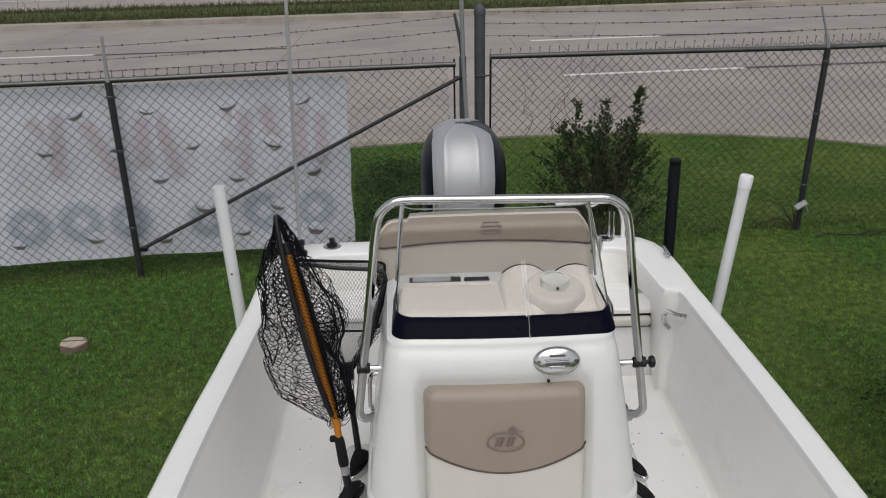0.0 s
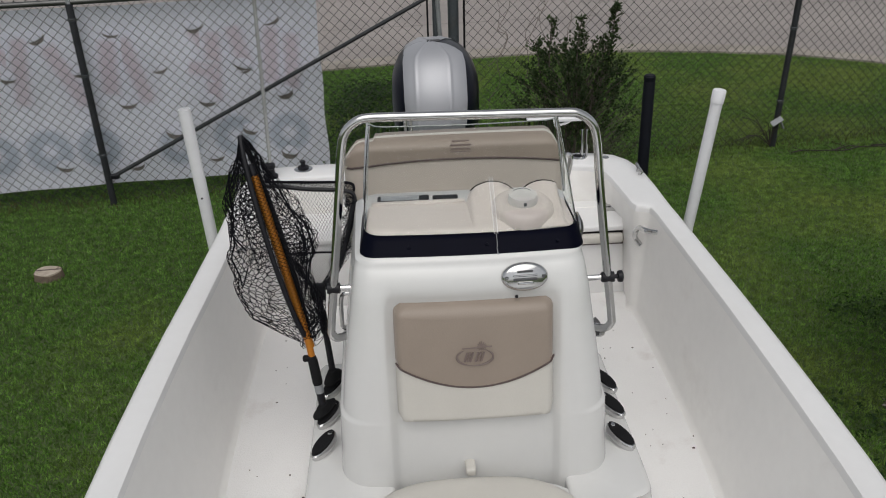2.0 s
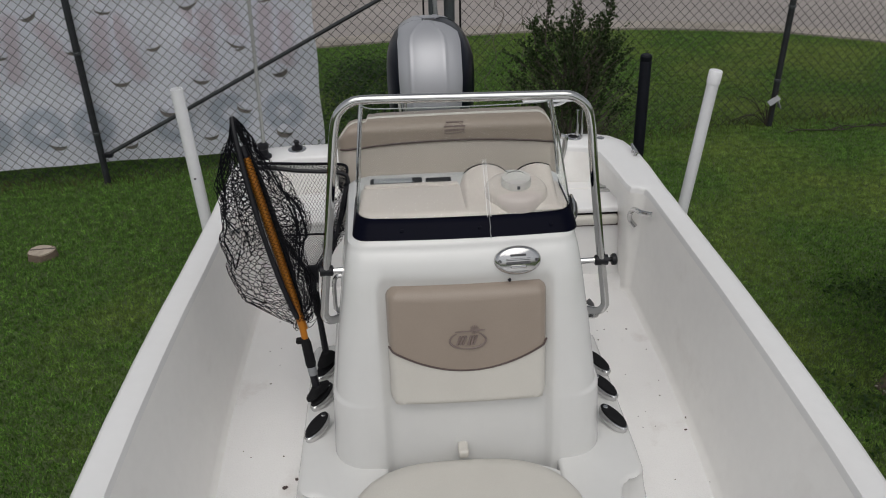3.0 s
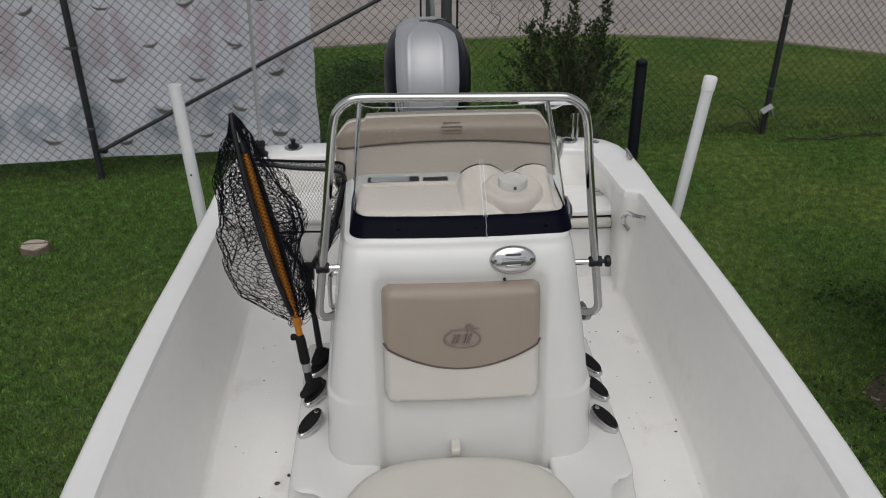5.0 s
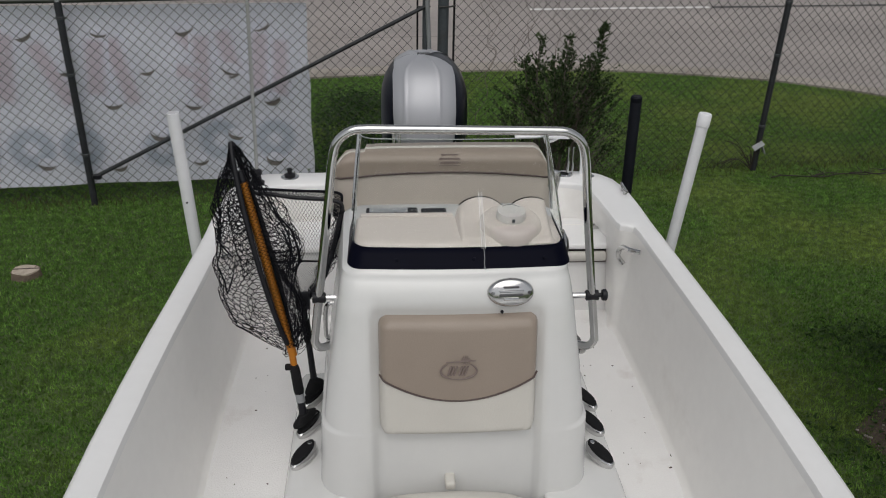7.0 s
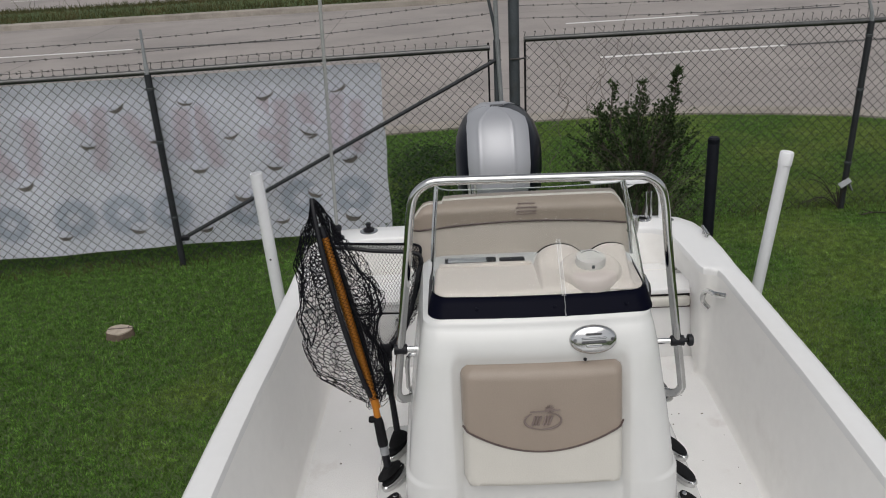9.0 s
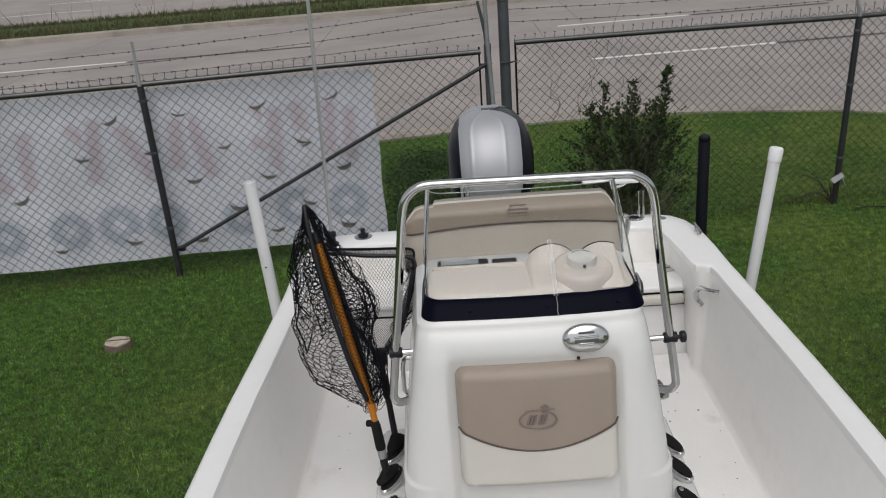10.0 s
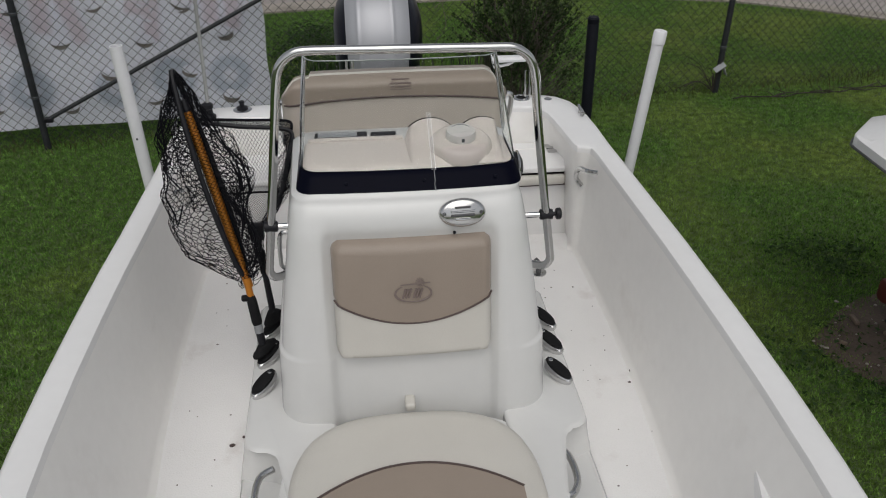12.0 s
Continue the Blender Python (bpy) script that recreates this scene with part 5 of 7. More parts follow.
    part("mark", bm, GALV, cap)
    bm = bmesh.new()
    sweep(bm, [compass + V(0.034 * math.cos(t), 0.034 * math.sin(t), 0.0312 + 0.10 * 0.034 * math.sin(t)) for t in [0.5 + 2.1 * k / 10 for k in range(11)]], 0.0012, 5)
    part("arrow", bm, GALV, cap, "grey printed arrow")
    # storage slot and items at the back of the dash
    bm = bmesh.new()
    rbox(bm, -0.335, -0.006, 2.660, 2.684, 1.60, 1.698, 0.006, 2)
    part("dash_lip", bm, DASH, con, "beige lip behind the glove area", 40)
    bm = bmesh.new()
    rbox(bm, -0.315, -0.13, 2.6845, 2.735, 1.54, 1.695, 0.004, 1)
    part("tray", bm, BLACK_PLASTIC, con, "dark open tray")
    # light grey bar, added as the glare inside the tray
    bm = bmesh.new()
    rbox(bm, -0.303, -0.165, 2.690, 2.730, 1.60, 1.6962, 0.003, 2)
    part("tray_glare", bm, GALV_LIGHT, con, "light grey bar standing in for glare in the tray", 40)
    bm = bmesh.new()
    rbox(bm, -0.345, 0.345, 2.70, 2.925, 1.50, 1.560, 0.012, 2)
    part("helm_top", bm, DASH, con, "beige helm top", 40)
    bm = bmesh.new()
    rbox(bm, -0.118, -0.028, 2.6845, 2.72, 1.58, 1.698, 0.004, 1)
    part("electronics", bm, BLACK_PLASTIC, con, "low black electronics box")

    # horn
    horn = V(0.161, 2.345, 1.560)
    m = Matrix.Translation(horn) @ pose(0, 0, 0, -20, 0, 2)
    bm = bmesh.new()
    rings = []
    for d, s in ((0.0, 1.0), (-0.006, 0.99), (-0.014, 0.92), (-0.018, 0.80)):
        rings.append([m @ V(0.078 * s * math.copysign(abs(math.cos(t)) ** 0.75, math.cos(t)), d, 0.048 * s * math.sin(t) * (1.0 - 0.12 * abs(math.cos(t)))) for t in [k * 2 * math.pi / 36 for k in range(36)]])
    loft(bm, rings)
    hb = part("horn", bm, CHROME, con, "oval chrome horn grille", 40)
    for k, z in enumerate((-0.020, -0.007, 0.006, 0.019)):
        bm = bmesh.new()
        w = 0.040 if k in (1, 2) else 0.026
        rbox(bm, -w, w, -0.024, -0.012, z - 0.0035, z + 0.0035, 0.002, 1, m)
        part("slat", bm, STEEL_DARK if k % 2 else CHROME, hb)
    for s in (-1, 1):
        bm = bmesh.new()
        disc(bm, m @ V(s * 0.060, -0.013, 0), m.to_3x3() @ V(0, -1, 0), 0.008, 0.006, 0.005, 12)
        part("screw", bm, STEEL_DARK, hb)
    bm = bmesh.new()
    disc(bm, V(0.134, 2.326, 1.497), (0, -1, 0.2), 0.006, 0.004, 0.008, 10)
    part("stud", bm, BLACK_PLASTIC, con, "small dark stud")

    # backrest cushion, two colours with a piped curve
    def cushion(z0, z1, mat, name, label, low=None, high=None, th=0.046):
        """A pad on the console face; low and high give its lower and upper edge over x."""
        bm = bmesh.new()
        n, rows = 40, []
        nz = 14
        for d in ("front", "back"):
            grid = []
            for k in range(nz + 1):
                row = []
                for i in range(n + 1):
                    x = -0.266 + 0.532 * i / n
                    zl, zh = (low(x) if low else z0), (high(x) if high else z1)
                    z = zl + (zh - zl) * k / nz
                    yb = con_front(z) + 0.036
                    rc = 0.035
                    cut = max(0.0, z - (1.484 - rc), 1.066 + rc - z)
                    x *= (0.266 - rc + math.sqrt(max(0.0, rc * rc - min(cut, rc) ** 2))) / 0.266
                    ex = min(1, (0.266 - abs(-0.266 + 0.532 * i / n)) / 0.022)
                    ez = min(1, (1.484 - z) / 0.022, (z - 1.068) / 0.022)
                    e = math.sqrt(max(0, 1 - (1 - max(0, ex)) ** 2)) * math.sqrt(max(0, 1 - (1 - max(0, ez)) ** 2))
                    y = yb - (th * e + 0.004 * math.sin((x + 0.25) * 6.3) if d == "front" else -0.002)
                    row.append(V(x - 0.008, y, z))
                grid.append(row)
            vs = loft(bm, grid, closed=False)
            rows.append(vs)
        a, b = rows
        for i in range(n):
            for k in (0, nz):
                bm.faces.new((a[k][i], a[k][i + 1], b[k][i + 1], b[k][i]))
        for k in range(nz):
            for i in (0, n):
                bm.faces.new((a[k][i], a[k + 1][i], b[k + 1][i], b[k][i]))
        return part(name, bm, mat, con, label, 60)

    arc = lambda x: 1.203 + 0.088 * (abs(x) / 0.266) ** 2
    upper = cushion(0, 1.482, VINYL_TAN, "backrest_pad", "tan vinyl upper pad", low=arc)
    cushion(1.07, 0, VINYL_CREAM, "backrest_pad", "cream vinyl lower pad", high=lambda x: arc(x) - 0.001)
    bm = bmesh.new()
    pts = [V(x - 0.008, con_front(arc(x)) + 0.036 - 0.047 * math.sqrt(max(0, 1 - (1 - min(1, (0.267 - abs(x)) / 0.022)) ** 2)) - 0.002, arc(x)) for x in [-0.264 + 0.528 * i / 40 for i in range(41)]]
    sweep(bm, pts, 0.0036, 8)
    part("piping", bm, PIPING, con, "dark brown piping")
    # emblem on the pad: plain oval, two blocks and a small star
    def emblem(cx, cz, s, name):
        bm = bmesh.new()
        P = lambda u, v, o=0.0: V(cx + u * s, con_front(cz + v * s) + 0.036 - 0.0498 - 0.004 * math.sin((cx + u * s + 0.265) * 6.3) - o, cz + v * s)
        for a0, a1 in ((2.2, 4.4), (-1.9, 1.0)):
            pts = [P(1.0 * math.cos(t), 0.5 * math.sin(t)) for t in [a0 + (a1 - a0) * k / 18 for k in range(19)]]
            sweep(bm, pts, [0.0012 + 0.0030 * math.sin(math.pi * k / 18) for k in range(19)], 6)
        for u0 in (-0.50, -0.34, -0.18, 0.10, 0.26, 0.42):
            sweep(bm, [P(u0 - 0.09, -0.26), P(u0 + 0.09, 0.26)], 0.0036, 6)
        sweep(bm, [P(-0.7, 0.5), P(0.95, 0.58)], 0.0022, 5)
        for k in range(6):
            t = k * math.pi / 6
            sweep(bm, [P(0.38 - 0.26 * math.cos(t), 0.62 - 0.26 * math.sin(t)), P(0.38 + 0.26 * math.cos(t), 0.62 + 0.26 * math.sin(t))], 0.0018, 5)
        return part(name, bm, LOGO, upper, "faded brown oval emblem")
    emblem(-0.010, 1.314, 0.060, "emblem")

    # small latch above the seat
    bm = bmesh.new()
    rbox(bm, -0.050, -0.014, 2.195, 2.262, 0.852, 0.884, 0.009, 3)
    part("latch", bm, VINYL_CREAM, con, "small cream plastic latch", 40)

    # grab rail round the console
    RY = 2.62
    rail = curve_pts([V(-0.40, RY + 0.07, 1.172), V(-0.45, RY + 0.03, 1.172), V(-0.492, RY, 1.178), V(-0.511, RY - 0.004, 1.20), V(-0.510, RY - 0.004, 1.24), V(-0.480, RY, 1.46), V(-0.440, RY, 1.76), V(-0.419, RY, 1.92), V(-0.399, RY, 1.985), V(-0.352, RY, 2.022), V(-0.295, RY, 2.028)], 6)
    rail_r = curve_pts([V(0.318, RY, 2.018), V(0.372, RY, 2.012), V(0.421, RY, 1.974), V(0.442, RY, 1.905), V(0.459, RY, 1.76), V(0.501, RY, 1.46), V(0.536, RY - 0.004, 1.22), V(0.537, RY - 0.004, 1.185), V(0.519, RY, 1.16), V(0.48, RY + 0.03, 1.148), V(0.42, RY + 0.07, 1.145)], 6)
    bm = bmesh.new()
    sweep(bm, rail + rail_r, 0.0155, 14)
    gr = part("grab_rail", bm, CHROME, con, "polished stainless grab rail")
    for s, xr, xc, z in ((-1, -0.490, -0.43, 1.392), (1, 0.513, 0.43, 1.382)):
        bm = bmesh.new()
        sweep(bm, [V(xr, RY, z), V(xc * 0.92, RY, z)], 0.011, 10)
        part("standoff", bm, CHROME, gr)
        bm = bmesh.new()
        lathe(bm, V(xr + s * 0.022, RY, z), (-s, 0, 0), [(0.020, 0), (0.020, 0.044), (0.014, 0.048)], 14)
        part("clamp", bm, BLACK_PLASTIC, gr, "black clamp")
    bm = bmesh.new()
    lathe(bm, V(0.529, RY, 1.382), (1, 0, 0), [(0.008, 0), (0.008, 0.020), (0.020, 0.021), (0.022, 0.026), (0.022, 0.036), (0.016, 0.040)], 12)
    part("knob", bm, BLACK_PLASTIC, gr, "black clamp knob")
    # small stainless hand loop on the port side
    bm = bmesh.new()
    sweep(bm, curve_pts([V(-0.44, 2.70, 1.16), V(-0.472, 2.70, 1.17), V(-0.478, 2.70, 1.20), V(-0.470, 2.70, 1.31), V(-0.43, 2.70, 1.32)], 5), 0.008, 8)
    part("side_handle", bm, CHROME, con, "small stainless side handle")
    # wheel rim peeking out to starboard
    bm = bmesh.new()
    ring = [V(0.225 + 0.19 * math.cos(t), 2.98 + 0.06 * math.sin(t), 1.39 + 0.165 * math.sin(t)) for t in [k * 2 * math.pi / 40 for k in range(40)]]
    sweep(bm, ring, 0.015, 8, closed=True)
    wheel = part("steering_wheel", bm, BLACK_RUBBER, con, "black wheel rim")
    for k in range(5):
        t = k * 2 * math.pi / 5 + 0.3
        bm = bmesh.new()
        sweep(bm, [V(0.225, 2.95, 1.39), V(0.225 + 0.18 * math.cos(t), 2.98 + 0.06 * math.sin(t), 1.39 + 0.158 * math.sin(t))], 0.007, 6)
        part("spoke", bm, CHROME, wheel)
    bm = bmesh.new()
    sweep(bm, [V(0.225, 2.90, 1.37), V(0.225, 2.96, 1.395)], [0.03, 0.04], 16)
    part("hub", bm, BLACK_PLASTIC, wheel)

    # throttle control on the starboard side
    bm = bmesh.new()
    lathe(bm, V(0.40, 2.97, 1.415), (1, 0, 0), [(0.062, 0), (0.062, 0.05), (0.054, 0.075), (0.03, 0.088)], 24)
    throttle = part("throttle", bm, BLACK_PLASTIC, con, "round black throttle control", 40)
    bm = bmesh.new()
    sweep(bm, [V(0.468, 2.97 + 0.060 * math.cos(t), 1.415 + 0.060 * math.sin(t)) for t in [k * 2 * math.pi / 28 for k in range(28)]], 0.005, 6, closed=True)
    part("bezel", bm, CHROME, throttle, "thin chrome bezel")

    # rod holders on the skirt ledges
    for s, ys in ((-1, (2.427, 2.603, 2.785)), (1, (2.382, 2.564, 2.722))):
        for k, y in enumerate(ys):
            x = (-0.562 if s < 0 else 0.543) + 0.008 * k
            m = Matrix.Translation((x, y, 0.832)) @ pose(0, 0, 0, 0, 12 * s, -s * 55 if s > 0 else 55)
            oval = lambda a, b, z: [m @ V(a * math.cos(t), b * math.sin(t), z) for t in [q * 2 * math.pi / 28 for q in range(28)]]
            bm = bmesh.new()
            loft(bm, [oval(0.066, 0.028, -0.02), oval(0.069, 0.031, -0.004), oval(0.069, 0.030, 0.006), oval(0.063, 0.026, 0.011)])
            h = part("rod_holder", bm, CHROME, con, "oval chrome rod holder", 40)
            bm = bmesh.new()
            loft(bm, [[p + V(0, 0.006, 0) for p in oval(*q)] for q in ((0.063, 0.025, 0.010), (0.061, 0.024, 0.017), (0.050, 0.017, 0.019))])
            part("liner", bm, BLACK_RUBBER, h, "black rubber insert", 40)
            bm = bmesh.new()
            q = m @ V(0.044 * (1 if s < 0 else -1), 0.0, 0.0165) + V(0, 0.006, 0)
            disc(bm, q, (0, 0, 1), 0.010, 0.008, 0.004, 14)
            part("screw", bm, CHROME, h)
    return con


build_console()


def build_front_seat():
    seat = thing("console_seat", "cream and tan cushioned seat box in front of the console", "boat seat", at=(BX, 1.75, SOLE))
    c = V(BX - 0.010, 1.787, 0)
    # moulded base with hand-hold cut-outs
    bm = bmesh.new()
    rings = []
    for z, w in ((0.62, 0.475), (0.69, 0.462), (0.71, 0.456), (0.74, 0.452), (0.765, 0.450), (0.790, 0.444)):
        rings.append([c + V(w * math.copysign(abs(math.cos(t)) ** 0.5, math.cos(t)), 0.455 * math.copysign(abs(math.sin(t)) ** 0.6, math.sin(t)) - 0.01, z) for t in [k * 2 * math.pi / 48 for k in range(48)]])
    loft(bm, rings)
    part("base", bm, CONSOLE, seat, "white moulded seat base", 50)
    bm = bmesh.new()
    rbox(bm, 0.004 - 0.645, 0.004 + 0.622, 1.10, 2.30, SOLE + 0.002, 0.652, 0.03, 3)
    part("plinth", bm, CONSOLE, seat, "low white moulded plinth", 50)
    def outline(t):
        s, k = math.sin(t), math.cos(t)
        w = 0.412
        return w * math.copysign(abs(k) ** 0.68, k), (0.405 if s > 0 else 0.41) * math.copysign(abs(s) ** 0.72, s)

    bm = bmesh.new()
    rings = []
    N = 56
    for z, f in ((0.772, 0.93), (0.785, 0.985), (0.815, 1.0), (0.845, 0.99), (0.865, 0.965), (0.877, 0.92), (0.884, 0.84), (0.890, 0.6), (0.893, 0.3), (0.894, 0.02)):
        rings.append([c + V(outline(t)[0] * f, outline(t)[1] * f, z) for t in [k * 2 * math.pi / N for k in range(N)]])
    loft(bm, rings)
    part("cushion", bm, VINYL_CREAM, seat, "cream vinyl seat pad", 60)
    # tan inset ahead of a piped arc
    arc = lambda x: 0.118 - 0.125 * (x / 0.33) ** 2
    bm = bmesh.new()
    n = 24
    top = lambda x, y: 0.895 - 0.011 * (x / 0.36) ** 2 - 0.011 * min(1, (abs(y) / 0.33)) ** 2
    rows = []
    for k in range(7):
        row = []
        for i in range(n + 1):
            x = -0.33 + 0.66 * i / n
            y = arc(x) + (-0.34 - arc(x)) * k / 6
            x2 = x * (1 - 0.25 * (k / 6) ** 3)
            row.append(c + V(x2, y, top(x2, y) + 0.003))
        rows.append(row)
    loft(bm, rows, closed=False)
    part("inset", bm, VINYL_TAN, seat, "tan vinyl inset", 60)
    bm = bmesh.new()
    sweep(bm, [c + V(x, arc(x), top(x, arc(x)) + 0.004) for x in [-0.33 + 0.66 * i / 32 for i in range(33)]], 0.0042, 8)
    part("piping", bm, PIPING, seat, "dark brown piping")
    for s in (-1, 1):
        bm = bmesh.new()
        x0 = c.x + s * (0.484 if s < 0 else 0.505)
        sweep(bm, curve_pts([V(x0 - s * 0.01, 2.08, 0.745), V(x0 + s * 0.03, 2.05, 0.745), V(x0 + s * 0.045, 1.99, 0.745), V(x0 + s * 0.042, 1.91, 0.745), V(x0 + s * 0.015, 1.86, 0.745), V(x0 - s * 0.012, 1.85, 0.745)], 5), 0.0125, 10)
        part("hand_rail", bm, CHROME, seat, "short stainless hand rail")


build_front_seat()


def build_leaning_post():
    post = thing("leaning_post", "tan and cream helm bench with folding backrest behind the console", "boat seat", at=(0, 3.2, SOLE))
    Y0 = 3.20
    # box base
    bm = bmesh.new()
    rbox(bm, -0.40, 0.42, 3.06, 3.50, SOLE + 0.002, 1.34, 0.04, 3)
    part("base", bm, CONSOLE, post, "white moulded seat base", 40)
    bm = bmesh.new()
    rbox(bm, -0.45, 0.47, 2.99, 3.50, 1.34, 1.45, 0.035, 4)
    part("seat_pad", bm, VINYL_CREAM, post, "cream vinyl seat pad", 50)

    def pad(name, mat, zl, zh, label, th):
        bm = bmesh.new()
        n, nz, both = 34, 10, []
        for d in (0, 1):
            grid = []
            for k in range(nz + 1):
                row = []
                for i in range(n + 1):
                    x = -0.462 + 0.924 * i / n
                    u = x / 0.462
                    z0, z1 = zl(u), zh(u)
                    z = z0 + (z1 - z0) * k / nz
                    e = math.sqrt(max(0.0, 1 - max(0, (abs(u) - 0.90) / 0.10) ** 2))
                    top = math.sqrt(max(0.0, 1 - max(0, (z - 1.688) / 0.032) ** 2))
                    depth = th * (0.25 + 0.75 * e * top)
                    y = Y0 + 0.10 * (z - 1.5) + (0.045 - depth if d == 0 else 0.045 + depth * 0.5)
                    row.append(V(x, y, z))
                grid.append(row)
            both.append(loft(bm, grid, closed=False))
        a, b = both
        for i in range(n):
            for k in (0, nz):
                bm.faces.new((a[k][i], a[k][i + 1], b[k][i + 1], b[k][i]))
        for k in range(nz):
            for i in (0, n):
                bm.faces.new((a[k][i], a[k + 1][i], b[k + 1][i], b[k][i]))
        return part(name, bm, mat, post, label, 60)

    seam = lambda u: 1.648 - 0.028 * u * u
    crown = lambda u: 1.717 - 0.10 * max(0, (abs(u) - 0.80) / 0.20) ** 2.4
    up = pad("backrest_pad", VINYL_TAN, seam, lambda u: max(crown(u), seam(u) + 0.02), "tan vinyl upper pad", 0.07)
    pad("backrest_pad", VINYL_BEIGE, lambda u: 1.452, lambda u: seam(u) - 0.001, "beige vinyl lower pad", 0.07)
    bm = bmesh.new()
    pts = []
    for i in range(41):
        u = -0.97 + 1.94 * i / 40
        z = seam(u)
        e = math.sqrt(max(0.0, 1 - max(0, (abs(u) - 0.90) / 0.10) ** 2))
        pts.append(V(0.462 * u, Y0 + 0.10 * (z - 1.5) + 0.045 - 0.07 * (0.25 + 0.75 * e) - 0.003, z))
    sweep(bm, pts, 0.0045, 6)
    part("piping", bm, PIPING, post, "brown piping")
    bm = bmesh.new()
    edge = []
    for i in range(45):
        u = -0.985 + 1.97 * i / 44
        z = max(crown(u), seam(u) + 0.02)
        edge.append(V(0.462 * u, Y0 + 0.10 * (z - 1.5) + 0.028, z + 0.001))
    sweep(bm, edge, 0.0042, 6)
    part("top_piping", bm, VINYL_CREAM, post, "cream piping along the top edge")
    # faded print: plain bars in an oval
    yp = lambda z: Y0 + 0.10 * (z - 1.5) + 0.045 - 0.07 * (0.25 + 0.75 * math.sqrt(max(0.0, 1 - max(0, (z - 1.688) / 0.032) ** 2))) - 0.0022
    for z, w, h in ((1.709, 0.036, 0.0022), (1.699, 0.044, 0.0030), (1.688, 0.040, 0.0038), (1.677, 0.044, 0.0022)):
        for k in range(5):
            bm = bmesh.new()
            x0 = 0.022 - w + 2 * w * k / 5
            rbox(bm, x0, x0 + 2 * w / 5 * (0.86 + 0.02 * (k % 3)), yp(z) - 0.0005, yp(z) + 0.004, z - h, z + h, 0.0004, 1)
            part("print_bar", bm, LOGO, up, "faded brown printed bar")
    bm = bmesh.new()
    sweep(bm, [V(0.016 + 0.044 * math.cos(t), yp(1.692 + 0.017 * math.sin(t)), 1.692 + 0.017 * math.sin(t)) for t in [k * 2 * math.pi / 30 for k in range(31)]], 0.0007, 5)
    part("print_oval", bm, LOGO, up)
    for s in (-1, 1):
        bm = bmesh.new()
        sweep(bm, curve_pts([V(0.005 + s * 0.485, 3.42, 1.36), V(0.005 + s * 0.49, 3.34, 1.48), V(0.005 + s * 0.485, 3.26, 1.60), V(0.005 + s * 0.46, 3.25, 1.62)], 5), 0.012, 10)
        part("hinge_arm", bm, CHROME, post, "stainless backrest arm")
    bm = bmesh.new()
    disc(bm, V(0.44, 3.155, 1.60), (0, -1, 0), 0.010, 0.008, 0.006, 12)
    part("button", bm, CHROME, post, "small bright snap")


build_leaning_post()


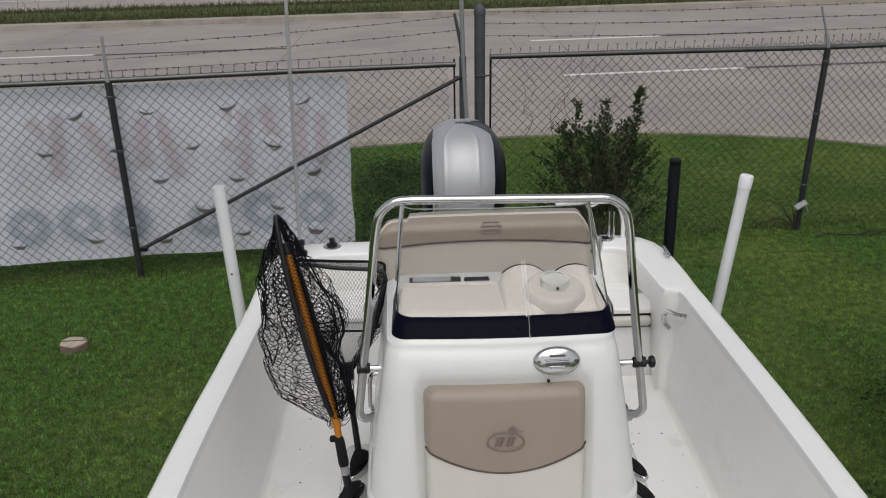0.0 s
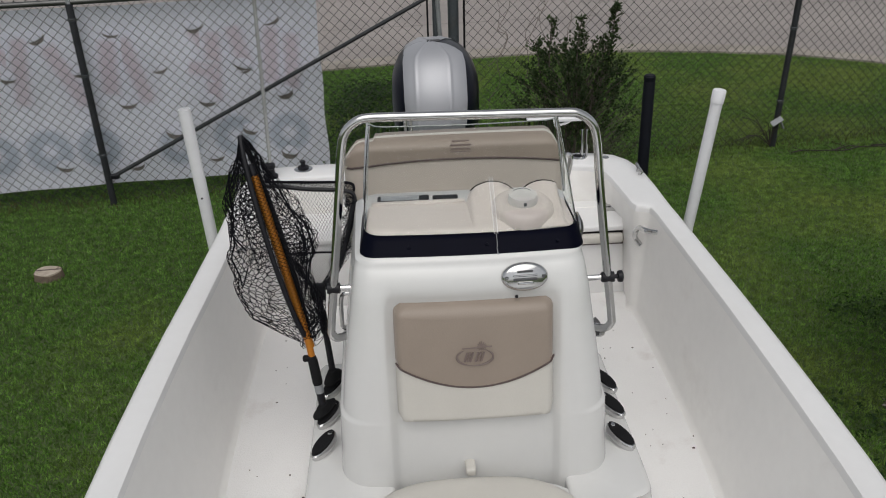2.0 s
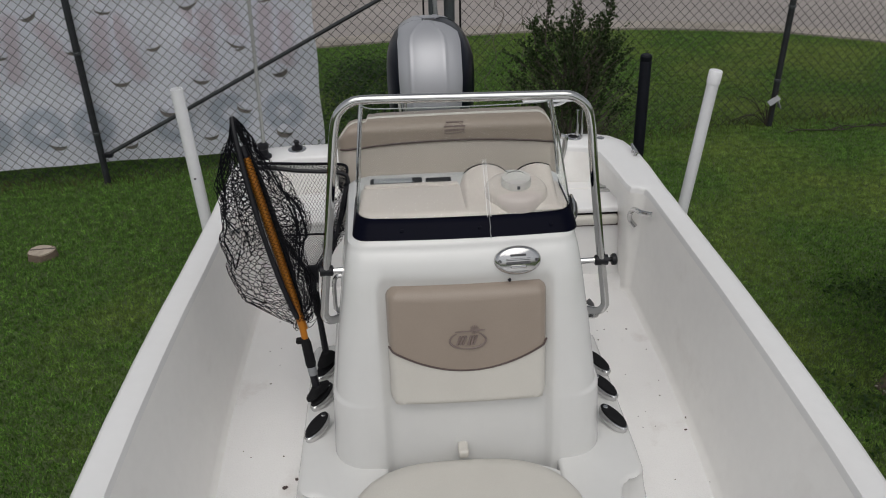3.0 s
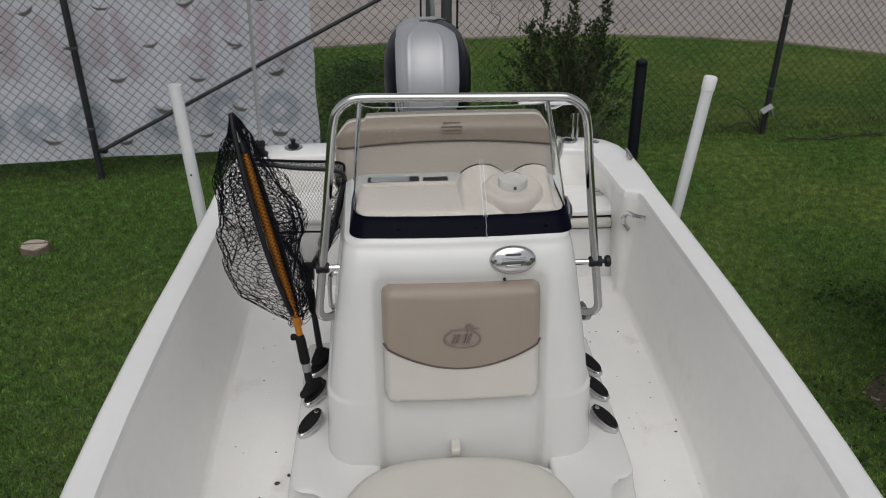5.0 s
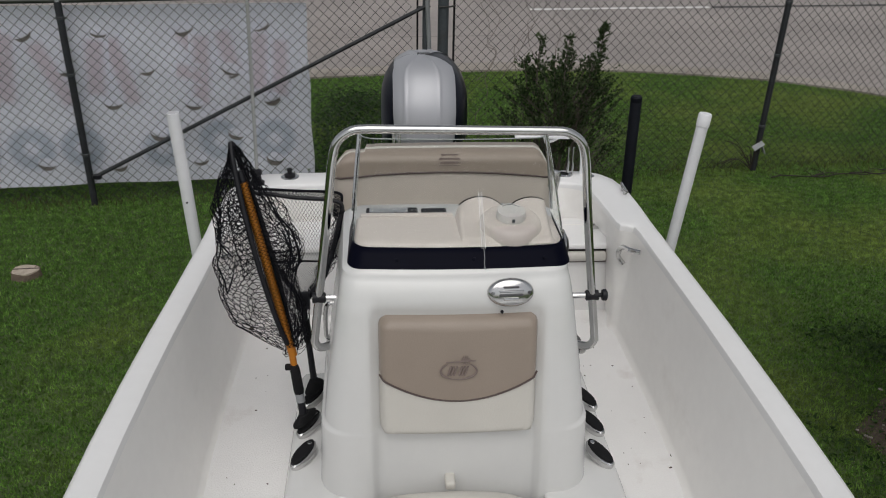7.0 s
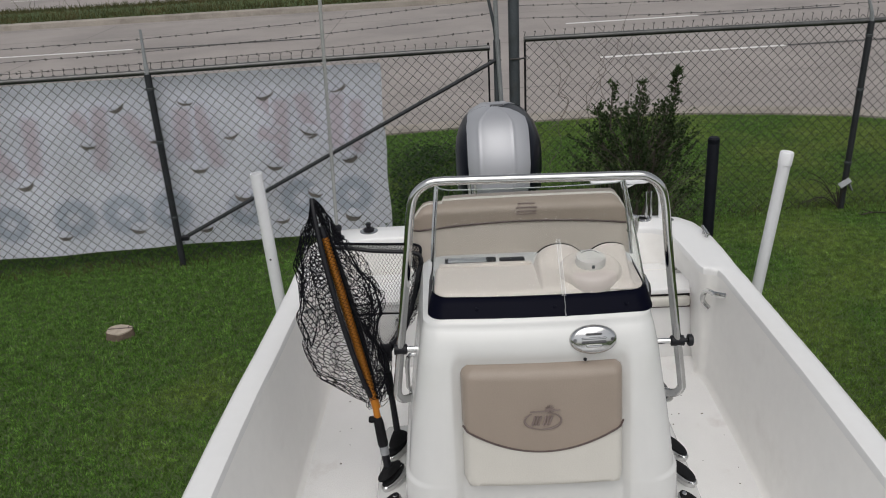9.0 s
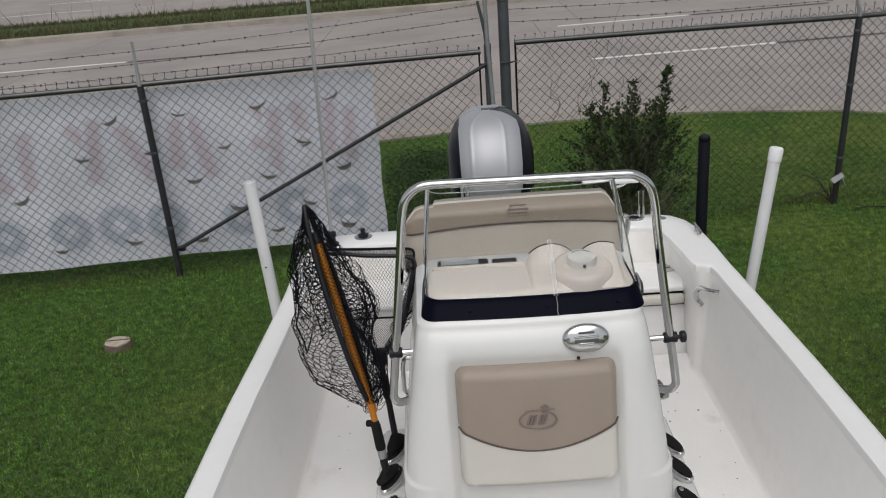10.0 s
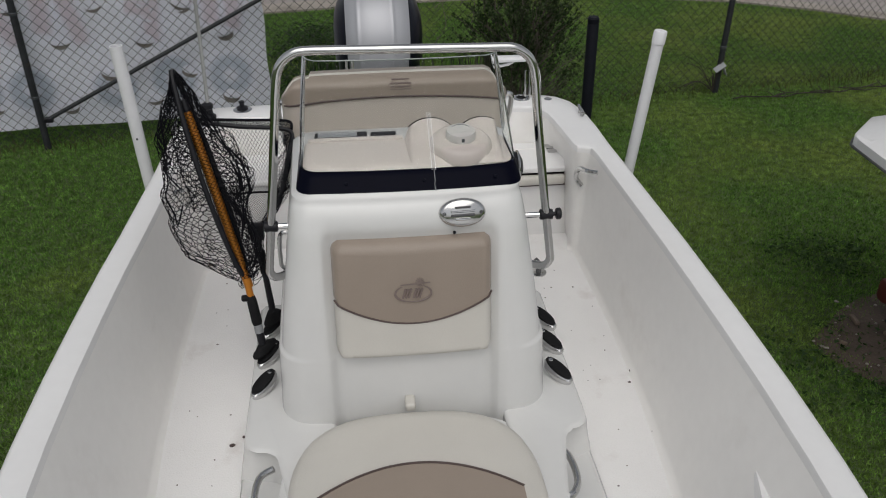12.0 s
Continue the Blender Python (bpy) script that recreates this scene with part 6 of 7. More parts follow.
def build_outboard():
    ob = thing("outboard_motor", "large outboard with silver top cowling and dark sides on the transom", "outboard motor", at=(0.01, 4.9, 0.4))
    C = V(-0.004, 4.93, 0)

    def section(z, wx, wy, yoff, p=2.6, n=48):
        return [C + V(1.045 * wx * math.copysign(abs(math.cos(t)) ** (2 / p), math.cos(t)), yoff + wy * math.copysign(abs(math.sin(t)) ** (2 / p), math.sin(t)), z) for t in [k * 2 * math.pi / n for k in range(n)]]

    lev = [(1.02, 0.215, 0.30, 0.06), (1.10, 0.235, 0.33, 0.05), (1.20, 0.248, 0.345, 0.04), (1.32, 0.254, 0.345, 0.04), (1.42, 0.253, 0.335, 0.045), (1.49, 0.247, 0.318, 0.06), (1.55, 0.229, 0.292, 0.072), (1.60, 0.202, 0.26, 0.085), (1.637, 0.170, 0.22, 0.095), (1.662, 0.130, 0.175, 0.10), (1.677, 0.085, 0.11, 0.105), (1.681, 0.02, 0.03, 0.11)]
    bm = bmesh.new()
    loft(bm, [section(*l) for l in lev])
    part("cowling", bm, COWL, ob, "glossy dark cowling sides", 60)
    # silver saddle over the middle, set proud
    bm = bmesh.new()
    rows = []
    for j in range(49):
        u = -1 + 2 * j / 48
        row = []
        for i in range(len(lev) * 2 - 1):
            front = i < len(lev)
            l = lev[i] if front else lev[2 * len(lev) - 2 - i]
            z, wx, wy, yo = l[0], l[1] * 1.045, l[2], l[3]
            half = min(wx * (0.86 if z < 1.5 else 0.97), 0.184 if z > 1.4 else 0.184 - 0.06 * (1.4 - z))
            x = u * half - 0.008
            k = max(0.0, 1 - (abs(x) / max(wx, 1e-4)) ** 2.6) ** (1 / 2.6)
            y = yo + (-1 if front else 1) * wy * k
            ridge = 0.004 + 0.006 * (math.exp(-((u + 0.62) / 0.045) ** 2) + math.exp(-((u - 0.48) / 0.045) ** 2)) + 0.003 * (1 - u * u)
            nrm = V(0, (-1 if front else 1) * 0.8, 0.35 if z < 1.55 else 1.2).normalized()
            row.append(C + V(x, y, z) + nrm * ridge)
        rows.append(row)
    loft(bm, rows, closed=False)
    part("top_cowl", bm, SILVER, ob, "brushed silver top cowl with two ridges", 60)
    # crown latch
    bm = bmesh.new()
    rbox(bm, -0.04, 0.04, -0.02, 0.02, 0, 0.008, 0.003, 2, Matrix.Translation(C + V(0, 0.10, 1.682)))
    part("crown_vent", bm, STEEL_DARK, ob, "dark crown vent")
    bm = bmesh.new()
    rings = [section(0.35, 0.06, 0.16, 0.12), section(0.70, 0.075, 0.17, 0.10), section(0.95, 0.13, 0.24, 0.07), section(1.025, 0.205, 0.29, 0.06)]
    loft(bm, rings)
    part("midsection", bm, COWL, ob, "dark midsection leg", 50)
    bm = bmesh.new()
    rbox(bm, -0.12, 0.12, 4.30, 4.80, 0.75, 1.12, 0.03, 2)
    part("bracket", bm, COWL, ob, "dark clamp bracket on the transom", 40)
    bm = bmesh.new()
    loft(bm, [section(0.24, 0.012, 0.12, 0.12), section(0.36, 0.055, 0.22, 0.12)])
    part("lower_unit", bm, COWL, ob, "", 50)
    # small stainless tube standing beside it
    for x in (-0.20, -0.17):
        bm = bmesh.new()
        sweep(bm, [V(x, 4.24, GUN - 0.02), V(x, 4.24, 1.46)], 0.009, 8)
        tagged(part("ski_post", bm, CHROME, None), "thin stainless post on the transom", "post", "stern posts")


build_outboard()


def build_stern_arch():
    arch = thing("boarding_ladder", "white folded boarding ladder standing on the stern", "ladder", at=(0.65, 4.25, GUN))
    bm = bmesh.new()
    sweep(bm, curve_pts([V(0.47, 4.27, 1.405), V(0.52, 4.27, 1.423), V(0.74, 4.27, 1.423), V(0.80, 4.27, 1.405), V(0.835, 4.27, 1.335), V(0.845, 4.27, 1.235), V(0.845, 4.27, 1.19)], 5), 0.012, 10)
    part("tube", bm, PVC, arch, "white bent tube")
    bm = bmesh.new()
    rbox(bm, 0.46, 0.76, 4.25, 4.33, 1.410, 1.428, 0.006, 2)
    part("step", bm, PVC, arch, "white flat step")
    bm = bmesh.new()
    sweep(bm, curve_pts([V(0.50, 4.29, 1.405), V(0.58, 4.29, 1.380), V(0.66, 4.29, 1.387), V(0.70, 4.29, 1.405)], 5), 0.010, 8)
    part("grip", bm, CHROME, arch, "bent chrome grip")
    for x in (0.765, 0.79):
        bm = bmesh.new()
        sweep(bm, [V(x, 4.26, GUN - 0.01), V(x, 4.27, 1.355)], 0.008, 8)
        part("upright", bm, CHROME, arch, "thin chrome upright")


build_stern_arch()


def build_light_pole():
    pole = thing("stern_light_pole", "tall aluminium stern light pole with black cap on the gunwale", "light pole", at=(-0.95, 4.18, GUN))
    bm = bmesh.new()
    sweep(bm, [V(-0.927, 4.17, GUN), V(-0.885, 4.17, 2.62)], 0.009, 10)
    part("pole", bm, ALU, pole, "slim aluminium tube")
    bm = bmesh.new()
    lathe(bm, V(-0.929, 4.17, GUN), (0, 0, 1), [(0.040, 0), (0.040, 0.012), (0.026, 0.02), (0.024, 0.05), (0.030, 0.055), (0.030, 0.075), (0.014, 0.085)], 18)
    part("socket", bm, BLACK_PLASTIC, pole, "black plug-in socket")
    bm = bmesh.new()
    lathe(bm, V(-0.885, 4.17, 2.60), (0, 0, 1), [(0.011, 0), (0.018, 0.02), (0.024, 0.055), (0.024, 0.07)], 18)
    part("lamp_head", bm, BLACK_PLASTIC, pole, "black lamp head")
    bm = bmesh.new()
    lathe(bm, V(-0.885, 4.17, 2.67), (0, 0, 1), [(0.021, 0), (0.022, 0.02), (0.015, 0.027)], 18)
    part("lens", bm, PVC, pole, "white lamp lens")


build_light_pole()


# ---------------------------------------------------------------- trailer under the boat
def build_trailer():
    tr = thing("boat_trailer", "galvanised boat trailer with white guide poles under the hull", "trailer", at=(BX, 2.5, 0))
    for s in (-1, 1):
        bm = bmesh.new()
        rbox(bm, BX + s * 0.62 - 0.03, BX + s * 0.62 + 0.03, -0.6, 4.6, 0.34, 0.44, 0.006, 1)
        part("frame_rail", bm, STEEL_DARK, tr, "galvanised frame rail")
        bm = bmesh.new()
        rbox(bm, BX + s * 0.45 - 0.04, BX + s * 0.45 + 0.04, 0.8, 4.4, 0.43, 0.47, 0.006, 1)
        part("bunk", bm, BARK, tr, "carpeted bunk board")
        bm = bmesh.new()
        lathe(bm, V(BX + s * 0.84 - s * 0.09, 3.0, 0.29), (s, 0, 0), [(0.17, 0), (0.26, 0.01), (0.29, 0.05), (0.29, 0.13), (0.26, 0.17), (0.17, 0.18)], 28)
        tyre = part("wheel", bm, TYRE, tr, "black trailer tyre")
        bm = bmesh.new()
        lathe(bm, V(BX + s * 0.84 - s * 0.06, 3.0, 0.29), (s, 0, 0), [(0.165, 0), (0.165, 0.12), (0.10, 0.10), (0.05, 0.13)], 20)
        part("rim", bm, RIM, tyre, "silver steel rim")
        bm = bmesh.new()
        x0, x1 = sorted((BX + s * 0.6, (-1.26 if s < 0 else 1.335)))
        rbox(bm, x0, x1, 3.97, 4.03, 0.40, 0.46, 0.006, 1)
        part("guide_arm", bm, STEEL_DARK, tr, "galvanised guide arm")
    bm = bmesh.new()
    rbox(bm, BX - 0.65, BX + 0.65, 2.95, 3.05, 0.27, 0.33, 0.006, 1)
    rbox(bm, BX - 0.65, BX + 0.65, 4.40, 4.48, 0.35, 0.43, 0.006, 1)
    rbox(bm, BX - 0.65, BX + 0.65, -0.6, -0.5, 0.35, 0.43, 0.006, 1)
    part("crossmember", bm, STEEL_DARK, tr)
    # leg to the ground at the coupling
    bm = bmesh.new()
    sweep(bm, [V(BX, -0.55, 0.0), V(BX, -0.55, 0.4)], 0.04, 10)
    part("jack", bm, STEEL_DARK, tr)
    # white guide poles: open end to port, capped to starboard
    for xb, xt, zt, capped in ((-1.226, -1.278, 1.648, False), (1.268, 1.389, 1.618, True)):
        bm = bmesh.new()
        a, b = V(xb, 4.0, 0.42), V(xt, 4.0, zt)
        d = (b - a).normalized()
        l = (b - a).length
        prof = [(0.031, 0), (0.031, l), (0.026, l), (0.026, l - 0.25)] if not capped else [(0.030, 0), (0.030, l)]
        lathe(bm, a, d, prof, 20)
        p = part("guide_pole", bm, PVC, tr, "white plastic guide pole")
        if capped:
            bm = bmesh.new()
            lathe(bm, b - d * 0.05, d, [(0.0305, -0.002), (0.034, 0.0), (0.034, 0.06), (0.030, 0.066), (0.012, 0.069)], 20)
            part("cap", bm, PVC, p, "white pipe cap")
        for k in () if capped else (0.62,):
            bm = bmesh.new()
            disc(bm, a + d * l * k + V(0, -0.030, 0), (0, -1, 0), 0.006, 0.005, 0.004, 10)
            part("bolt", bm, STEEL_DARK, p)
    # black rear guide
    bm = bmesh.new()
    lathe(bm, V(1.352, 5.0, 0.0), (-0.012, 0, 1), [(0.036, 0), (0.036, 1.385), (0.034, 1.39), (0.036, 1.395), (0.036, 1.42), (0.028, 1.43)], 20)
    bp = tagged(part("bollard", bm, POLE_BLACK, None), "slim black capped post standing in the lawn", "post")


build_trailer()


# ---------------------------------------------------------------- landing nets
def hex_net(fn, nu, nv, jitter=0.0, seed=1):
    """Edges of a honeycomb drawn over the surface fn(u, v)."""
    rng = random.Random(seed)
    pts = {}

    def P(i, j):
        if (i, j) not in pts:
            pts[(i, j)] = Vector(fn(min(max((i + (0.28 if (i + j) % 2 else -0.28) + rng.uniform(-jitter, jitter)) / nu, 0), 1), min(max((j + rng.uniform(-jitter, jitter)) / nv, 0), 1)))
        return pts[(i, j)]

    a, b = [], []
    for j in range(nv + 1):
        for i in range(nu + 1):
            if j < nv:
                a.append(P(i, j)), b.append(P(i, j + 1))
            if i < nu and (i + j) % 2:
                a.append(P(i, j)), b.append(P(i + 1, j))
    return [tuple(p) for p in a], [tuple(p) for p in b]


def build_nets():
    # large folding net with an orange handle
    n1 = thing("landing_net", "large black landing net with orange handle standing in a rod holder", "landing net", "landing nets", at=(-0.568, 2.59, 0.86))
    foot, low, top = V(-0.568, 2.59, 0.854), V(-0.612, 2.675, 1.150), V(-0.793, 2.86, 1.900)
    axis = (top - low)

    def rim(u, s):
        """Point of the hoop: u from the yoke to the tip, s = -1 near side, 1 far side."""
        w = 0.046 * (math.sin(math.pi * min(1, u ** 0.85)) ** 0.62 if 0 < u < 1 else 0)
        return low + axis * u + V(0.42, 0.91, 0.0) * (s * w)

    us = [k / 26 for k in range(27)]
    loop = [rim(u, -1) for u in us] + [rim(u, 1) for u in us[::-1]]
    bm = bmesh.new()
    sweep(bm, loop, 0.0105, 8)
    part("hoop", bm, BLACK_PLASTIC, n1, "black tubular hoop")
    bm = bmesh.new()
    d = (V(-0.759, 2.83, 1.765) - low).normalized()
    sweep(bm, [low - d * 0.04, low + d * 0.02, low.lerp(V(-0.759, 2.83, 1.765), 0.5), V(-0.759, 2.83, 1.765)], 0.0165, 12)
    part("handle", bm, ORANGE, n1, "orange anodised telescopic handle")
    bm = bmesh.new()
    sweep(bm, [V(-0.758, 2.828, 1.760), V(-0.766, 2.836, 1.80)], [0.018, 0.012], 12)
    part("end_cap", bm, BLACK_PLASTIC, n1, "black end cap")
    dd = (low - foot).normalized()
    bm = bmesh.new()
    sweep(bm, [foot + dd * 0.115, foot + dd * 0.13, foot + dd * 0.215, foot + dd * 0.235], [0.016, 0.020, 0.019, 0.015], 12)
    rbox(bm, -0.024, 0.024, -0.012, 0.012, -0.011, 0.011, 0.005, 1, Matrix.Translation(foot + dd * 0.222 + V(-0.012, 0, 0.006)))
    part("grip", bm, BLACK_RUBBER, n1, "black rubber grip")
    bm = bmesh.new()
    sweep(bm, [foot + dd * 0.085, foot + dd * 0.12], 0.017, 12)
    part("collar", bm, GALV_LIGHT, n1, "silver collar")
    bm = bmesh.new()
    sweep(bm, [foot, foot + dd * 0.09], 0.0155, 12)
    part("shaft", bm, BLACK_PLASTIC, n1, "black lower shaft")
    bm = bmesh.new()
    sweep(bm, [foot + dd * 0.225, low + dd * 0.03], 0.013, 10)
    part("ferrule", bm, ORANGE, n1, "orange ferrule")
    bm = bmesh.new()
    rings = []
    m = Matrix.Translation((-0.570, 2.595, 0.850)) @ pose(0, 0, 0, 0, -8, 52)
    for z, a, b in ((0.010, 0.060, 0.024), (0.020, 0.062, 0.025), (0.028, 0.048, 0.020), (0.044, 0.022, 0.017)):
        rings.append([m @ V(a * math.cos(t) + 0.006, b * math.sin(t), z) for t in [k * 2 * math.pi / 20 for k in range(20)]])
    loft(bm, rings)
    part("butt", bm, BLACK_RUBBER, n1, "wide black rubber butt")

    # how far the bag hangs out to each side, from the yoke to the tip
    port = [(0.0, 0.015), (0.03, 0.03), (0.09, 0.085), (0.17, 0.185), (0.30, 0.19), (0.49, 0.150), (0.64, 0.135), (0.72, 0.125), (0.80, 0.09), (0.90, 0.035), (1.0, 0.0)]
    starboard = [(0.0, 0.0), (0.04, 0.070), (0.14, 0.085), (0.24, 0.075), (0.33, 0.075), (0.39, 0.095), (0.45, 0.145), (0.52, 0.155), (0.60, 0.13), (0.69, 0.09), (0.80, 0.055), (0.88, 0.045), (0.95, 0.02), (1.0, 0.0)]

    def bag(side, table, size, seed, u0=0.02, u1=0.98):
        """One half of the bag: out from the near rim, round its edge and back to the far rim."""
        def fn(a, v):
            u = u0 + (u1 - u0) * a
            t = math.pi * v
            n1 = noise.noise(V(u * 4.5 + seed, v * 3.5, seed))
            n2 = noise.noise(V(u * 10, v * 8 + seed, 2.0))
            out = size * interp(u, table) * math.sin(t) ** 0.65 * (0.93 + 0.22 * n1 + 0.16 * n2)
            deep = -0.075 * math.cos(t) * math.sin(t) * min(1, 4 * (1 - u)) + 0.035 * n1 * math.sin(t)
            p = rim(u, -1).lerp(rim(u, 1), (0.30 - 0.30 * math.cos(t)) if side < 0 else (0.85 - 0.15 * math.cos(t)))
            return p + V(side * out, deep, -0.10 * out + 0.03 * n2 * math.sin(t))
        return fn

    a, b = hex_net(bag(-1, port, 1.0, 1.3), 40, 30, 0.12, 3)
    a2, b2 = hex_net(bag(1, starboard, 1.0, 7.7), 40, 19, 0.2, 4)
    ob = strands("netting", a + a2, b + b2, 0.00145, NET, 3, n1, "black knotted netting")
    ob["kind"] = "stuff"
    # slack folds inside the bag and a bunch at the yoke
    rng = random.Random(31)
    a3, b3 = [], []
    for fn, nu, nv, jit, seed in ((bag(1, starboard, 0.74, 12.1), 36, 16, 0.34, 8), (bag(1, starboard, 0.6, 3.4, 0.05, 0.5), 24, 15, 0.4, 9),
                                  (bag(-1, port, 0.97, 5.2, 0.58, 0.90), 18, 26, 0.3, 10), (bag(-1, port, 0.5, 8.8, 0.40, 0.75), 16, 14, 0.36, 11)):
        p, q = hex_net(fn, nu, nv, jit, seed)
        a3, b3 = a3 + p, b3 + q
    for k in range(9):
        c = low + V(rng.uniform(-0.01, 0.075), 0.02, rng.uniform(-0.03, 0.07))
        for i in range(18):
            t = i * 0.55
            a3.append(tuple(c + V(0.025 * math.cos(t), 0.025 * math.sin(t), 0.025 * math.sin(t * 1.3))))
            b3.append(tuple(c + V(0.025 * math.cos(t + 0.55), 0.025 * math.sin(t + 0.55), 0.025 * math.sin((t + 0.55) * 1.3))))
    # a fine sleeve of netting drawn over the handle
    grip_end = V(-0.759, 2.83, 1.765)
    side, up = axis.cross(V(0, 1, 0)).normalized(), axis.cross(V(1, 0, 0)).normalized()
    p, q = hex_net(lambda u, v: low.lerp(grip_end, u) + (side * math.cos(2 * math.pi * v) + up * math.sin(2 * math.pi * v)) * 0.019, 84, 12, 0.1, 21)
    sleeve = strands("netting_sleeve", p, q, 0.0014, NET, 3, n1, "fine black netting drawn over the handle")
    sleeve["kind"] = "stuff"
    ob = strands("folded_netting", a3, b3, 0.0015, NET, 3, n1, "bunched folds of black netting")
    ob["kind"] = "stuff"
    # gathered hems and the draw cord looping through the bag
    near, far = bag(-1, port, 0.9, 1.3), bag(1, starboard, 0.97, 7.7)
    for fn, r, pts in ((near, 0.0030, ((0.62, 0.30), (0.52, 0.42), (0.44, 0.36), (0.36, 0.48), (0.33, 0.3), (0.42, 0.16))),
                       (near, 0.0030, ((0.80, 0.40), (0.72, 0.5), (0.64, 0.46), (0.58, 0.3), (0.50, 0.14))),
                       (far, 0.0036, ((0.62, 0.16), (0.64, 0.34), (0.58, 0.46), (0.48, 0.48), (0.41, 0.38), (0.42, 0.22), (0.50, 0.15), (0.60, 0.20))),
                       (far, 0.0034, ((0.88, 0.4), (0.78, 0.44), (0.68, 0.42), (0.58, 0.30), (0.46, 0.24), (0.34, 0.30), (0.24, 0.2))),
                       (far, 0.0030, ((0.56, 0.5), (0.46, 0.5), (0.38, 0.46), (0.30, 0.34), (0.20, 0.42), (0.10, 0.3)))):
        bm = bmesh.new()
        sweep(bm, curve_pts([Vector(fn(u, v)) for u, v in pts], 8), r, 6)
        part("cord", bm, NET, n1, "black draw cord")

    # smaller flat net with fine mesh
    n2 = thing("landing_net", "black flat-topped landing net with fine mesh in a rod holder", "landing net", "landing nets", at=(-0.54, 2.775, 0.86))
    foot, yoke = V(-0.540, 2.775, 0.872), V(-0.576, 2.86, 1.235)
    tr, tl = V(-0.413, 3.05, 1.582), V(-0.80, 3.05, 1.62)
    bm = bmesh.new()
    hoop = curve_pts([yoke, yoke.lerp(tr, 0.35) + V(0.035, 0, -0.02), tr + V(-0.018, -0.05, -0.07), tr + V(-0.005, -0.01, -0.015), tr + V(-0.05, 0, 0.006), tr.lerp(tl, 0.5), tl + V(0.05, 0, 0.0), tl + V(0.0, -0.02, -0.03), yoke.lerp(tl, 0.4) + V(-0.03, 0, 0), yoke], 7)
    sweep(bm, hoop, 0.0085, 8)
    part("hoop", bm, BLACK_PLASTIC, n2, "black flat-topped hoop")
    bm = bmesh.new()
    sweep(bm, [foot, foot.lerp(yoke, 0.25), foot.lerp(yoke, 0.85), yoke], [0.014, 0.013, 0.011, 0.016], 10)
    part("shaft", bm, BLACK_PLASTIC, n2, "black shaft")
    bm = bmesh.new()
    rbox(bm, -0.028, 0.028, -0.02, 0.02, -0.03, 0.04, 0.010, 2, Matrix.Translation(yoke))
    part("yoke", bm, BLACK_PLASTIC, n2, "black moulded yoke")
    bm = bmesh.new()
    sweep(bm, [foot.lerp(yoke, 0.55), foot.lerp(yoke, 0.80)], 0.0165, 10)
    part("grip", bm, BLACK_RUBBER, n2, "black foam grip")
    bm = bmesh.new()
    rings = []
    m = Matrix.Translation((-0.541, 2.777, 0.868)) @ pose(0, 0, 0, 0, -8, 52)
    for z, a, b in ((0.008, 0.050, 0.024), (0.018, 0.052, 0.025), (0.036, 0.038, 0.021), (0.056, 0.018, 0.015)):
        rings.append([m @ V(a * math.cos(t), b * math.sin(t), z) for t in [k * 2 * math.pi / 20 for k in range(20)]])
    loft(bm, rings)
    part("butt", bm, BLACK_RUBBER, n2, "black rubber butt")
    # fine rubber mesh: bag falls back from the top bar, then to the yoke
    a, b = [], []
    back_r, back_l = V(-0.458, 3.10, 1.305), V(-0.74, 3.10, 1.29)

    def sheet(p00, p10, p01, p11, nu, nv, sag):
        g = lambda i, j: p00.lerp(p10, i / nu).lerp(p01.lerp(p11, i / nu), j / nv) + V(0, sag, -sag * 0.5) * math.sin(math.pi * i / nu) * math.sin(math.pi * j / nv)
        for i in range(nu + 1):
            for j in range(nv + 1):
                if (i + j) % 2:
                    continue
                for di in (-1, 1):
                    if 0 <= i + di <= nu and j + 1 <= nv:
                        a.append(tuple(g(i, j))), b.append(tuple(g(i + di, j + 1)))
        for i in range(1, nu + 1, 2):
            for j in range(1, nv, 2):
                for di in (-1, 1):
                    if 0 <= i + di <= nu:
                        a.append(tuple(g(i, j))), b.append(tuple(g(i + di, j + 1)))

    sheet(tl, tr, V(-0.79, 3.12, 1.612), V(-0.430, 3.12, 1.590), 56, 12, 0.01)
    sheet(V(-0.79, 3.12, 1.612), V(-0.430, 3.12, 1.590), back_l, back_r, 48, 26, 0.02)
    sheet(back_l, back_r, yoke + V(-0.03, 0.03, 0), yoke + V(0.03, 0.03, 0), 40, 30, 0.05)
    sheet(tr, yoke + V(0.03, 0.02, 0), back_r, yoke + V(0.02, 0.06, -0.02), 34, 18, 0.03)
    # slack mesh gathered along the hoop's arm
    arm = [tr + V(-0.012, -0.01, -0.01), V(-0.418, 3.02, 1.51), V(-0.450, 2.97, 1.38), V(-0.505, 2.92, 1.29), yoke + V(0.03, 0.01, 0.02)]

    def gather(u, v):
        k = min(u * 4, 3.999)
        c = arm[int(k)].lerp(arm[int(k) + 1], k % 1)
        t = 2 * math.pi * v
        r = 0.022 * (0.7 + 0.9 * math.sin(math.pi * min(1, u * 1.2)) ** 2) * (1 + 0.9 * noise.noise(V(u * 7, v * 4, 5)))
        return c + V(r * math.cos(t) - 0.4 * r, r * math.sin(t), 0.012 * noise.noise(V(u * 11, v * 5, 1)))

    ga, gb = hex_net(gather, 70, 24, 0.3, 17)
    a, b = a + ga, b + gb
    ob = strands("fine_mesh", a, b, 0.00095, NET, 3, n2, "fine black rubber mesh")
    ob["kind"] = "stuff"
    bm = bmesh.new()
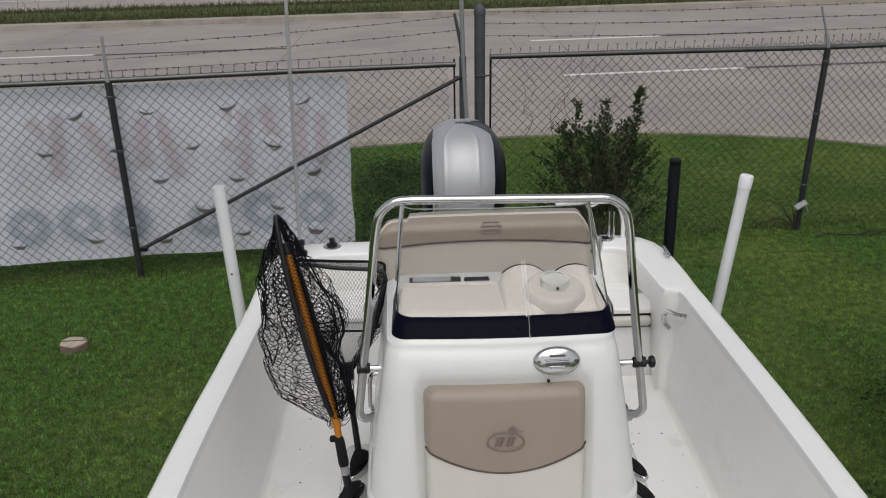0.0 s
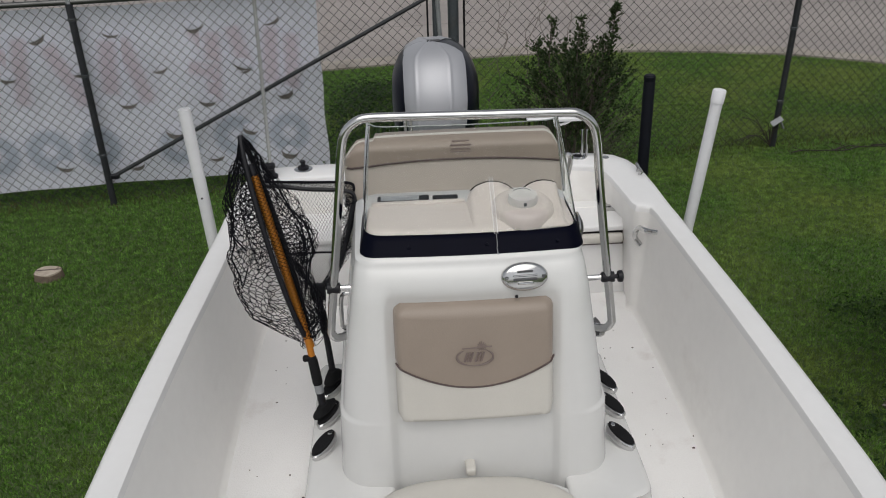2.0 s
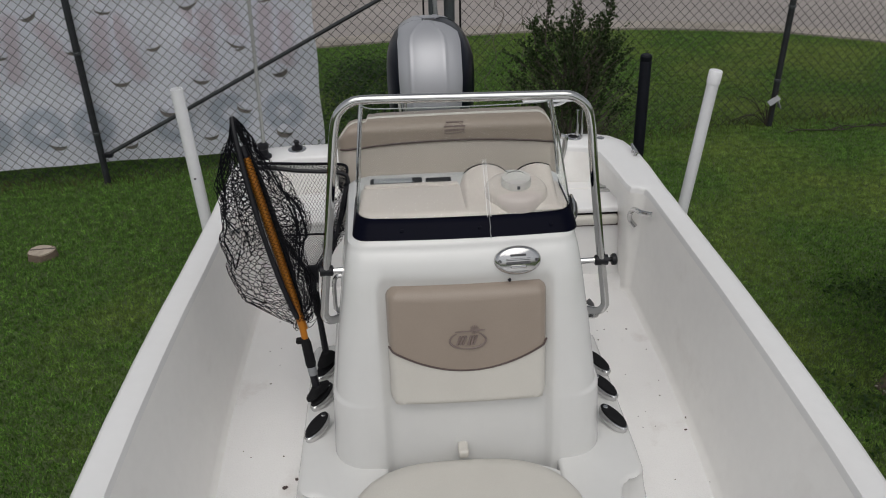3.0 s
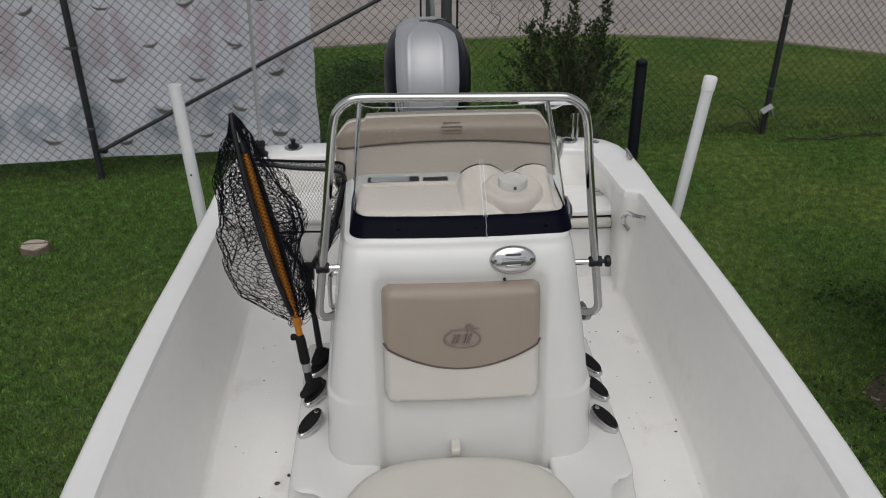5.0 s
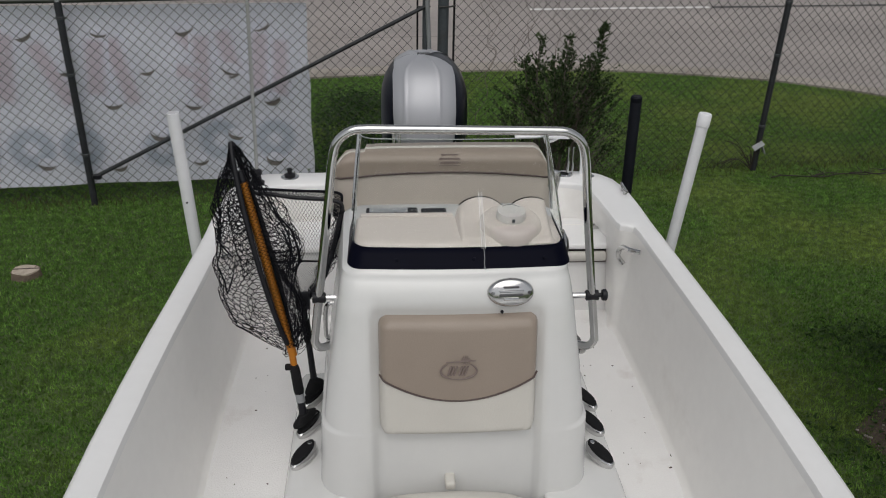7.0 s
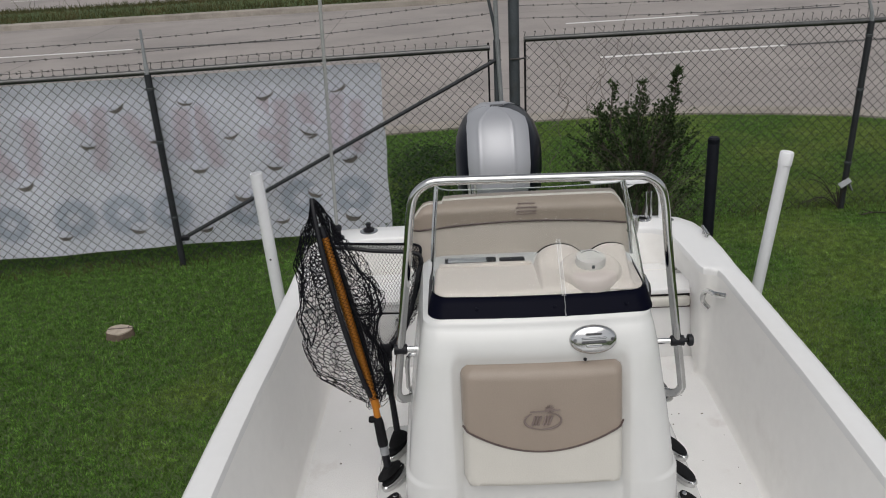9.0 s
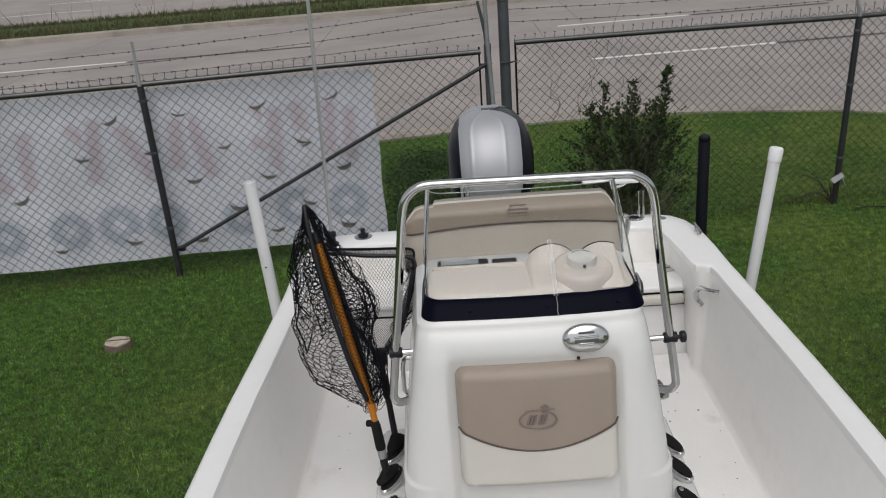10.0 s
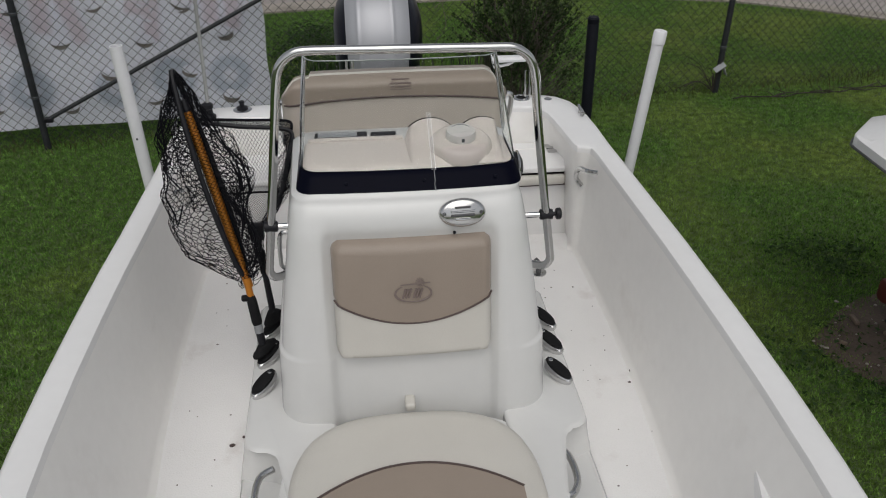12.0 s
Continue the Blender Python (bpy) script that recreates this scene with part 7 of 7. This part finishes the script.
    sweep(bm, curve_pts([V(-0.79, 3.12, 1.612), V(-0.6, 3.125, 1.598), V(-0.44, 3.12, 1.590), V(-0.418, 3.06, 1.58)], 5), 0.006, 6)
    sweep(bm, curve_pts([back_l, V(-0.6, 3.11, 1.285), back_r, V(-0.425, 3.06, 1.48)], 5), 0.0045, 6)
    sweep(bm, curve_pts([tr + V(-0.01, 0, 0), V(-0.42, 3.0, 1.50), V(-0.46, 2.97, 1.38), back_r], 5), 0.005, 6)
    part("hem_cord", bm, NET, n2, "black hem cord")


build_nets()


# ---------------------------------------------------------------- neighbouring boat nose on its trailer
def build_neighbour():
    nb = thing("skiff", "white blunt-nosed skiff on a trailer beside the lawn", "boat", at=(4.0, 3.34, 0.4))
    C = 2.945
    half = [(2.18, 0.42), (2.185, 0.46), (2.22, 0.51), (2.40, 0.685), (2.48, 0.70), (6.5, 0.74)]
    stations = [2.18, 2.185, 2.22, 2.31, 2.40, 2.48, 2.7, 3.0, 3.4, 4.0, 5.0, 6.5]

    def sec(x, fn):
        w = interp(x, half)
        t = min(1, (x - 2.11) / 1.6)
        right = fn(w, t)
        return [V(x + dx, C + s * y, z - 0.015) for s, pts in ((-1, right[::-1]), (1, right[1:])) for y, z, dx in pts]

    bm = bmesh.new()
    loft(bm, [sec(x, lambda w, t: [(0, 1.10 - 0.5 * t ** 0.8, 0.6 * (1 - t)), (w * 0.55, 1.12 - 0.5 * t ** 0.8, 0.5 * (1 - t)), (w * 0.75, 1.22 - 0.35 * t, 0.22 * (1 - t)), (w - 0.004, 1.245, 0.012 * (1 - t))]) for x in stations], closed=False)
    part("hull", bm, GELCOAT, nb, "white flared hull", 50)
    bm = bmesh.new()
    loft(bm, [sec(x, lambda w, t: [(0, 1.345, 0.09), (max(w - 0.14, 0.02), 1.345, 0.09), (max(w - 0.09, 0.02), 1.335, 0.06), (max(w - 0.05, 0.02), 1.297, 0.035), (w - 0.01, 1.292, 0.004), (w, 1.282, 0.0), (w, 1.245, 0.0)]) for x in stations], closed=False)
    prow = sec(stations[0], lambda w, t: [(0, 1.345, 0.09), (max(w - 0.14, 0.02), 1.345, 0.09), (max(w - 0.09, 0.02), 1.335, 0.06), (max(w - 0.05, 0.02), 1.297, 0.035), (w - 0.01, 1.292, 0.004), (w, 1.282, 0.0)])
    nose = [V(stations[0], p.y, 1.277) for p in prow]
    loft(bm, [prow, nose, [V(p.x, p.y, 1.23) for p in nose]], closed=False)
    part("deck", bm, GELCOAT, nb, "white crowned foredeck", 40)
    bm = bmesh.new()
    path = [V(x - 0.006, C + (interp(x, half) + 0.002), 1.232) for x in stations]
    path = [V(p.x, 2 * C - p.y, p.z) for p in path[::-1]] + path
    sweep(bm, path, 0.006, 8)
    part("rub_rail", bm, STEEL_DARK, nb, "grey rub rail")
    tr = thing("boat_trailer", "dark steel trailer under the neighbouring skiff", "trailer", at=(4.5, 3.34, 0))
    bm = bmesh.new()
    rbox(bm, 2.9, 7.0, C - 0.04, C + 0.04, 0.38, 0.46, 0.006, 1)
    rbox(bm, 4.0, 6.9, C - 0.6, C - 0.54, 0.40, 0.55, 0.006, 1)
    rbox(bm, 4.0, 6.9, C + 0.54, C + 0.6, 0.40, 0.55, 0.006, 1)
    rbox(bm, 4.0, 4.08, C - 0.6, C + 0.6, 0.40, 0.46, 0.006, 1)
    rbox(bm, 6.2, 6.28, C - 0.6, C + 0.6, 0.40, 0.53, 0.006, 1)
    part("frame", bm, STEEL_DARK, tr, "dark steel frame")
    bm = bmesh.new()
    sweep(bm, [V(2.98, 3.0, 0.02), V(2.98, 3.0, 0.75)], 0.028, 10)
    part("jack", bm, BLACK_PLASTIC, tr, "black tongue jack")
    bm = bmesh.new()
    rbox(bm, 2.70, 2.95, 3.50, 3.60, 0.18, 0.32, 0.03, 2)
    part("jack_housing", bm, TRUCK_RED, tr, "dark red jack housing")
    bm = bmesh.new()
    sweep(bm, [V(2.83, 3.56, 0.0), V(2.83, 3.56, 0.17)], 0.03, 10)
    part("jack_foot", bm, BLACK_PLASTIC, tr)
    for s in (-1, 1):
        bm = bmesh.new()
        lathe(bm, V(5.4, C + s * 0.62, 0.29), (0, s, 0), [(0.17, 0), (0.26, 0.01), (0.29, 0.05), (0.29, 0.13), (0.26, 0.17), (0.17, 0.18)], 28)
        part("wheel", bm, TYRE, tr, "black trailer tyre")


build_neighbour()


# ---------------------------------------------------------------- traffic standing on the road
HEAD_DEG = math.degrees(math.atan(ROAD_K))


def wheel(parent, m, x, y, r, w, name="wheel"):
    s = 1 if y > 0 else -1
    bm = bmesh.new()
    lathe(bm, m @ V(x, y - s * w, r), m.to_3x3() @ V(0, s, 0), [(r * 0.66, 0), (r * 0.94, 0.01), (r, 0.04), (r, w - 0.04), (r * 0.94, w - 0.01), (r * 0.68, w)], 26)
    ty = part(name, bm, TYRE, parent, "black tyre")
    bm = bmesh.new()
    lathe(bm, m @ V(x, y - s * 0.04, r), m.to_3x3() @ V(0, s, 0), [(r * 0.66, -0.05), (r * 0.66, 0.025), (r * 0.60, 0.03), (r * 0.56, 0.0), (r * 0.2, 0.01), (r * 0.15, 0.03), (r * 0.02, 0.035)], 26)
    rim = part("rim", bm, STEEL_DARK, ty, "wheel rim")
    for k in range(5):
        t = k * 2 * math.pi / 5 + 0.4
        bm = bmesh.new()
        sweep(bm, [m @ V(x, y - s * 0.005, r), m @ V(x + r * 0.6 * math.cos(t), y - s * 0.005, r + r * 0.6 * math.sin(t))], [0.05, 0.035], 6)
        part("spoke", bm, RIM, ty, "silver alloy spoke")
    return ty


def car(name, label, paint, m, L=4.6, W=1.8, roof=1.44, belt=0.92, hood=0.86, boot=0.98, suv=False):
    """A car that faces +x from the pose m at the middle of its footprint."""
    ob = thing(name, label, "car", "traffic on the road", at=m.translation)
    h = L / 2
    if suv:
        top = [(-h, 0.95), (-h + 0.05, 1.02), (-h + 0.9, 1.04), (0.6, 1.02), (1.0, 1.0), (h - 0.45, 0.93), (h - 0.1, 0.80), (h, 0.62)]
        glass = [(-h + 0.08, 1.02), (-h + 0.25, 1.45), (-h + 0.5, roof - 0.03), (-0.3, roof), (0.35, roof - 0.05), (1.05, 1.0)]
    else:
        top = [(-h, 0.72), (-h + 0.06, boot - 0.06), (-h + 0.2, boot), (-h + 0.7, boot + 0.02), (0.2, belt + 0.04), (1.0, belt), (h - 0.7, hood - 0.03), (h - 0.2, hood - 0.13), (h, 0.55)]
        glass = [(-h + 0.45, boot), (-h + 1.15, roof - 0.10), (-h + 1.6, roof - 0.015), (-0.25, roof), (0.3, roof - 0.05), (1.28, belt - 0.01)]
    xs = sorted({*(round(-h + L * i / 30, 3) for i in range(31)), -h + 0.05, h - 0.05})

    def halfw(x):
        e = max(0.0, (abs(x) - (h - 0.55)) / 0.55)
        return W / 2 * (1 - 0.24 * e ** 2.2)

    bm = bmesh.new()
    rings = []
    for x in xs:
        w, zt = halfw(x), interp(x, top)
        zb = 0.20 + 0.10 * max(0, (abs(x) - (h - 0.5)) / 0.5) ** 2
        zm = zb + (zt - zb) * 0.55
        prof = [(0, zb), (w * 0.86, zb), (w * 0.97, zb + 0.07), (w, zm * 0.85), (w * 0.985, zm), (w * 0.955, zt - 0.05), (w * 0.90, zt - 0.01), (w * 0.6, zt + 0.012), (0, zt + 0.02)]
        rings.append([m @ V(x, y, z) for y, z in prof] + [m @ V(x, -y, z) for y, z in prof[-2:0:-1]])
    loft(bm, rings)
    part("body", bm, paint, ob, "glossy painted body", 40)
    gx = [a for a, _ in glass]
    xs2 = [gx[0] + (gx[-1] - gx[0]) * i / 22 for i in range(23)]

    def green(inset, lift):
        rings = []
        for x in xs2:
            zt, zb = interp(x, glass) + lift, interp(x, top) - 0.03
            zt = max(zt, zb + 0.01)
            wb = halfw(x) * 0.93 - inset
            wt = wb - 0.20 * min(1, (zt - zb) / 0.5)
            rings.append([m @ V(x, y, z) for y, z in ((-wb, zb), (-wt - 0.01, zt - 0.03), (-wt + 0.06, zt), (0, zt + 0.012), (wt - 0.06, zt), (wt + 0.01, zt - 0.03), (wb, zb))])
        return rings
    bm = bmesh.new()
    loft(bm, green(0.0, 0.0))
    part("window_glass", bm, CAR_GLASS, ob, "dark tinted window glass", 40)
    # roof skin and pillars
    bm = bmesh.new()
    rows = []
    for x in xs2:
        if glass[1][0] - 0.1 < x < glass[-2][0] + 0.12:
            zt = interp(x, glass)
            w = halfw(x) * 0.93 - 0.20
            rows.append([m @ V(x, y, z) for y, z in ((-w - 0.02, zt - 0.045), (-w + 0.03, zt + 0.004), (0, zt + 0.022), (w - 0.03, zt + 0.004), (w + 0.02, zt - 0.045))])
    loft(bm, rows, closed=False)
    part("roof", bm, paint, ob, "painted roof", 40)
    for s in (-1, 1):
        for (xa, xb) in ((glass[0][0] + 0.02, glass[1][0]), (-0.28, -0.26), (glass[-1][0], glass[-2][0])) + (((-h + 1.15, -h + 1.2),) if suv else ()):
            za, zb = interp(xa, top), interp(xb, glass) - 0.03
            wa, wb = halfw(xa) * 0.93, halfw(xb) * 0.93 - 0.19
            bm = bmesh.new()
            sweep(bm, [m @ V(xa, s * wa, za), m @ V((xa + xb) / 2, s * ((wa + wb) / 2 + 0.012), (za + zb) / 2 + 0.02), m @ V(xb, s * wb, zb)], 0.035, 6)
            part("pillar", bm, paint, ob)
        bm = bmesh.new()
        rbox(bm, -0.08, 0.08, -0.08, 0.08, -0.06, 0.06, 0.03, 2, m @ Matrix.Translation((0.85, s * (W / 2 + 0.02), belt + 0.08)))
        part("mirror", bm, paint, ob)
        bm = bmesh.new()
        rbox(bm, -0.22, 0.22, -0.12, 0.12, -0.06, 0.06, 0.03, 2, m @ Matrix.Translation((-h + 0.24, s * (W / 2 - 0.17), boot - 0.14 if not suv else 1.0)))
        part("tail_lamp", bm, TAIL, ob, "red tail lamp")
        bm = bmesh.new()
        rbox(bm, -0.24, 0.24, -0.14, 0.14, -0.05, 0.05, 0.03, 2, m @ Matrix.Translation((h - 0.40, s * (W / 2 - 0.20), 0.68 if not suv else 0.80)) @ pose(0, 0, 0, 0, 8, -s * 22))
        part("head_lamp", bm, HEAD, ob, "clear head lamp")
        for x in (-h + 0.98, h - 0.92):
            # dark arch behind each wheel
            bm = bmesh.new()
            disc(bm, m @ V(x, s * (W / 2 - 0.22), 0.34), m.to_3x3() @ V(0, s, 0), 0.37, 0.37, 0.225, 24)
            part("wheel_arch", bm, BLACK_RUBBER, ob, "dark wheel arch")
            wheel(ob, m, x, s * (W / 2 + 0.012), 0.33 if not suv else 0.35, 0.21)
        bm = bmesh.new()
        rbox(bm, -0.9, 0.55, -0.008, 0.008, -0.008, 0.008, 0.003, 1, m @ Matrix.Translation((0.0, s * (W / 2 - 0.004), 0.66)))
        part("side_crease", bm, paint, ob)
    return ob


def on_road(x, y):
    return pose(x, y + ROAD_K * x, 0.014, 0, 0, HEAD_DEG)


car("sedan", "dark blue-black sedan on the near lanes of the road", CAR_BLACK, on_road(13.15, 17.3), L=4.57, W=1.80, roof=1.44)
car("sedan", "black sedan with red tail lamps on the far carriageway", CAR_BLACK, on_road(2.3, 30.3), L=5.0, W=1.89, roof=1.47, belt=0.98, hood=0.95, boot=1.04)
car("sedan", "dark red sedan on the far carriageway", CAR_RED, on_road(17.6, 43.7), L=4.7, W=1.8, roof=1.43)
car("suv", "white sport utility car on the far carriageway", CAR_WHITE, on_road(-20.2, 46.3), L=4.5, W=1.82, roof=1.68, suv=True)


def build_truck():
    m = on_road(2.0, 48.2)
    tr = thing("flatbed_trailer", "dark red three-axle flatbed trailer on the far carriageway", "trailer", at=m.translation)
    bm = bmesh.new()
    rbox(bm, -11.2, 4.2, -1.2, 1.2, 1.25, 1.45, 0.03, 1, m)
    rbox(bm, -10.5, 3.5, -0.45, -0.30, 0.85, 1.25, 0.02, 1, m)
    rbox(bm, -10.5, 3.5, 0.30, 0.45, 0.85, 1.25, 0.02, 1, m)
    rbox(bm, -5.0, 3.6, -1.15, 1.15, 1.02, 1.26, 0.04, 1, m)
    part("bed", bm, TRUCK_RED, tr, "dark red steel bed")
    for x in (-9.9, -8.55, -7.2):
        for s in (-1, 1):
            wheel(tr, m, x, s * 1.22, 0.52, 0.5)
        bm = bmesh.new()
        sweep(bm, [m @ V(x, -0.9, 0.52), m @ V(x, 0.9, 0.52)], 0.09, 8)
        part("axle", bm, BLACK_RUBBER, tr)
    for y0 in (-1.15, 0.6):
        bm = bmesh.new()
        rbox(bm, -11.15, -11.1, y0, y0 + 0.55, 0.35, 1.25, 0.01, 1, m)
        part("mud_flap", bm, BLACK_RUBBER, tr, "black mud flap")

    tc = thing("truck_tractor", "dark blue tractor truck with steel tank on the far carriageway", "truck", at=m.translation)
    bm = bmesh.new()
    rbox(bm, 2.0, 11.2, -0.45, 0.45, 0.75, 1.05, 0.02, 1, m)
    part("chassis", bm, BLACK_RUBBER, tc, "black chassis")
    bm = bmesh.new()
    rbox(bm, 5.8, 9.0, -1.2, 1.2, 0.85, 3.6, 0.12, 3, m)
    rbox(bm, 8.9, 11.2, -0.95, 0.95, 0.85, 2.1, 0.18, 3, m)
    part("cab", bm, TRUCK_BLUE, tc, "dark blue cab", 40)
    bm = bmesh.new()
    rbox(bm, 11.0, 11.35, -1.15, 1.15, 0.40, 0.80, 0.06, 2, m)
    part("bumper", bm, CHROME, tc, "chrome bumper")
    for s in (-1, 1):
        bm = bmesh.new()
        rbox(bm, 5.9, 8.6, s * 0.98 - 0.25, s * 0.98 + 0.25, 0.40, 0.95, 0.1, 2, m)
        part("side_skirt", bm, TRUCK_BLUE, tc, "dark blue side skirt")
        bm = bmesh.new()
        sweep(bm, [m @ V(8.65, s * 0.95, 0.70), m @ V(9.45, s * 0.95, 0.70)], 0.30, 16)
        part("fuel_tank", bm, CHROME, tc, "polished fuel tank")
        bm = bmesh.new()
        rings = []
        for k in range(9):
            t = math.pi * k / 8
            rings.append([m @ V(10.3 + 0.66 * math.cos(t), y, 0.52 + 0.66 * math.sin(t)) for y in (s * 0.62, s * 1.2)])
        loft(bm, rings, closed=False)
        part("mudguard", bm, TRUCK_BLUE, tc, "blue mudguard", 60)
        wheel(tc, m, 10.3, s * 1.2, 0.52, 0.32)
        for x in (3.0, 4.4):
            wheel(tc, m, x, s * 1.22, 0.52, 0.5)


build_truck()
